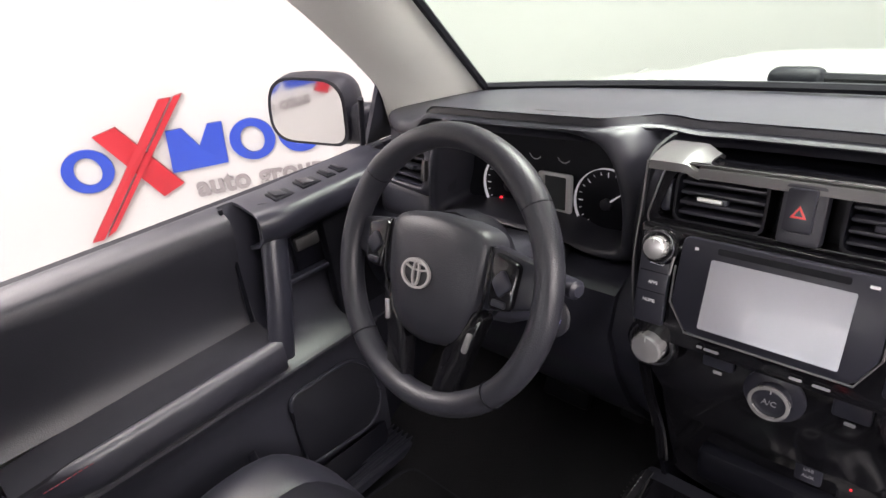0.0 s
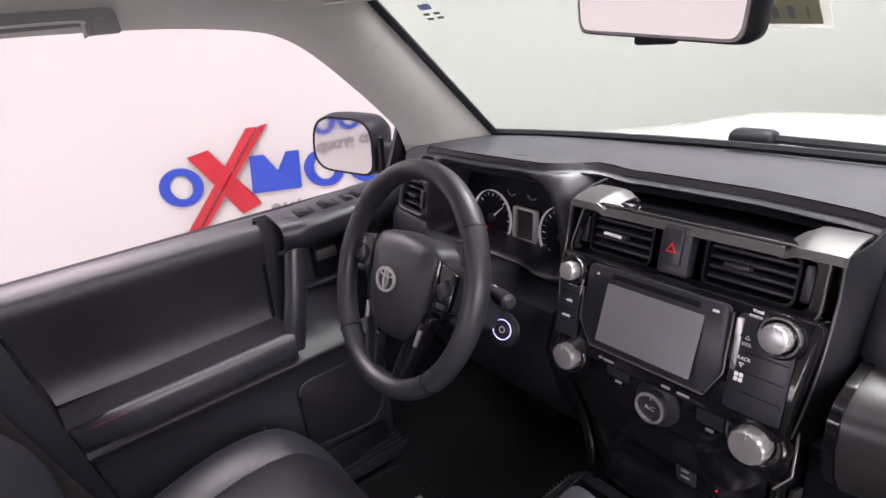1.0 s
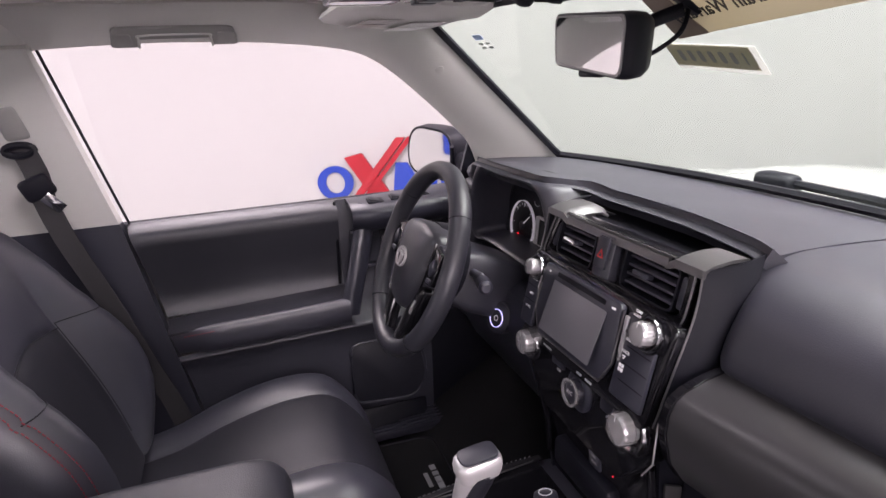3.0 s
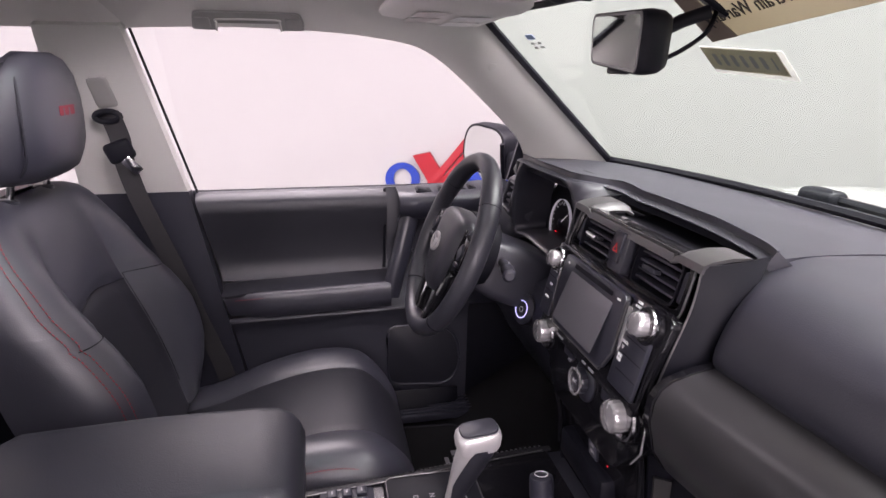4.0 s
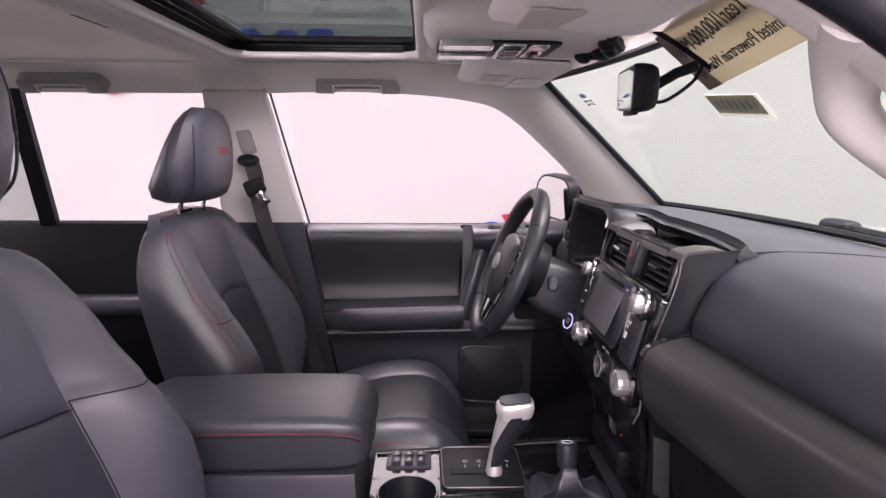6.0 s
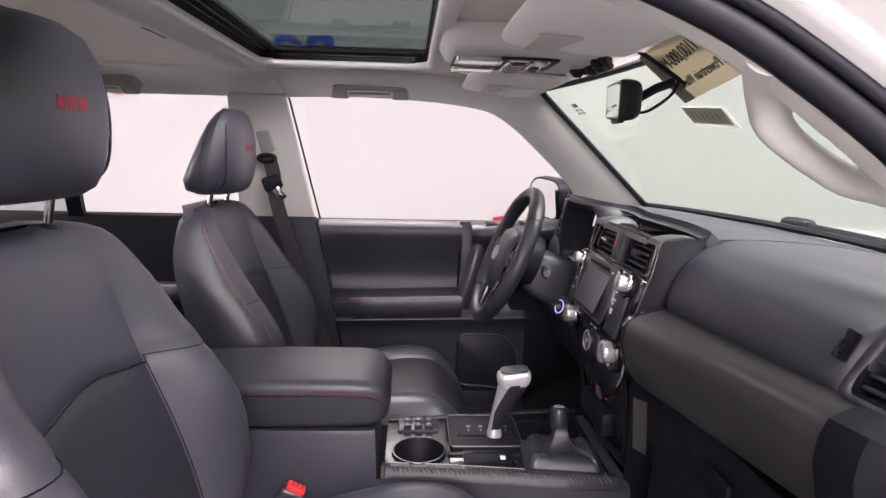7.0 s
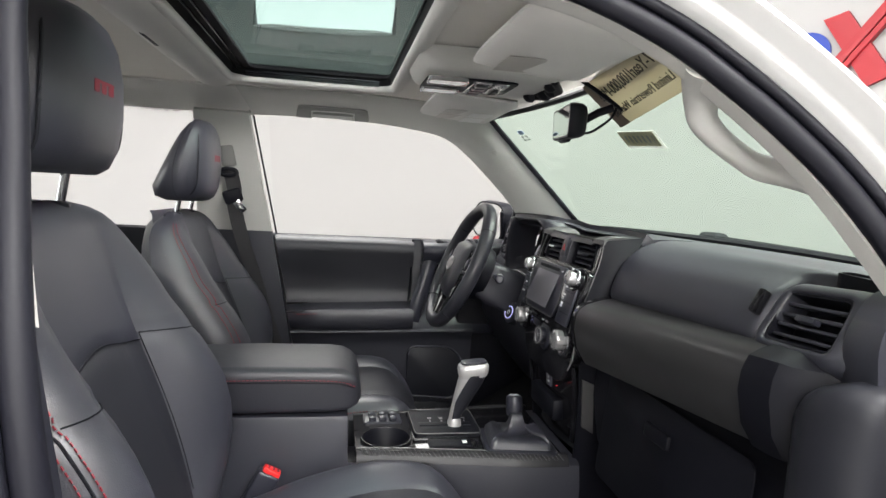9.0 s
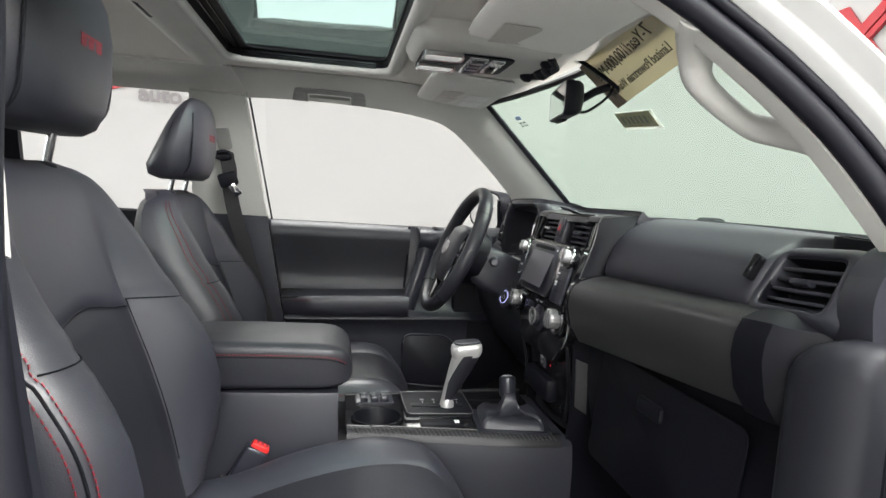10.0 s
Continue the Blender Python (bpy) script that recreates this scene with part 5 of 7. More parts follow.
part("slot_icon", slab(rect(0.008, 0.003, 0.001, 2, 0.068, 0.046), at(SM, 0, 0, 0.008), 0.0008), PRINT, HU)
part("slot_icon", slab(rect(0.004, 0.003, 0.001, 2, -0.092, 0.045), at(SM, 0, 0, 0.008), 0.0008), PRINT, HU)
for x, y, w in ((-0.075, -0.0665, 0.006), (-0.062, -0.067, 0.016), (0.022, -0.067, 0.012), (0.045, -0.067, 0.016)):
    part("mark", slab(rect(w, 0.003, 0.0008, 1, x, y), at(SM, 0, 0, 0.0), 0.0008), DIMPRINT, HU)
for x, w in ((-0.137, 0.036), (0.122, 0.060)):
    part("button_column", slab(rect(w, 0.108, 0.004, 3, x, -0.002), SM, 0.005, 0.002), HARD, STACK)
part("column_edge", slab(rounded([(0.0935, -0.012), (0.0985, -0.012), (0.0985, 0.047), (0.0905, 0.047)], 0.002, 2), at(SM, 0, 0, 0.004), 0.003, 0.001), SILVER, STACK)
part("column_edge", tube([SM @ V(-0.116, 0.030, 0.006), SM @ V(-0.118, 0.008, 0.006)], 0.0015, 6), SILVER, STACK)
for text, x, y, size in (("AUDIO", -0.134, 0.018, 0.0052), ("APPS", -0.136, -0.006, 0.0052), ("HOME", -0.138, -0.028, 0.0052), ("TUNE", 0.110, 0.058, 0.0046), ("SCROLL", 0.110, 0.0525, 0.0046), ("SEEK", 0.105, 0.020, 0.0052), ("TRACK", 0.104, 0.004, 0.0056)):
    writing("lettering", text, at(SM, x, y, 0.0052), size, PRINT, STACK, "small white lettering")
part("arrow_mark", ringslab([(0.102, 0.0255), (0.108, 0.0255), (0.105, 0.0305)], [(0.1032, 0.0265), (0.1068, 0.0265), (0.105, 0.0293)], at(SM, 0, 0, 0.005), 0.0005), PRINT, STACK)
part("arrow_mark", ringslab([(0.101, -0.001), (0.104, -0.006), (0.107, -0.001)], [(0.1022, -0.002), (0.104, -0.0048), (0.1058, -0.002)], at(SM, 0, 0, 0.005), 0.0005), PRINT, STACK)
for k in range(4):
    part("tile_mark", slab(rect(0.0042, 0.0046, 0.0006, 1, 0.101 + 0.0052 * (k % 2), -0.020 + 0.0055 * (k // 2)), at(SM, 0, 0, 0.005), 0.0006), PRINT, STACK)
for y in (0.012, -0.010, -0.032):
    part("button_joint", slab(rect(0.046, 0.0012, 0.0004, 1, 0.127, y), at(SM, 0, 0, 0.0047), 0.0006), DEEP, STACK)
for y in (0.007, -0.017):
    part("button_joint", slab(rect(0.033, 0.0012, 0.0004, 1, -0.137, y), at(SM, 0, 0, 0.0047), 0.0006), DEEP, STACK)


def knob(m, r, depth, ring, parent, face=SILVER):
    """A round control: gloss seat, raised silver ring, a notched side and a bevelled face."""
    k = part("knob", lathe([(r * 0.96, 0.0), (r * 0.95, depth * 0.30), (r * 0.985, depth * 0.34), (r * 0.98, depth * 0.74), (r * 0.93, depth * 0.88), (r * 0.84, depth * 0.95), (r * 0.6, depth * 0.99), (r * 0.25, depth * 1.01)], m, 96, ribs=16, depth=0.028), face, parent, "satin silver knob", 30)
    if ring:
        rim = [(ring * 1.04, -0.002), (ring * 1.04, 0.004), (ring * 0.99, 0.0065), (ring * 0.90, 0.0065), (r * 1.08, 0.003), (r * 1.05, -0.002)]
        part("knob_ring", lathe(rim, m, 48), KNOBRING, k, "dark chrome ring", 30)
        part("knob_seat", lathe([(ring * 1.16, -0.006), (ring * 1.16, 0.001), (ring * 1.0, 0.003)], m, 36), GLOSS, k)
    part("knob_mark", tube([m @ V(0, r * 0.55, depth * 1.0), m @ V(0, r * 0.85, depth * 0.98)], 0.0007, 5), DIMPRINT, k)
    return k


KNOBRING = mat("dark_chrome", (0.30, 0.30, 0.31), 0.2, metal=1.0, bump=0, vary=0.05)
knob(at(SM, -0.134, 0.038, 0.004), 0.0135, 0.020, 0.019, STACK)
knob(at(SM, 0.136, 0.040, 0.004), 0.0155, 0.022, 0.021, STACK)
# climate controls
part("climate_panel", slab(rounded([(-0.100, -0.085), (0.105, -0.085), (0.160, -0.025), (0.168, 0.040), (-0.150, 0.040), (-0.145, -0.025)], 0.014, 4), at(LM, 0, 0, -0.02), 0.020, 0.003), GLOSS, STACK, "gloss black climate panel")
knob(at(LM, -0.133, 0.009, 0.008), 0.020, 0.022, 0.0275, STACK)
knob(at(LM, 0.128, 0.010, 0.008), 0.0215, 0.026, 0.0315, STACK)
k = knob(at(LM, 0.002, -0.010, 0.0), 0.0195, 0.016, 0.0, STACK, HARD)
part("knob_bezel", ringslab(ellipse(0.0205, 0.0205, 40), ellipse(0.0168, 0.0168, 40), at(LM, 0.002, -0.010, 0.0162), 0.003), SILVER, k, "chrome ring")
writing("lettering", "A/C", at(LM, 0.002, -0.010, 0.0175), 0.009, DIMPRINT, k)
part("knob_seat", lathe([(0.031, 0), (0.031, 0.004), (0.027, 0.007)], at(LM, 0.002, -0.010, -0.002), 36), HARD, k)
for x, y in ((-0.058, 0.012), (0.072, 0.006)):
    b = part("climate_button", slab(rect(0.034, 0.024, 0.003, 3, x, y), LM, 0.004, 0.0015), HARD, STACK)
    part("mark", slab(rect(0.010, 0.004, 0.0015, 2, x, y - 0.019), at(LM, 0, 0, 0.0), 0.001), DIMPRINT, b)
for k in range(3):
    part("mark", slab(rect(0.006, 0.005, 0.001, 2, -0.014 + 0.016 * k, 0.022 + (0.003 if k == 1 else 0)), at(LM, 0, 0, 0.0005), 0.001), DIMPRINT, STACK)
part("plate_edge", tube([LM @ V(0.166, 0.036, 0.002), LM @ V(0.166, -0.02, 0.002), LM @ V(0.150, -0.045, 0.002)], 0.0014, 6), SILVER, STACK)
# lower stack running down to the console
rows = [[V(x * (1 - 0.12 * j / 6), 1.010 + 0.004 * j + 0.012 * (abs(x) / 0.13) ** 2, 0.975 - 0.030 * j) for x in (-0.135, -0.10, -0.05, 0, 0.05, 0.10, 0.135)] for j in range(7)]
part("lower_panel", sheet(rows, -0.01), GLOSS, STACK)
part("pocket", box(0.0, 1.02, 0.865, 0.15, 0.03, 0.05, 0.01), DEEP, STACK)
m = axes((0.046, 1.006, 0.928), (1, 0, 0), (0, -0.08, 1))
part("socket", slab(rect(0.026, 0.030, 0.003, 3), m, 0.004, 0.001), HARD, STACK)
writing("lettering", "USB", m @ Matrix.Translation((0, 0.005, 0.0042)), 0.006, DIMPRINT, STACK)
writing("lettering", "AUX", m @ Matrix.Translation((0, -0.005, 0.0042)), 0.006, DIMPRINT, STACK)
part("socket_lamp", lathe([(0.0009, 0), (0.0009, 0.001)], axes((0.085, 1.007, 0.925), (1, 0, 0), (0, 0, 1)), 8), WARN, STACK, "tiny red lamp")
for s in (-1, 1):
    part("side_bar", tube(smooth_path([(s * 0.150, 1.012, 0.985), (s * 0.146, 1.022, 0.93), (s * 0.134, 1.030, 0.87), (s * 0.128, 1.03, 0.82)], 4), 0.008, 8, flat=0.6, up=(0, 1, 0)), GLOSS, STACK)
    part("side_inlay", sheet([[V(s * 0.156, 1.03, 0.96), V(s * 0.156, 1.055, 0.95)], [V(s * 0.146, 1.04, 0.86), V(s * 0.146, 1.065, 0.845)]], 0.004), BROW, STACK, "satin metal inlay")
    part("side_wall", sheet([[V(s * 0.155, 1.02, 1.03), V(s * 0.16, 1.20, 1.03)], [V(s * 0.150, 1.03, 0.92), V(s * 0.155, 1.20, 0.92)], [V(s * 0.130, 1.035, 0.78), V(s * 0.135, 1.20, 0.78)], [V(s * 0.13, 1.04, 0.55), V(s * 0.135, 1.22, 0.55)]], 0.006), DEEP, STACK)

# ---- instrument cluster ----
CL = thing("instrument_cluster", -0.385, 1.14, 1.06, "hooded black instrument cluster with two round dials", "instrument cluster")
hood = rounded([(-0.182, -0.058), (-0.085, -0.041), (0.070, -0.046), (0.098, -0.058), (0.166, -0.055), (0.174, 0.025), (0.150, 0.100), (0.080, 0.113), (-0.040, 0.113), (-0.115, 0.103), (-0.152, 0.055)], [0.025, 0.03, 0.02, 0.02, 0.03, 0.05, 0.04, 0.05, 0.06, 0.04, 0.05], 5)
rings = []
for y, g in ((1.152, -0.010), (1.12, -0.006), (1.088, -0.003), (1.074, -0.001), (1.067, 0.002), (1.064, 0.008), (1.068, 0.016), (1.082, 0.023), (1.11, 0.027), (1.15, 0.028)):
    ring = []
    for p in hood:
        x, z = -0.385 + p.x * (1 + g / 0.17), 1.144 + p.y * (1 + g / 0.085)
        yy = y + 0.014 * ease((-0.02 - p.y) / 0.04)
        ring.append(V(x, yy, min(z, dash_top_z(x, yy) - 0.003)))
    rings.append(ring)
part("hood", loft(rings, caps=False), SOFT, CL, angle=70)
GM = axes((-0.385, 1.150, 1.140), (1, 0, 0), (0, 0.12, 1))
part("dial_board", slab([(p.x * 0.99, p.y * 0.99) for p in hood], at(GM, 0, 0, -0.012), 0.008), DEEP, CL)
for x in (-0.073, 0.105):
    d = part("dial", slab(ellipse(0.051, 0.051, 40, x, -0.013), GM, 0.002), DEEP, CL)
    part("dial_ring", ringslab(ellipse(0.053, 0.053, 48, x, -0.013), ellipse(0.0521, 0.0521, 48, x, -0.013), at(GM, 0, 0, 0.001), 0.006), DIALLIGHT, d, "thin lit dial ring")
    for k in range(19):
        q = radians(225 - 15 * k)
        big = k % 3 == 0
        part("dial_tick", tube([GM @ V(x + r * math.cos(q), -0.013 + r * math.sin(q), 0.0025) for r in (0.040 if big else 0.043, 0.047)], 0.0009 if big else 0.0005, 4), DIALLIGHT, d)
    q = radians(205)
    part("needle", tube([GM @ V(x, -0.013, 0.005), GM @ V(x + 0.040 * math.cos(q - 2.9), -0.013 + 0.040 * math.sin(q - 2.9), 0.005)], [0.0018, 0.0007], 6), DIALLIGHT, d, "white needle")
    part("needle_hub", lathe([(0.009, 0), (0.009, 0.005), (0.006, 0.007)], at(GM, x, -0.013, 0.002), 20), HARD, d)
info = part("info_frame", ringslab(rect(0.060, 0.066, 0.004, 3, 0.016, -0.012), rect(0.042, 0.053, 0.003, 3, 0.016, -0.010), GM, 0.006), PRINT, CL, "silver frame round the small display")
part("info_display", slab(rect(0.040, 0.052, 0, 1, 0.016, -0.010), GM, 0.002), DISPLAY, info)
part("small_gauge", tube([GM @ V(0.030 + 0.012 * math.cos(radians(q)), 0.05 + 0.012 * math.sin(radians(q)), 0.002) for q in range(200, 340, 20)], 0.0007, 4), PRINT, CL)
part("small_gauge", tube([GM @ V(-0.022 + 0.012 * math.cos(radians(q)), 0.05 + 0.012 * math.sin(radians(q)), 0.002) for q in range(200, 340, 20)], 0.0007, 4), PRINT, CL)
part("warning_lamp", lathe([(0.0028, 0), (0.0028, 0.0008)], at(GM, -0.090, -0.036, 0.003), 10), WARN, CL, "red warning lamp")

# start button on the driver's panel
SB = thing("start_button", -0.292, 1.02, 1.0, "round start button with a glowing ring", "start button")
m = axes((-0.292, 1.010, 1.004), (1, 0.3, 0), (0, 0.35, 1))
part("seat", lathe([(0.030, -0.02), (0.030, 0.0), (0.026, 0.003)], m, 32), SOFT, SB)
part("glowing_ring", ringslab(ellipse(0.0175, 0.0175, 36), ellipse(0.0160, 0.0160, 36), m @ Matrix.Translation((0, 0, 0.0045)), 0.001), RINGLIGHT, SB, "glowing violet ring")
part("button", lathe([(0.0150, 0), (0.0150, 0.004), (0.012, 0.005)], m, 32), HARD, SB)
part("button_mark", ringslab(ellipse(0.0055, 0.0055, 20), ellipse(0.0042, 0.0042, 20), m @ Matrix.Translation((0, 0, 0.005)), 0.0005), PRINT, SB)


# ---- centre console ----
CON = thing("centre_console", 0, 0.6, 0.52, "black centre console with padded armrest and cup holders", "centre console")
PZ = 0.795


def side_x(y):
    return lerp_table(y, [(0.20, 0.098), (0.60, 0.108), (0.80, 0.128), (0.98, 0.150), (1.05, 0.150)])


# armrest box and lid
rows = []
for y, f in ((0.185, 0.96), (0.195, 1.0), (0.555, 1.0), (0.572, 0.985)):
    rows.append([V(f * x, y + (0.012 if z < 0.70 and y > 0.5 else 0), z) for x, z in [tuple(p) for p in rounded([(-0.112, 0.52), (0.112, 0.52), (0.104, 0.872), (-0.104, 0.872)], 0.01, 2)]])
part("armrest_box", loft(rows), SOFT, CON)
rings = []
for y, top, w, low in ((0.175, 0.935, 0.088, 0.885), (0.185, 0.948, 0.098, 0.878), (0.215, 0.960, 0.106, 0.876), (0.38, 0.965, 0.108, 0.876), (0.53, 0.964, 0.108, 0.878), (0.560, 0.961, 0.107, 0.880), (0.578, 0.953, 0.104, 0.884), (0.590, 0.940, 0.099, 0.890), (0.597, 0.920, 0.090, 0.900)):
    sec = rounded([(-w, low), (w, low), (w, top), (-w, top)], [0.012, 0.012, 0.020, 0.026], 5)
    rings.append([V(p.x, y, p.y + 0.004 * math.cos(p.x / w * 1.4)) for p in sec])
LID = part("armrest_lid", loft(rings), WHEELSKIN, CON, "padded black leather armrest lid", 60)
for s in (-1, 1):
    part("stitching", dashes(smooth_path([(s * 0.1065, 0.20, 0.938), (s * 0.1085, 0.35, 0.944), (s * 0.1085, 0.50, 0.944), (s * 0.108, 0.556, 0.941), (s * 0.103, 0.580, 0.932)], 6), 0.0075, 0.005, 0.0010), THREAD, LID, "row of red stitches")
    part("seam", tube(smooth_path([(s * 0.1055, 0.20, 0.934), (s * 0.1082, 0.35, 0.9395), (s * 0.1082, 0.50, 0.9395), (s * 0.1075, 0.557, 0.9365), (s * 0.102, 0.583, 0.927)], 6), 0.0012, 5), DEEP, LID)
part("latch", box(0.0, 0.592, 0.895, 0.05, 0.012, 0.018, 0.004), HARD, LID)
# body under the top panel
rows = []
for k in range(11):
    y = 0.56 + 0.48 * k / 10
    w = side_x(y)
    rows.append([V(x, y, z) for x, z in ((-w - 0.012, 0.50), (-w - 0.010, 0.74), (-w - 0.002, PZ - 0.016), (-w + 0.006, PZ - (0.010 if y > 0.72 else 0.075)), (w - 0.006, PZ - (0.010 if y > 0.72 else 0.075)), (w + 0.002, PZ - 0.016), (w + 0.010, 0.74), (w + 0.012, 0.50))])
part("body", loft(rows, caps=True), SOFT, CON)
# top panel with openings: built as strips round the cup holder, gate and boot
part("top_panel", slab([(-0.112, 0.713), (0.106, 0.713), (0.112, 0.80), (0.130, 1.01), (-0.135, 1.01), (-0.118, 0.80)], Matrix.Translation((0, 0, PZ - 0.012)), 0.014, 0.003), GLOSS, CON, "gloss black top panel")
part("top_panel", slab([(-0.104, 0.590), (-0.0085, 0.590), (-0.0085, 0.7125), (-0.110, 0.7125)], Matrix.Translation((0, 0, PZ - 0.012)), 0.014), GLOSS, CON, "gloss black top panel")
square, hole = [], []
for k in range(40):
    q = 2 * math.pi * k / 40
    c, s = math.cos(q), math.sin(q)
    f = min((0.056 if c > 0 else 0.052) / max(abs(c), 1e-6), (0.0575 if s > 0 else 0.065) / max(abs(s), 1e-6))
    square.append((0.044 + f * c, 0.655 + f * s))
    hole.append((0.044 + 0.048 * c, 0.655 + 0.048 * s))
part("top_panel", ringslab(square, hole, Matrix.Translation((0, 0, PZ - 0.012)), 0.014), GLOSS, CON, "gloss black top panel")
for s in (-1, 1):
    rows = [[V(s * (side_x(y) - 0.016 + d), y, z) for d, z in ((0.0, PZ + 0.006), (0.010, PZ + 0.005), (0.018, PZ - 0.004), (0.022, PZ - 0.016))] for y in [0.592 + 0.425 * k / 12 for k in range(13)]]
    part("side_strip", sheet(rows, 0.004), CARBON, CON, "woven carbon-look side strip")
    for k in range(46):
        y = 0.60 + 0.0088 * k
        b = tube([(s * (side_x(y) - 0.008), y, PZ + 0.0078), (s * (side_x(y) + 0.0035), y + 0.008, PZ - 0.0015)], 0.0012, 4)
        part("weave_rib", b, TRIM, CON)
    part("strip_line", tube([(s * (side_x(y) - 0.018), y, PZ + 0.006) for y in (0.592, 0.70, 0.85, 1.0)], 0.0009, 6), BROW, CON)
# cup holders
for cx, cy in ((0.044, 0.655), (-0.062, 0.655)):
    if cx > 0:
        part("cup_holder", lathe([(0.0005, -0.054), (0.050, -0.054), (0.052, 0.0), (0.052, 0.006), (0.049, 0.008), (0.046, 0.004), (0.044, -0.045), (0.040, -0.05), (0.0005, -0.05)], pose(cx, cy, PZ), 40), DEEP, CON, "round cup holder")
        part("cup_ring", tube([(cx + 0.0515 * math.cos(q), cy + 0.0515 * math.sin(q), PZ + 0.006) for q in (2 * math.pi * k / 40 for k in range(40))], 0.0022, 6, closed=True), GLOSS, CON, "gloss black ring of the cup holder")
SW = part("switch_plate", slab(rect(0.055, 0.085, 0.006, 3, -0.066, 0.655), Matrix.Translation((0, 0, PZ + 0.001)), 0.005, 0.002), HARD, CON)
for k in range(2):
    for j in range(3):
        part("seat_switch", box(-0.078 + 0.024 * k, 0.632 + 0.023 * j, PZ + 0.010, 0.018, 0.016, 0.010, 0.002), HARD, SW)
        part("switch_mark", box(-0.078 + 0.024 * k, 0.632 + 0.023 * j, PZ + 0.0152, 0.007, 0.0025, 0.0008), DIMPRINT, SW)
part("rail", box(0.058, 0.770, PZ + 0.004, 0.010, 0.120, 0.010, 0.004), GLOSS, CON, "gloss black rail beside the gate")
part("coin_tray", box(0.070, 0.785, PZ + 0.003, 0.050, 0.09, 0.010, 0.003), DEEP, CON)
part("socket_mark", box(0.082, 0.815, PZ + 0.010, 0.012, 0.010, 0.003, 0.001), PRINT, CON)
# shift gate
part("gate_plate", slab(rounded([(-0.105, 0.715), (0.040, 0.715), (0.040, 0.865), (-0.105, 0.865)], 0.014, 4), Matrix.Translation((0, 0, PZ + 0.001)), 0.008, 0.003), DEEP, CON)
part("gate_rim", tube([V(p.x, p.y, PZ + 0.010) for p in rounded([(-0.103, 0.717), (0.038, 0.717), (0.038, 0.863), (-0.103, 0.863)], 0.014, 4)], 0.0012, 6, closed=True), BROW, CON, "satin rim of the gate")
part("gate_slot", box(-0.015, 0.79, PZ + 0.0095, 0.018, 0.115, 0.004, 0.001), DEEP, CON)
for k, c in enumerate("PRND"):
    writing("lettering", c, pose(-0.050, 0.838 - 0.026 * k, PZ + 0.0096), 0.012, DIMPRINT, CON)
    part("gate_tick", box(-0.034, 0.838 - 0.026 * k, PZ + 0.0095, 0.008, 0.002, 0.001), DIMPRINT, CON)


def gear_lever():
    t = thing("gear_lever", -0.012, 0.83, PZ + 0.01, "silver and black leather automatic gear lever", "gear lever")
    spine = smooth_path([(-0.012, 0.806, 0.80), (-0.011, 0.812, 0.825), (-0.008, 0.824, 0.86), (-0.004, 0.836, 0.895), (0.0, 0.845, 0.925)], 4)

    def grip_ring(k, grow, q0, q1, n):
        f = ease(k / (len(spine) - 1))
        a, b = (0.009 + 0.013 * f) * grow, (0.011 + 0.019 * f) * grow
        return [spine[k] + V(a * math.cos(q), b * math.sin(q), 0.10 * b * math.sin(q)) for q in (q0 + (q1 - q0) * j / n for j in range(n + 1))]

    part("grip", loft([grip_ring(k, 1.0, 0, 2 * math.pi, 24)[:-1] for k in range(len(spine))]), LEVERSILVER, t, "satin silver grip")
    part("leather_insert", sheet([grip_ring(k, 1.07, radians(-50 + 4 * abs(k - 8)), radians(230 - 4 * abs(k - 8)), 20) for k in range(3, len(spine))], 0.002), INSERT, t, "black leather insert of the grip")
    rings = []
    for h, s in ((0.920, 0.84), (0.928, 0.92), (0.938, 0.95), (0.945, 0.91), (0.948, 0.82)):
        rings.append([V(0.0 + p.x * s, 0.845 + p.y * s, h + 0.10 * p.y) for p in rounded([(-0.024, -0.036), (0.024, -0.036), (0.026, 0.034), (-0.026, 0.034)], 0.018, 5)])
    part("cap", loft(rings), LEVERSILVER, t, "satin silver cap")
    part("top_pad", slab(rounded([(-0.018, -0.028), (0.018, -0.028), (0.019, 0.028), (-0.019, 0.028)], 0.014, 5), pose(0, 0.845, 0.949, 5.7), 0.004, 0.002), SOFT, t, "black top pad")
    part("button", box(-0.026, 0.850, 0.925, 0.008, 0.018, 0.012, 0.003), CHROME, t)
    part("collar", lathe([(0.016, 0), (0.015, 0.01), (0.011, 0.022)], pose(-0.012, 0.811, PZ + 0.008)), LEVERSILVER, t)


gear_lever()


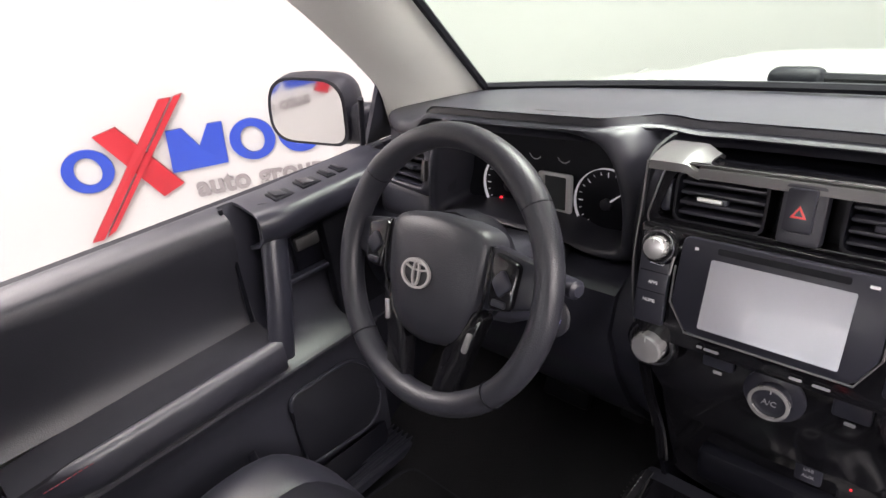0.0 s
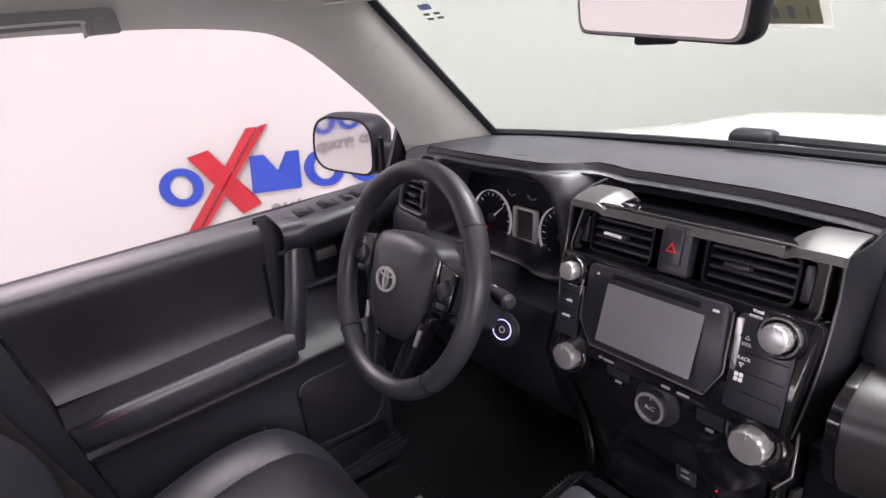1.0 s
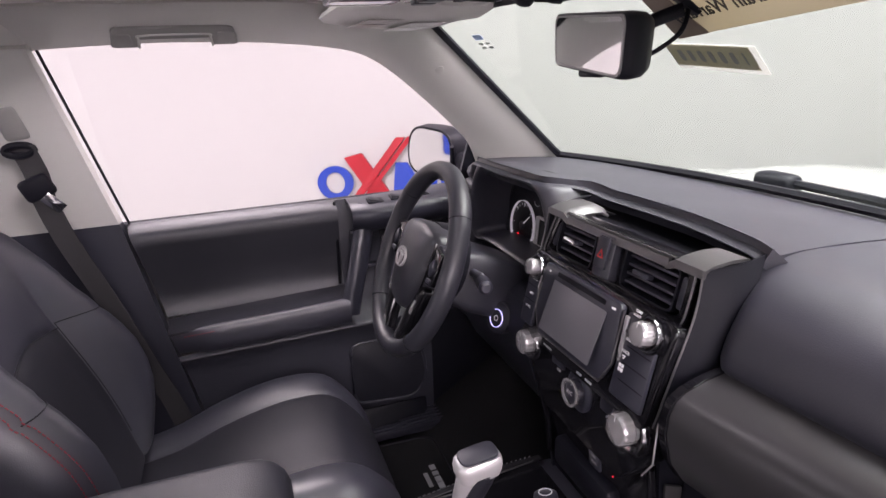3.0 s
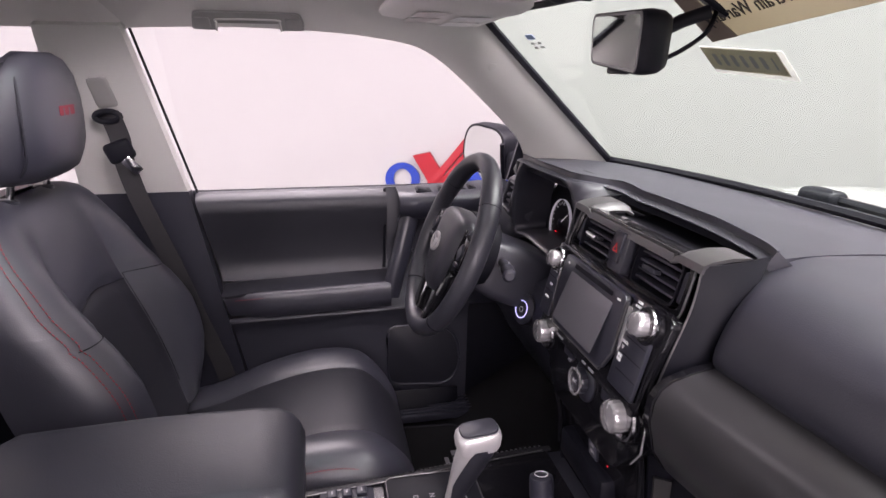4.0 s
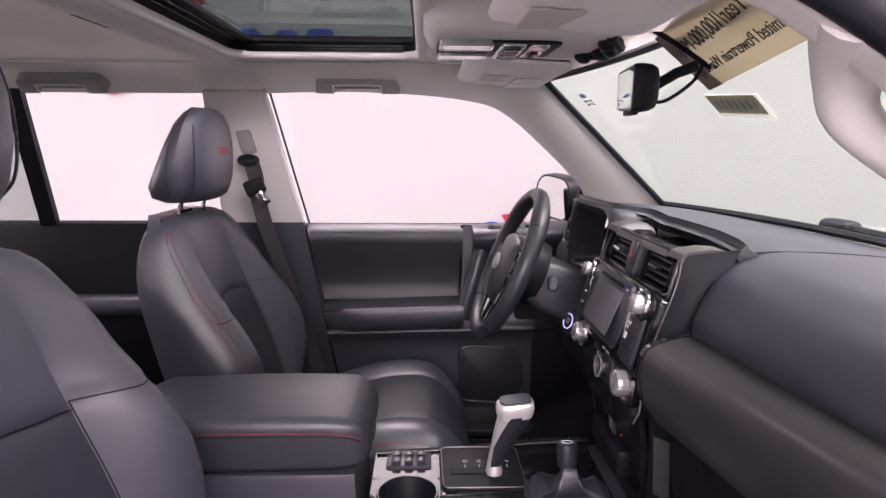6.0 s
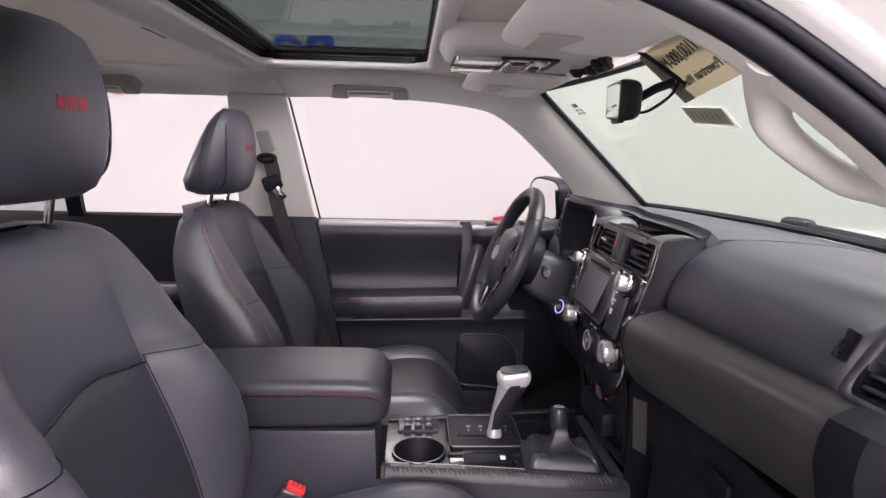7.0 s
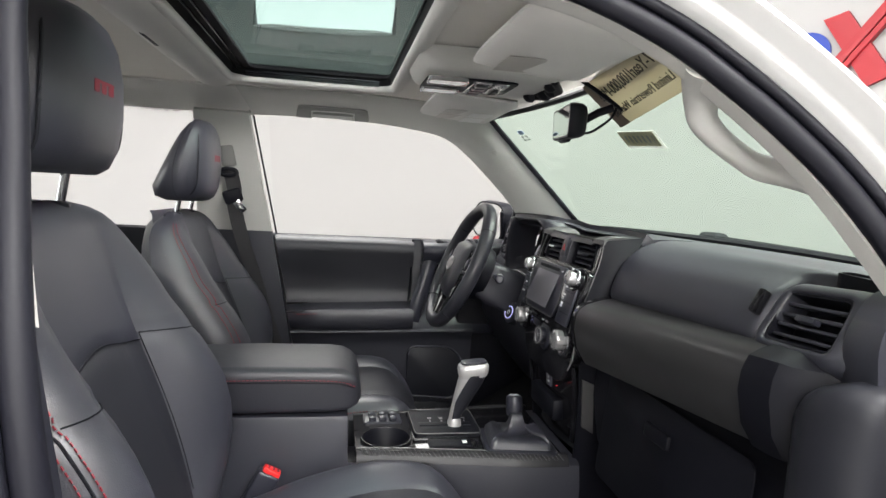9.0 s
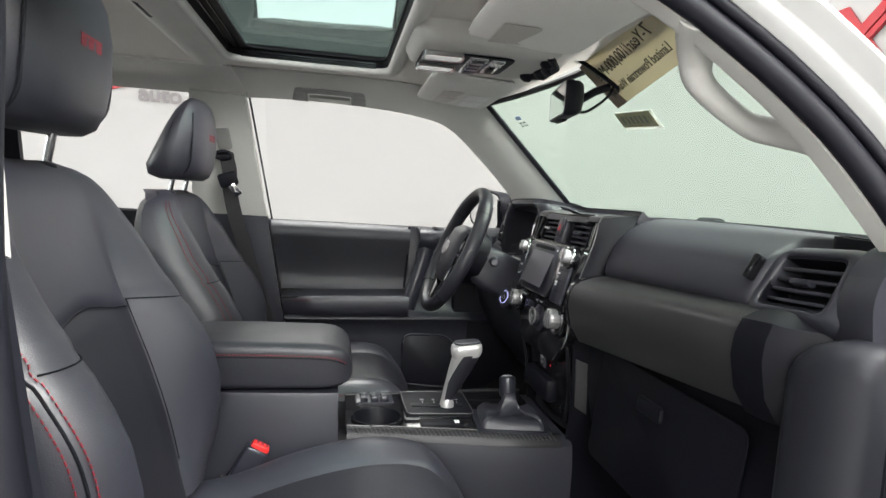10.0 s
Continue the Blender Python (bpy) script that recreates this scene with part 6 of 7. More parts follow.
def transfer_lever():
    t = thing("transfer_lever", 0.085, 0.925, PZ, "short black transfer lever in a pleated boot", "gear lever")
    part("boot_frame", ringslab(rounded([(0.010, 0.862), (0.128, 0.850), (0.148, 0.995), (0.030, 1.003)], 0.012, 4), rounded([(0.020, 0.872), (0.120, 0.861), (0.138, 0.986), (0.040, 0.993)], 0.010, 4), Matrix.Translation((0, 0, PZ - 0.002)), 0.012), HARD, t)
    rings = []
    base = rounded([(0.018, 0.870), (0.122, 0.859), (0.140, 0.988), (0.038, 0.995)], 0.012, 6)
    c = V(0.060, 0.930)
    for f, h, r in ((1.0, 0.004, 0), (0.97, 0.022, 0), (0.80, 0.030, 0.004), (0.50, 0.026, 0.006), (0.30, 0.034, 0.004), (0.22, 0.050, 0.0), (0.17, 0.062, 0)):
        ring = []
        for i, p in enumerate(base):
            d = V(p.x - c.x, p.y - c.y) * f
            ring.append(V(c.x + d.x, c.y + d.y, PZ + h + r * math.sin(i * 2.3)))
        rings.append(ring)
    part("boot", loft(rings), LEATHER, t, "pleated black leather boot", 85)
    part("shaft", tube([(0.058, 0.930, PZ + 0.04), (0.045, 0.930, PZ + 0.075)], 0.008, 10), CHROME, t)
    part("knob", lathe([(0.013, 0.0), (0.0165, 0.003), (0.0175, 0.012), (0.0175, 0.034), (0.0165, 0.041), (0.012, 0.044)], pose(0.047, 0.930, PZ + 0.050, 0, -12, 0), 28), HARD, t, "ribbed black knob")
    part("knob_mark", ringslab(ellipse(0.010, 0.010, 20), ellipse(0.0085, 0.0085, 20), pose(0.038, 0.930, PZ + 0.0935, 0, -12, 0), 0.0006), PRINT, t)


transfer_lever()


def belt_buckle():
    t = thing("belt_buckle", 0.145, 0.40, 0.70, "black seat belt buckle with a red release button", "seat belt buckle")
    m = pose(0.148, 0.412, 0.745, -28, 0, 4)
    b = box(0, 0, 0, 0.030, 0.042, 0.085, 0.006, (0, 0, 0), 3)
    b.transform(m)
    part("housing", b, HARD, t)
    b = box(0, 0.002, 0.044, 0.022, 0.034, 0.014, 0.004)
    b.transform(m)
    part("release_button", b, RED, t, "red release button")
    b = box(0, -0.02, -0.10, 0.008, 0.03, 0.14, 0.003)
    b.transform(m)
    part("stalk", b, CLOTH, t)
    for k in range(3):
        b = box(0, 0.012 - 0.009 * k, 0.0515, 0.012, 0.0035, 0.001)
        b.transform(m)
        part("button_mark", b, THREAD, t)


belt_buckle()


# ---- footwell ----
def pedals():
    for name, x, w, z in (("accelerator_pedal", -0.27, 0.05, 0.66), ("brake_pedal", -0.40, 0.10, 0.70)):
        t = thing(name, x, 1.24, z - 0.1, "black rubber-faced pedal on a steel arm", "pedal")
        part("pad", box(x, 1.21, z, w, 0.02, 0.07 if w > 0.06 else 0.14, 0.006, (-30, 0, 0)), RUBBER, t)
        part("arm", tube([(x, 1.22, z), (x, 1.27, z + 0.1), (x, 1.30, z + 0.25)], 0.008, 8), DEEP, t)


pedals()


def floor_mat():
    t = thing("floor_mat", -0.42, 0.95, 0.505, "black carpet mat with pale woven marks", "floor mat")
    part("carpet", slab(rounded([(-0.66, 0.66), (-0.20, 0.66), (-0.17, 0.97), (-0.64, 0.97)], 0.04, 5), Matrix.Translation((0, 0, 0.522)), 0.012, 0.005), CARPET, t)
    part("binding", tube([V(p.x, p.y, 0.53) for p in rounded([(-0.66, 0.66), (-0.20, 0.66), (-0.17, 0.97), (-0.64, 0.97)], 0.04, 5)], 0.006, 6, closed=True), RUBBER, t)
    for k, w in enumerate((0.018, 0.014, 0.02, 0.02, 0.018, 0.016, 0.018)):
        part("woven_bar", box(-0.515 + 0.023 * k, 0.928, 0.5355, w, 0.014, 0.002), DIMPRINT, t, "grey woven bar")
    part("woven_bar", box(-0.475, 0.905, 0.5355, 0.05, 0.010, 0.002), DIMPRINT, t, "grey woven bar")


floor_mat()
SILL = thing("sill_plate", -0.70, 0.9, 0.55, "ribbed black plastic door sill plate", "sill plate")
part("plate", box(-0.705, 0.80, 0.545, 0.085, 0.60, 0.02, 0.004), HARD, SILL)
for k in range(5):
    part("rib", box(-0.735 + 0.015 * k, 0.80, 0.557, 0.005, 0.58, 0.008, 0.002), HARD, SILL)
part("lock_tag", box(-0.615, 0.80, 0.56, 0.006, 0.012, 0.06, 0.002, (20, 0, 0)), mat("yellow_tag", (0.55, 0.50, 0.06), 0.5), SILL, "yellow tag")


# ---- sunroof ----
PITCH = mat("matt_black_frame", (0.004, 0.004, 0.0055), 0.55, grain=700, bump=0.03, spec=0.15)


def sunroof():
    t = thing("sunroof", 0, 0.44, 1.59, "glass sunroof with a black frame, shade open", "sunroof")
    x0, x1, y0, y1 = SR
    outer = rounded([(x0, y0), (x1, y0), (x1, y1), (x0, y1)], 0.04, 5)

    def grown(d):
        return rounded([(x0 - d, y0 - d), (x1 + d, y0 - d), (x1 + d, y1 + d), (x0 - d, y1 + d)], 0.04, 5)

    rings = [[V(p.x, p.y, z) for p in grown(d)] for d, z in ((0.034, 1.5905), (0.024, 1.584), (0.012, 1.5805), (0.003, 1.583), (0.0, 1.590), (0.0, 1.598))]
    part("lining", loft(rings, caps=False), LINER, t, "grey cloth lip", angle=80)
    part("frame_wall", loft([[V(p.x, p.y, z) for p in grown(d)] for d, z in ((0.001, 1.590), (-0.004, 1.626))], caps=False), PITCH, t, "black inner wall")
    part("frame", ringslab(grown(0.03), rounded([(x0 + 0.010, y0 + 0.045), (x1 - 0.010, y0 + 0.045), (x1 - 0.010, y1 - 0.006), (x0 + 0.010, y1 - 0.006)], 0.035, 5), Matrix.Translation((0, 0, 1.616)), 0.006), PITCH, t, "black frame")
    part("collar", loft([[V(p.x, p.y, z) for p in grown(d)] for d, z in ((0.012, 1.602), (0.011, 1.632))], caps=False), PITCH, t)
    for k in range(3):
        part("rail_rib", box(x0 + 0.002 + 0.003 * k, (y0 + y1) / 2, 1.597 + 0.005 * k, 0.003, y1 - y0 - 0.06, 0.004, 0.001), GLOSS, t)
    for k in range(2):
        part("rail_rib", box((x0 + x1) / 2, y0 + 0.016 + 0.014 * k, 1.606 + 0.004 * k, x1 - x0 - 0.06, 0.003, 0.005, 0.001), GLOSS, t)
    pane = part("pane", box((x0 + x1) / 2, (y0 + y1) / 2, 1.6275, x1 - x0 - 0.004, y1 - y0 - 0.004, 0.005), ROOFGLASS, t, "tinted glass pane")
    pane.visible_shadow = False
    part("shade_handle", box(0.02, 0.186, 1.5775, 0.10, 0.022, 0.010, 0.003), DEEP, t, "dark recessed pull of the sliding shade")


sunroof()
rows = [[V(-0.46 + 0.92 * k / 12, y, z) for y, z in ((0.152, 1.596), (0.160, 1.586), (0.176, 1.578), (0.200, 1.574), (0.224, 1.576), (0.242, 1.582), (0.250, 1.592))] for k in range(13)]
whole("trim_roof_fold", sheet(rows, 0.004), LINER, "raised grey cloth fold behind the sunroof", "headliner", kind="structure")


# ---- overhead console ----
LENS = glow("lit_lamp_lens", (1.0, 0.98, 0.96), 0.2)


def overhead_console():
    t = thing("overhead_console", -0.02, 0.83, 1.59, "grey overhead console with lamps and roof switches", "overhead console")
    rings = []
    for f, z in ((1.08, 1.590), (1.04, 1.572), (0.98, 1.556), (0.88, 1.549), (0.5, 1.547)):
        rings.append([V(-0.01 + p.x * f, 0.825 + p.y * f, z - 0.02 * (p.y * f)) for p in rounded([(-0.115, -0.135), (0.115, -0.135), (0.140, 0.155), (-0.140, 0.155)], 0.05, 5)])
    part("housing", loft(rings), PILLAR, t, "light grey plastic housing")
    # strip of switches facing down
    m = axes((-0.015, 0.80, 1.5465), (1, 0, 0), (0, -1, 0))
    part("switch_strip", slab(rect(0.150, 0.19, 0.02, 4), m @ Matrix.Translation((0, 0, 0.0)), 0.004, 0.002), DEEP, t)
    for x in (-0.052, 0.052):
        part("lamp_lens", slab(rect(0.042, 0.075, 0.008, 3, x, 0.052), m, 0.008, 0.003), LENS, t, "lit white lamp lens")
        part("lens_frame", ringslab(rect(0.050, 0.083, 0.010, 3, x, 0.052), rect(0.042, 0.075, 0.008, 3, x, 0.052), m, 0.009), SILVER, t)
    part("switch_block", slab(rect(0.135, 0.040, 0.006, 3, 0, -0.020), m, 0.008, 0.003), SILVER, t, "satin silver switch block")
    for x in (-0.045, -0.015, 0.015, 0.045):
        part("roof_switch", slab(rect(0.022, 0.026, 0.003, 2, x, -0.020), m @ Matrix.Translation((0, 0, 0.008)), 0.004, 0.001), HARD, t)
    part("switch_block", slab(rect(0.12, 0.030, 0.006, 3, 0, -0.062), m, 0.007, 0.003), SILVER, t, "satin silver switch block")
    part("roof_switch", slab(rect(0.05, 0.012, 0.003, 2, -0.02, -0.062), m @ Matrix.Translation((0, 0, 0.007)), 0.003, 0.001), DEEP, t)
    # microphone and clips in front
    for x, y, r in ((-0.075, 0.965, 0.016), (-0.035, 0.985, 0.018), (0.010, 0.985, 0.016), (0.06, 0.965, 0.014)):
        part("clip", lathe([(r, 0.0), (r * 1.1, 0.012), (r * 0.8, 0.026), (r * 0.3, 0.030)], pose(x, y, 1.560, 180 - 25, 0, 0), 18), RUBBER, t, "black clip")
    part("clip_bar", tube([(-0.10, 0.955, 1.548), (-0.04, 0.985, 1.540), (0.04, 0.985, 1.540), (0.09, 0.955, 1.548)], 0.008, 8), RUBBER, t)


overhead_console()


TAG = mat("beige_label_film", (0.44, 0.42, 0.39), 0.5, grain=300, bump=0.02, vary=0.05)


def sun_visor(s):
    t = thing("sun_visor", s * 0.36, 0.88, 1.57, "grey sun visor folded up, with pale labels", "sun visor", "sun visors")
    x0, x1 = s * 0.165, s * 0.535

    def z(x, y):
        return 1.5630 - 0.10 * max(0, y - 0.80) - 0.02 * abs(x - s * 0.3)
    rows = []
    for k in range(15):
        x = x0 + (x1 - x0) * k / 14
        e = 0.012 if k in (0, 14) else (0.003 if k in (1, 13) else 0)
        rows.append([V(x, y, z(x, y) - d + e * (d > 0)) for y, d in ((0.765 + e, 0.0), (0.762 + e, 0.008), (0.772, 0.016), (0.82, 0.021), (0.90, 0.021), (0.955 - e, 0.017), (0.970 - e, 0.008), (0.968 - e, 0.0))])
    part("board", loft(rows), LINER, t, "grey padded board")
    a = s * 0.20
    labels = ((0.26, 0.835, 0.11, 0.075),) if s > 0 else ((0.435, 0.905, 0.085, 0.060), (0.345, 0.907, 0.080, 0.058), (0.435, 0.836, 0.085, 0.060), (0.345, 0.840, 0.080, 0.060))
    for i, (lx, ly, w, h) in enumerate(labels):
        b = box(s * lx, ly, z(s * lx, ly) - 0.0225, w, h, 0.0012)
        part("label", b, TAG if s > 0 else (WHITE if i in (0, 1) else TAG), t, "pale printed label")
    part("pivot", tube([(s * 0.535, 0.955, 1.552), (s * 0.555, 0.965, 1.560), (s * 0.56, 0.965, 1.575)], 0.007, 8), PILLAR, t)


sun_visor(-1)
sun_visor(1)


# ---- rear-view mirror ----
def rear_view_mirror():
    c = V(-0.028, 1.030, 1.484)
    t = thing("rear_view_mirror", 0.02, 1.13, 1.53, "black-framed rear-view mirror on the windscreen", "rear-view mirror")
    n = V(-0.22, -0.97, -0.05).normalized()
    m = axes(c, V(0, 0, 1).cross(n) * 1.0, (0, 0, 1)) @ pose(0, 0, 0, 0, 0, -3.5)
    shape = rounded([(-0.120, -0.034), (0.122, -0.034), (0.128, 0.034), (-0.126, 0.034)], 0.016, 5)
    rings = []
    for h, f in ((0.010, 0.95), (0.0115, 0.99), (0.009, 1.03), (0.0, 1.05), (-0.014, 1.0), (-0.024, 0.85), (-0.029, 0.55)):
        rings.append([m @ V(p.x * (1 + (f - 1) * 0.5), p.y * f, h) for p in shape])
    part("housing", loft(rings), RUBBER, t)
    part("bezel", ringslab([(p.x * 0.985, p.y * 0.965) for p in shape], [(p.x * 0.955, p.y * 0.88) for p in shape], m @ Matrix.Translation((0, 0, 0.0102)), 0.0025), HANDLE, t, "thin grey bezel")
    part("knob", box(*(m @ V(0, -0.037, 0.0)), 0.05, 0.012, 0.010, 0.004), RUBBER, t)
    part("glass", slab([(p.x * 0.955, p.y * 0.88) for p in shape], m @ Matrix.Translation((0, 0, 0.0102)), 0.002), MIRROR, t, "mirror glass")
    foot = V(0.036, 1.118, 1.520)
    part("arm", tube([m @ V(0.0, 0.0, -0.026), c.lerp(foot, 0.6) + V(0.01, 0, 0), foot + V(0, -0.008, -0.004)], 0.0085, 10), RUBBER, t)
    part("foot", tube([(-0.02, 1.055, 1.580), (0.010, 1.085, 1.553), (0.036, 1.120, 1.522), (0.042, 1.130, 1.512)], [0.011, 0.013, 0.016, 0.012], 8, flat=0.5), RUBBER, t)
    part("wire", tube(smooth_path([foot, foot + V(0.012, -0.02, -0.03), c + V(0.05, 0.04, -0.02), m @ V(0.02, -0.02, -0.03)], 6), 0.003, 6), RUBBER, t)


rear_view_mirror()


# ---- papers on the windscreen ----
def glass_frame(x, z, dx=0.0, dz=0.0):
    """A frame on the inside of the windscreen at x, z: a to the car's right, b up the glass, h into the cabin."""
    v = (1.557 - z) / 0.35
    u = x / (0.583 + 0.125 * v)
    p = windscreen_point(u, v)
    a = windscreen_point(u + 0.02, v) - windscreen_point(u - 0.02, v)
    b = windscreen_point(u, v - 0.02) - windscreen_point(u, v + 0.02)
    m = axes(p, a, b)
    return m


def warranty_card():
    m = glass_frame(0.175, 1.546) @ pose(0, 0, 0.016, 0, 0, 6)
    t = thing("windscreen_card", *m.translation, "tan printed card stuck inside the windscreen", "card")
    part("card", slab(rect(0.43, 0.125), m, 0.0015), PAPER, t)
    part("card_corner", slab([(-0.217, -0.063), (-0.150, -0.063), (-0.185, 0.063), (-0.217, 0.063)], m @ Matrix.Translation((0, 0, 0.0015)), 0.0008), mat("dark_tan_card", (0.20, 0.16, 0.12), 0.8), t, "darker corner of the card")
    # printed on the outer face, seen through: mirrored
    flip = m @ Matrix.Translation((0, 0, 0.0025)) @ Matrix.Diagonal((-1, 1, 1, 1))
    writing("lettering", "7-Year/100,000-Mile", flip @ Matrix.Translation((0.020, 0.018, 0)), 0.038, INK, t, "black lettering seen from behind")
    writing("lettering", "Limited Powertrain Warranty", flip @ Matrix.Translation((0.020, -0.028, 0)), 0.028, INK, t, "black lettering seen from behind")


warranty_card()


def number_sticker():
    m = glass_frame(-0.006, 1.452) @ pose(0, 0, 0.002, 0, 0, -6)
    t = thing("windscreen_sticker", *m.translation, "small tan sticker with hand-written strokes on the glass", "sticker")
    part("sticker_back", slab(rect(0.150, 0.052), m, 0.0008), paper("white_sticker_paper", (0.75, 0.74, 0.72)), t)
    part("sticker", slab(rect(0.138, 0.042), m @ Matrix.Translation((-0.004, 0.003, 0.0008)), 0.0008), PAPER, t)
    for k, w in enumerate((0.004, 0.012, 0.013, 0.012, 0.013, 0.012, 0.013)):
        part("ink_bar", slab(rect(w * 0.6, 0.022, 0.004, 2, 0.052 - 0.0175 * k, 0.003), m @ Matrix.Translation((0, 0, 0.0016)), 0.0005), DIMPRINT, t, "inked bar")


number_sticker()


def corner_sticker():
    m = glass_frame(-0.505, 1.505) @ pose(0, 0, 0.002, 0, 0, 0)
    t = thing("corner_sticker", *m.translation, "tiny blue and grey printed marks on the glass", "sticker")
    part("mark", slab(rect(0.026, 0.014, 0.003, 2, 0, 0.008), m, 0.0006), mat("pale_blue_print", (0.25, 0.35, 0.6), 0.6), t, "pale blue mark")
    for k in range(4):
        part("mark", slab(rect(0.014, 0.006, 0.001, 2, -0.008 + 0.022 * (k % 2), -0.010 - 0.012 * (k // 2)), m, 0.0006), DIMPRINT, t)


corner_sticker()
WIPER = thing("windscreen_wiper", -0.15, 1.49, 1.18, "black wiper lying along the base of the windscreen", "wiper")
part("pivot_cover", box(-0.15, 1.500, 1.222, 0.08, 0.045, 0.060, 0.014, (0, 0, 0), 3), RUBBER, WIPER)
part("blade", tube(smooth_path([(-0.15, 1.500, 1.238), (0.12, 1.500, 1.234), (0.40, 1.465, 1.228), (0.60, 1.42, 1.215)], 5), 0.008, 6), RUBBER, WIPER)


# ---- grab handles ----
def roof_handle():
    t = thing("grab_handle", -0.60, 0.515, 1.55, "grey folding grab handle over the door", "grab handle", "grab handles")
    m = axes((-0.587, 0.515, 1.552), (0, 1, 0), (0.80, 0, 0.60))
    outer = [(-0.108, -0.026), (-0.060, -0.026), (-0.056, 0.004), (0.056, 0.004), (0.060, -0.026), (0.108, -0.026), (0.100, 0.022), (-0.100, 0.022)]
    b = slab(rounded(outer, [0.008, 0.005, 0.010, 0.010, 0.005, 0.008, 0.014, 0.014], 4), m @ Matrix.Translation((0, 0, -0.012)), 0.034)
    part("bar", b, HANDLE, t)
    part("recess", slab(rect(0.19, 0.046, 0.01, 4, 0, -0.002), m @ Matrix.Translation((0, 0, -0.012)), 0.018), HANDLE, t)
    edge = [V(-0.062, -0.027, 0.0225), V(-0.060, -0.004, 0.0225), V(-0.052, 0.005, 0.0225), V(0.052, 0.005, 0.0225), V(0.060, -0.004, 0.0225), V(0.062, -0.027, 0.0225)]
    part("grip_lip", tube([m @ p for p in smooth_path(edge, 4)], 0.0022, 6), PILLAR, t, "pale rounded edge of the grip")
    part("pivot_cover", slab(rect(0.030, 0.030, 0.006, 3, -0.086, -0.006), m @ Matrix.Translation((0, 0, 0.022)), 0.002, 0.001), HANDLE, t)
    part("pivot_cover", slab(rect(0.030, 0.030, 0.006, 3, 0.086, -0.006), m @ Matrix.Translation((0, 0, 0.022)), 0.002, 0.001), HANDLE, t)
    copy_thing(t, Matrix.Translation((-0.604, -0.222, 1.546)))


roof_handle()


def pillar_handle():
    t = thing("grab_handle", 0.66, 0.95, 1.40, "thick light grey grab handle on the windscreen pillar", "grab handle", "grab handles")
    path = smooth_path([(0.668, 0.912, 1.468), (0.632, 0.931, 1.453), (0.614, 0.944, 1.434), (0.608, 0.952, 1.415), (0.607, 0.971, 1.397), (0.607, 1.007, 1.375), (0.610, 1.031, 1.364), (0.622, 1.056, 1.360), (0.648, 1.078, 1.352), (0.685, 1.098, 1.335)], 5)
    radii = [(0, 0.024), (5, 0.0215), (10, 0.019), (15, 0.0165), (20, 0.0145), (25, 0.014), (30, 0.0155), (35, 0.018), (40, 0.020), (45, 0.022)]
    r = [lerp_table(k, radii) for k in range(len(path))]
    n = len(path)
    part("grip", tube(path[8:n - 8], r[8:n - 8], 18), PILLAR, t, angle=80)
    part("mount", tube(path[:9], r[:9], 18), PILLAR, t, angle=80)
    part("mount", tube(path[n - 9:], r[n - 9:], 18), PILLAR, t, angle=80)


pillar_handle()
bm = lathe([(0.010, 0), (0.010, 0.0006), (0.009, 0.001)], axes((-0.5795, 1.016, 1.452), (-0.21, 0.72, -0.66), (0.59, 0.63, 0.50)), 20)
tagged(part("pillar_plug", bm, PILLAR), "small round grey plug in the pillar trim", "plug")


# ---- seat belt ----
def strap(pts, w, side, thick=0.0016):
    """A flat band along points; side: the direction of its width."""
    pts = smooth_path(pts, 6)
    s = Vector(side).normalized()
    return sheet([[p - s * w / 2, p, p + s * w / 2] for p in pts], thick)


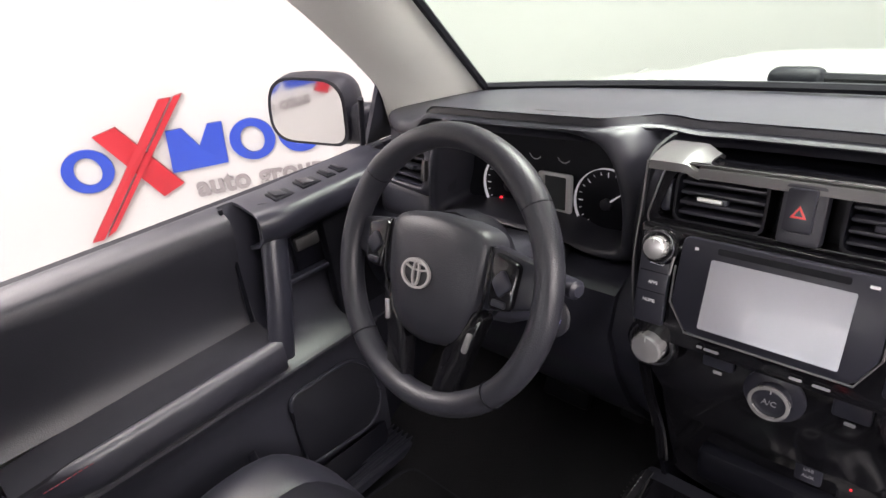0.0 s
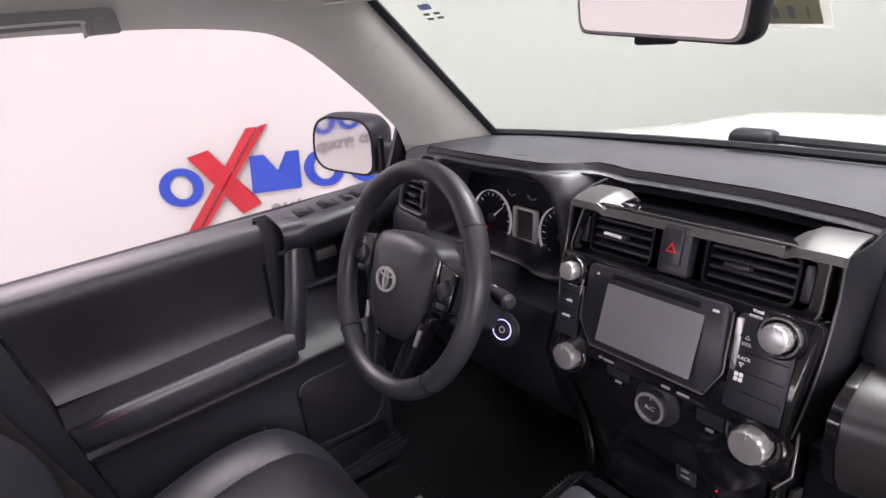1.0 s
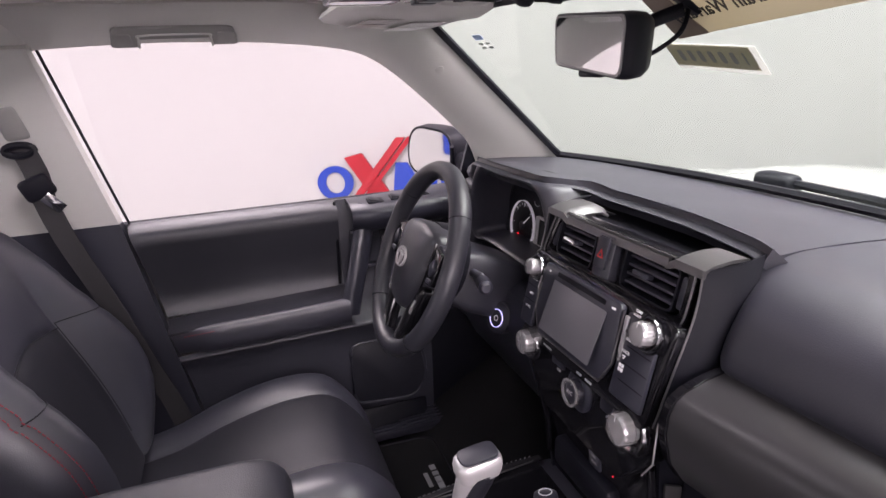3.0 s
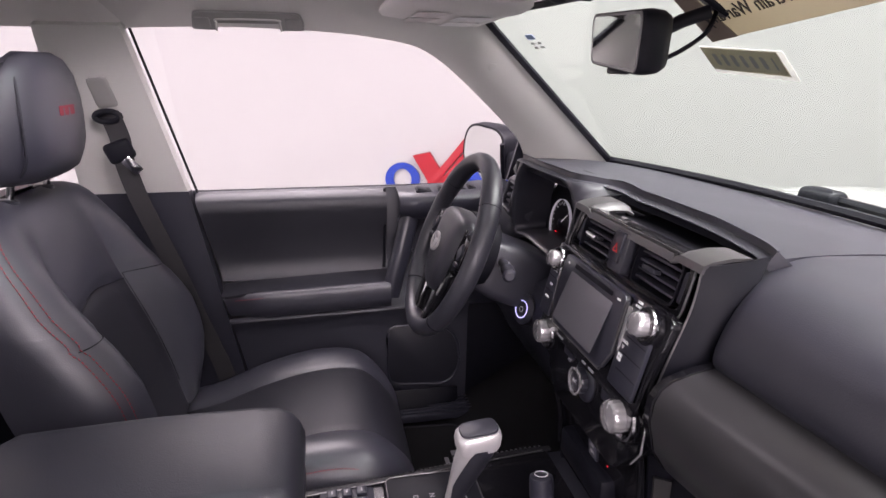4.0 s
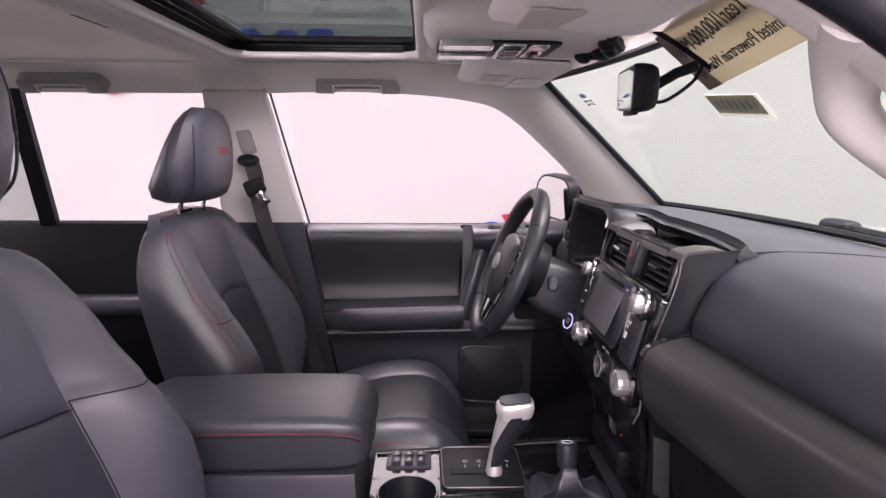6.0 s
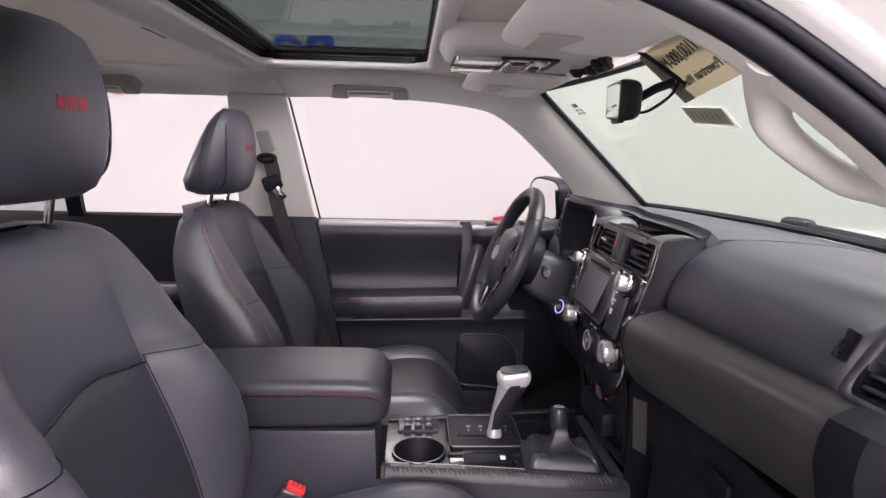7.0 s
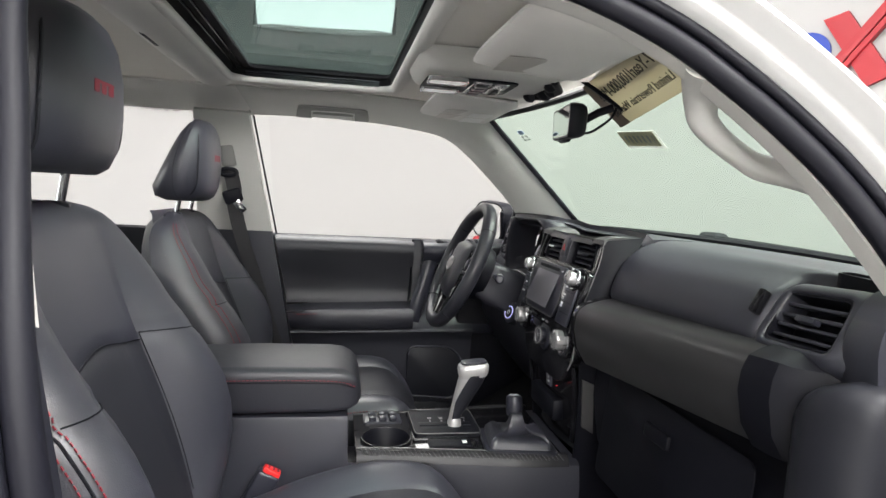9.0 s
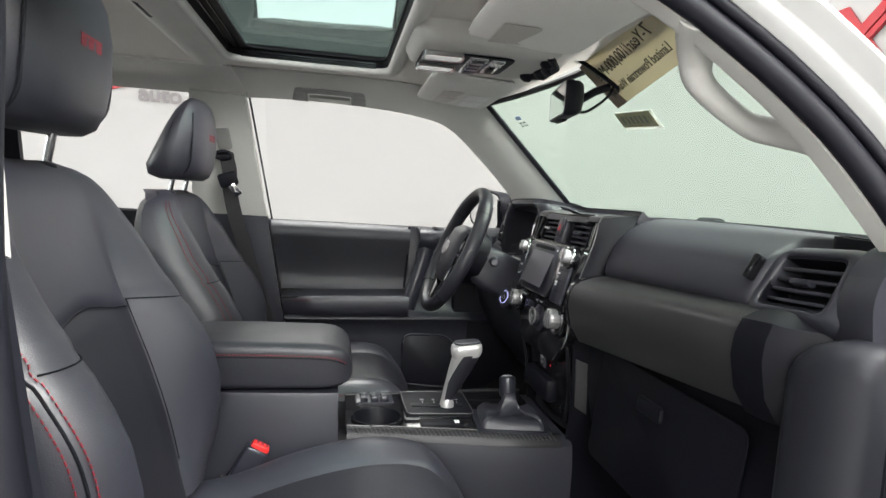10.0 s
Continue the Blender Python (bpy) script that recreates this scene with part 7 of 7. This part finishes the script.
def seat_belt():
    t = thing("seat_belt", -0.70, 0.22, 0.7, "black seat belt hanging from a grey shoulder guide", "seat belt")
    part("guide_cover", box(-0.672, 0.205, 1.400, 0.026, 0.050, 0.075, 0.012, (8, 22, 0), 3), HANDLE, t, "light grey guide cover")
    part("guide_slot", slab(rounded([(0.165, 1.31), (0.260, 1.31), (0.262, 1.455), (0.160, 1.455)], 0.012, 4), Matrix(((0, 0.4286, 1, -1.285), (1, 0, 0, 0), (0, 1, 0, 0), (0, 0, 0, 1))), 0.006, 0.002), PILLAR, t)
    part("loop", tube([(-0.668, 0.207 + 0.024 * math.cos(q), 1.347 + 0.010 * math.sin(q)) for q in (2 * math.pi * k / 20 for k in range(20))], 0.007, 8, closed=True, up=(1, 0, 0)), RUBBER, t)
    part("webbing", strap([(-0.667, 0.212, 1.355), (-0.670, 0.225, 1.30), (-0.675, 0.226, 1.25), (-0.682, 0.245, 1.16), (-0.690, 0.290, 1.02), (-0.688, 0.340, 0.86), (-0.68, 0.385, 0.72), (-0.675, 0.40, 0.58)], 0.046, (0.25, 1, 0.1)), CLOTH, t)
    b = box(0, 0, 0, 0.022, 0.055, 0.045, 0.009, (0, 0, 0), 3)
    b.transform(pose(-0.664, 0.222, 1.275, 20, 8, 10))
    part("tongue_grip", b, RUBBER, t, "black plastic tongue grip")
    b = box(0, 0, 0, 0.004, 0.022, 0.04, 0.001)
    b.transform(pose(-0.656, 0.245, 1.245, 40, 8, 10))
    part("tongue", b, CHROME, t, "chrome tongue")
    part("height_slider", box(-0.660, 0.215, 1.452, 0.012, 0.035, 0.018, 0.004, (0, 20, 0)), PILLAR, t)


seat_belt()


# ---- the passenger's door, standing open ----
def open_door():
    t = thing("passenger_door", 0.90, 1.20, 0.5, "white passenger door with black trim, standing wide open", "car door")
    m = pose(0.90, 1.215, 0.0, 0, 0, 68)

    def pt(a, d, z):
        return m @ V(d, -a, z)

    def plate(d0, d1, low, top, a0=0.02, a1=1.02, n=8):
        rings = []
        for k in range(n + 1):
            a = a0 + (a1 - a0) * k / n
            rings.append([pt(a, d0, low), pt(a, d1, low + 0.02), pt(a, d1 + 0.02, (low + top) / 2), pt(a, d1 - 0.01, top), pt(a, d0, top)])
        return loft(rings)

    part("outer_skin", plate(0.02, 0.07, 0.40, 1.15), PAINT, t, "white painted skin")
    part("trim_panel", plate(-0.02, 0.018, 0.44, 1.16, 0.04, 0.99), LEATHER, t, "black padded trim panel")
    part("armrest", tube([pt(0.30, -0.04, 0.90), pt(0.55, -0.055, 0.90), pt(0.90, -0.045, 0.89)], 0.035, 10, flat=0.8), LEATHER, t)
    part("window_frame", tube([pt(0.03, 0.02, 1.16), pt(0.12, -0.02, 1.30), pt(0.26, -0.08, 1.45), pt(0.45, -0.12, 1.53), pt(0.80, -0.12, 1.53), pt(0.90, -0.10, 1.48), pt(0.97, 0.01, 1.16)], 0.018, 8), RUBBER, t, "black window frame")
    b = bmesh.new()
    f = b.faces.new([b.verts.new(p) for p in (pt(0.05, 0.02, 1.15), pt(0.14, -0.02, 1.30), pt(0.27, -0.08, 1.44), pt(0.45, -0.115, 1.52), pt(0.80, -0.115, 1.52), pt(0.89, -0.095, 1.47), pt(0.96, 0.01, 1.15))])
    bmesh.ops.solidify(b, geom=[f], thickness=0.004)
    part("pane", b, SIDEGLASS, t, "clear window pane").visible_shadow = False


open_door()
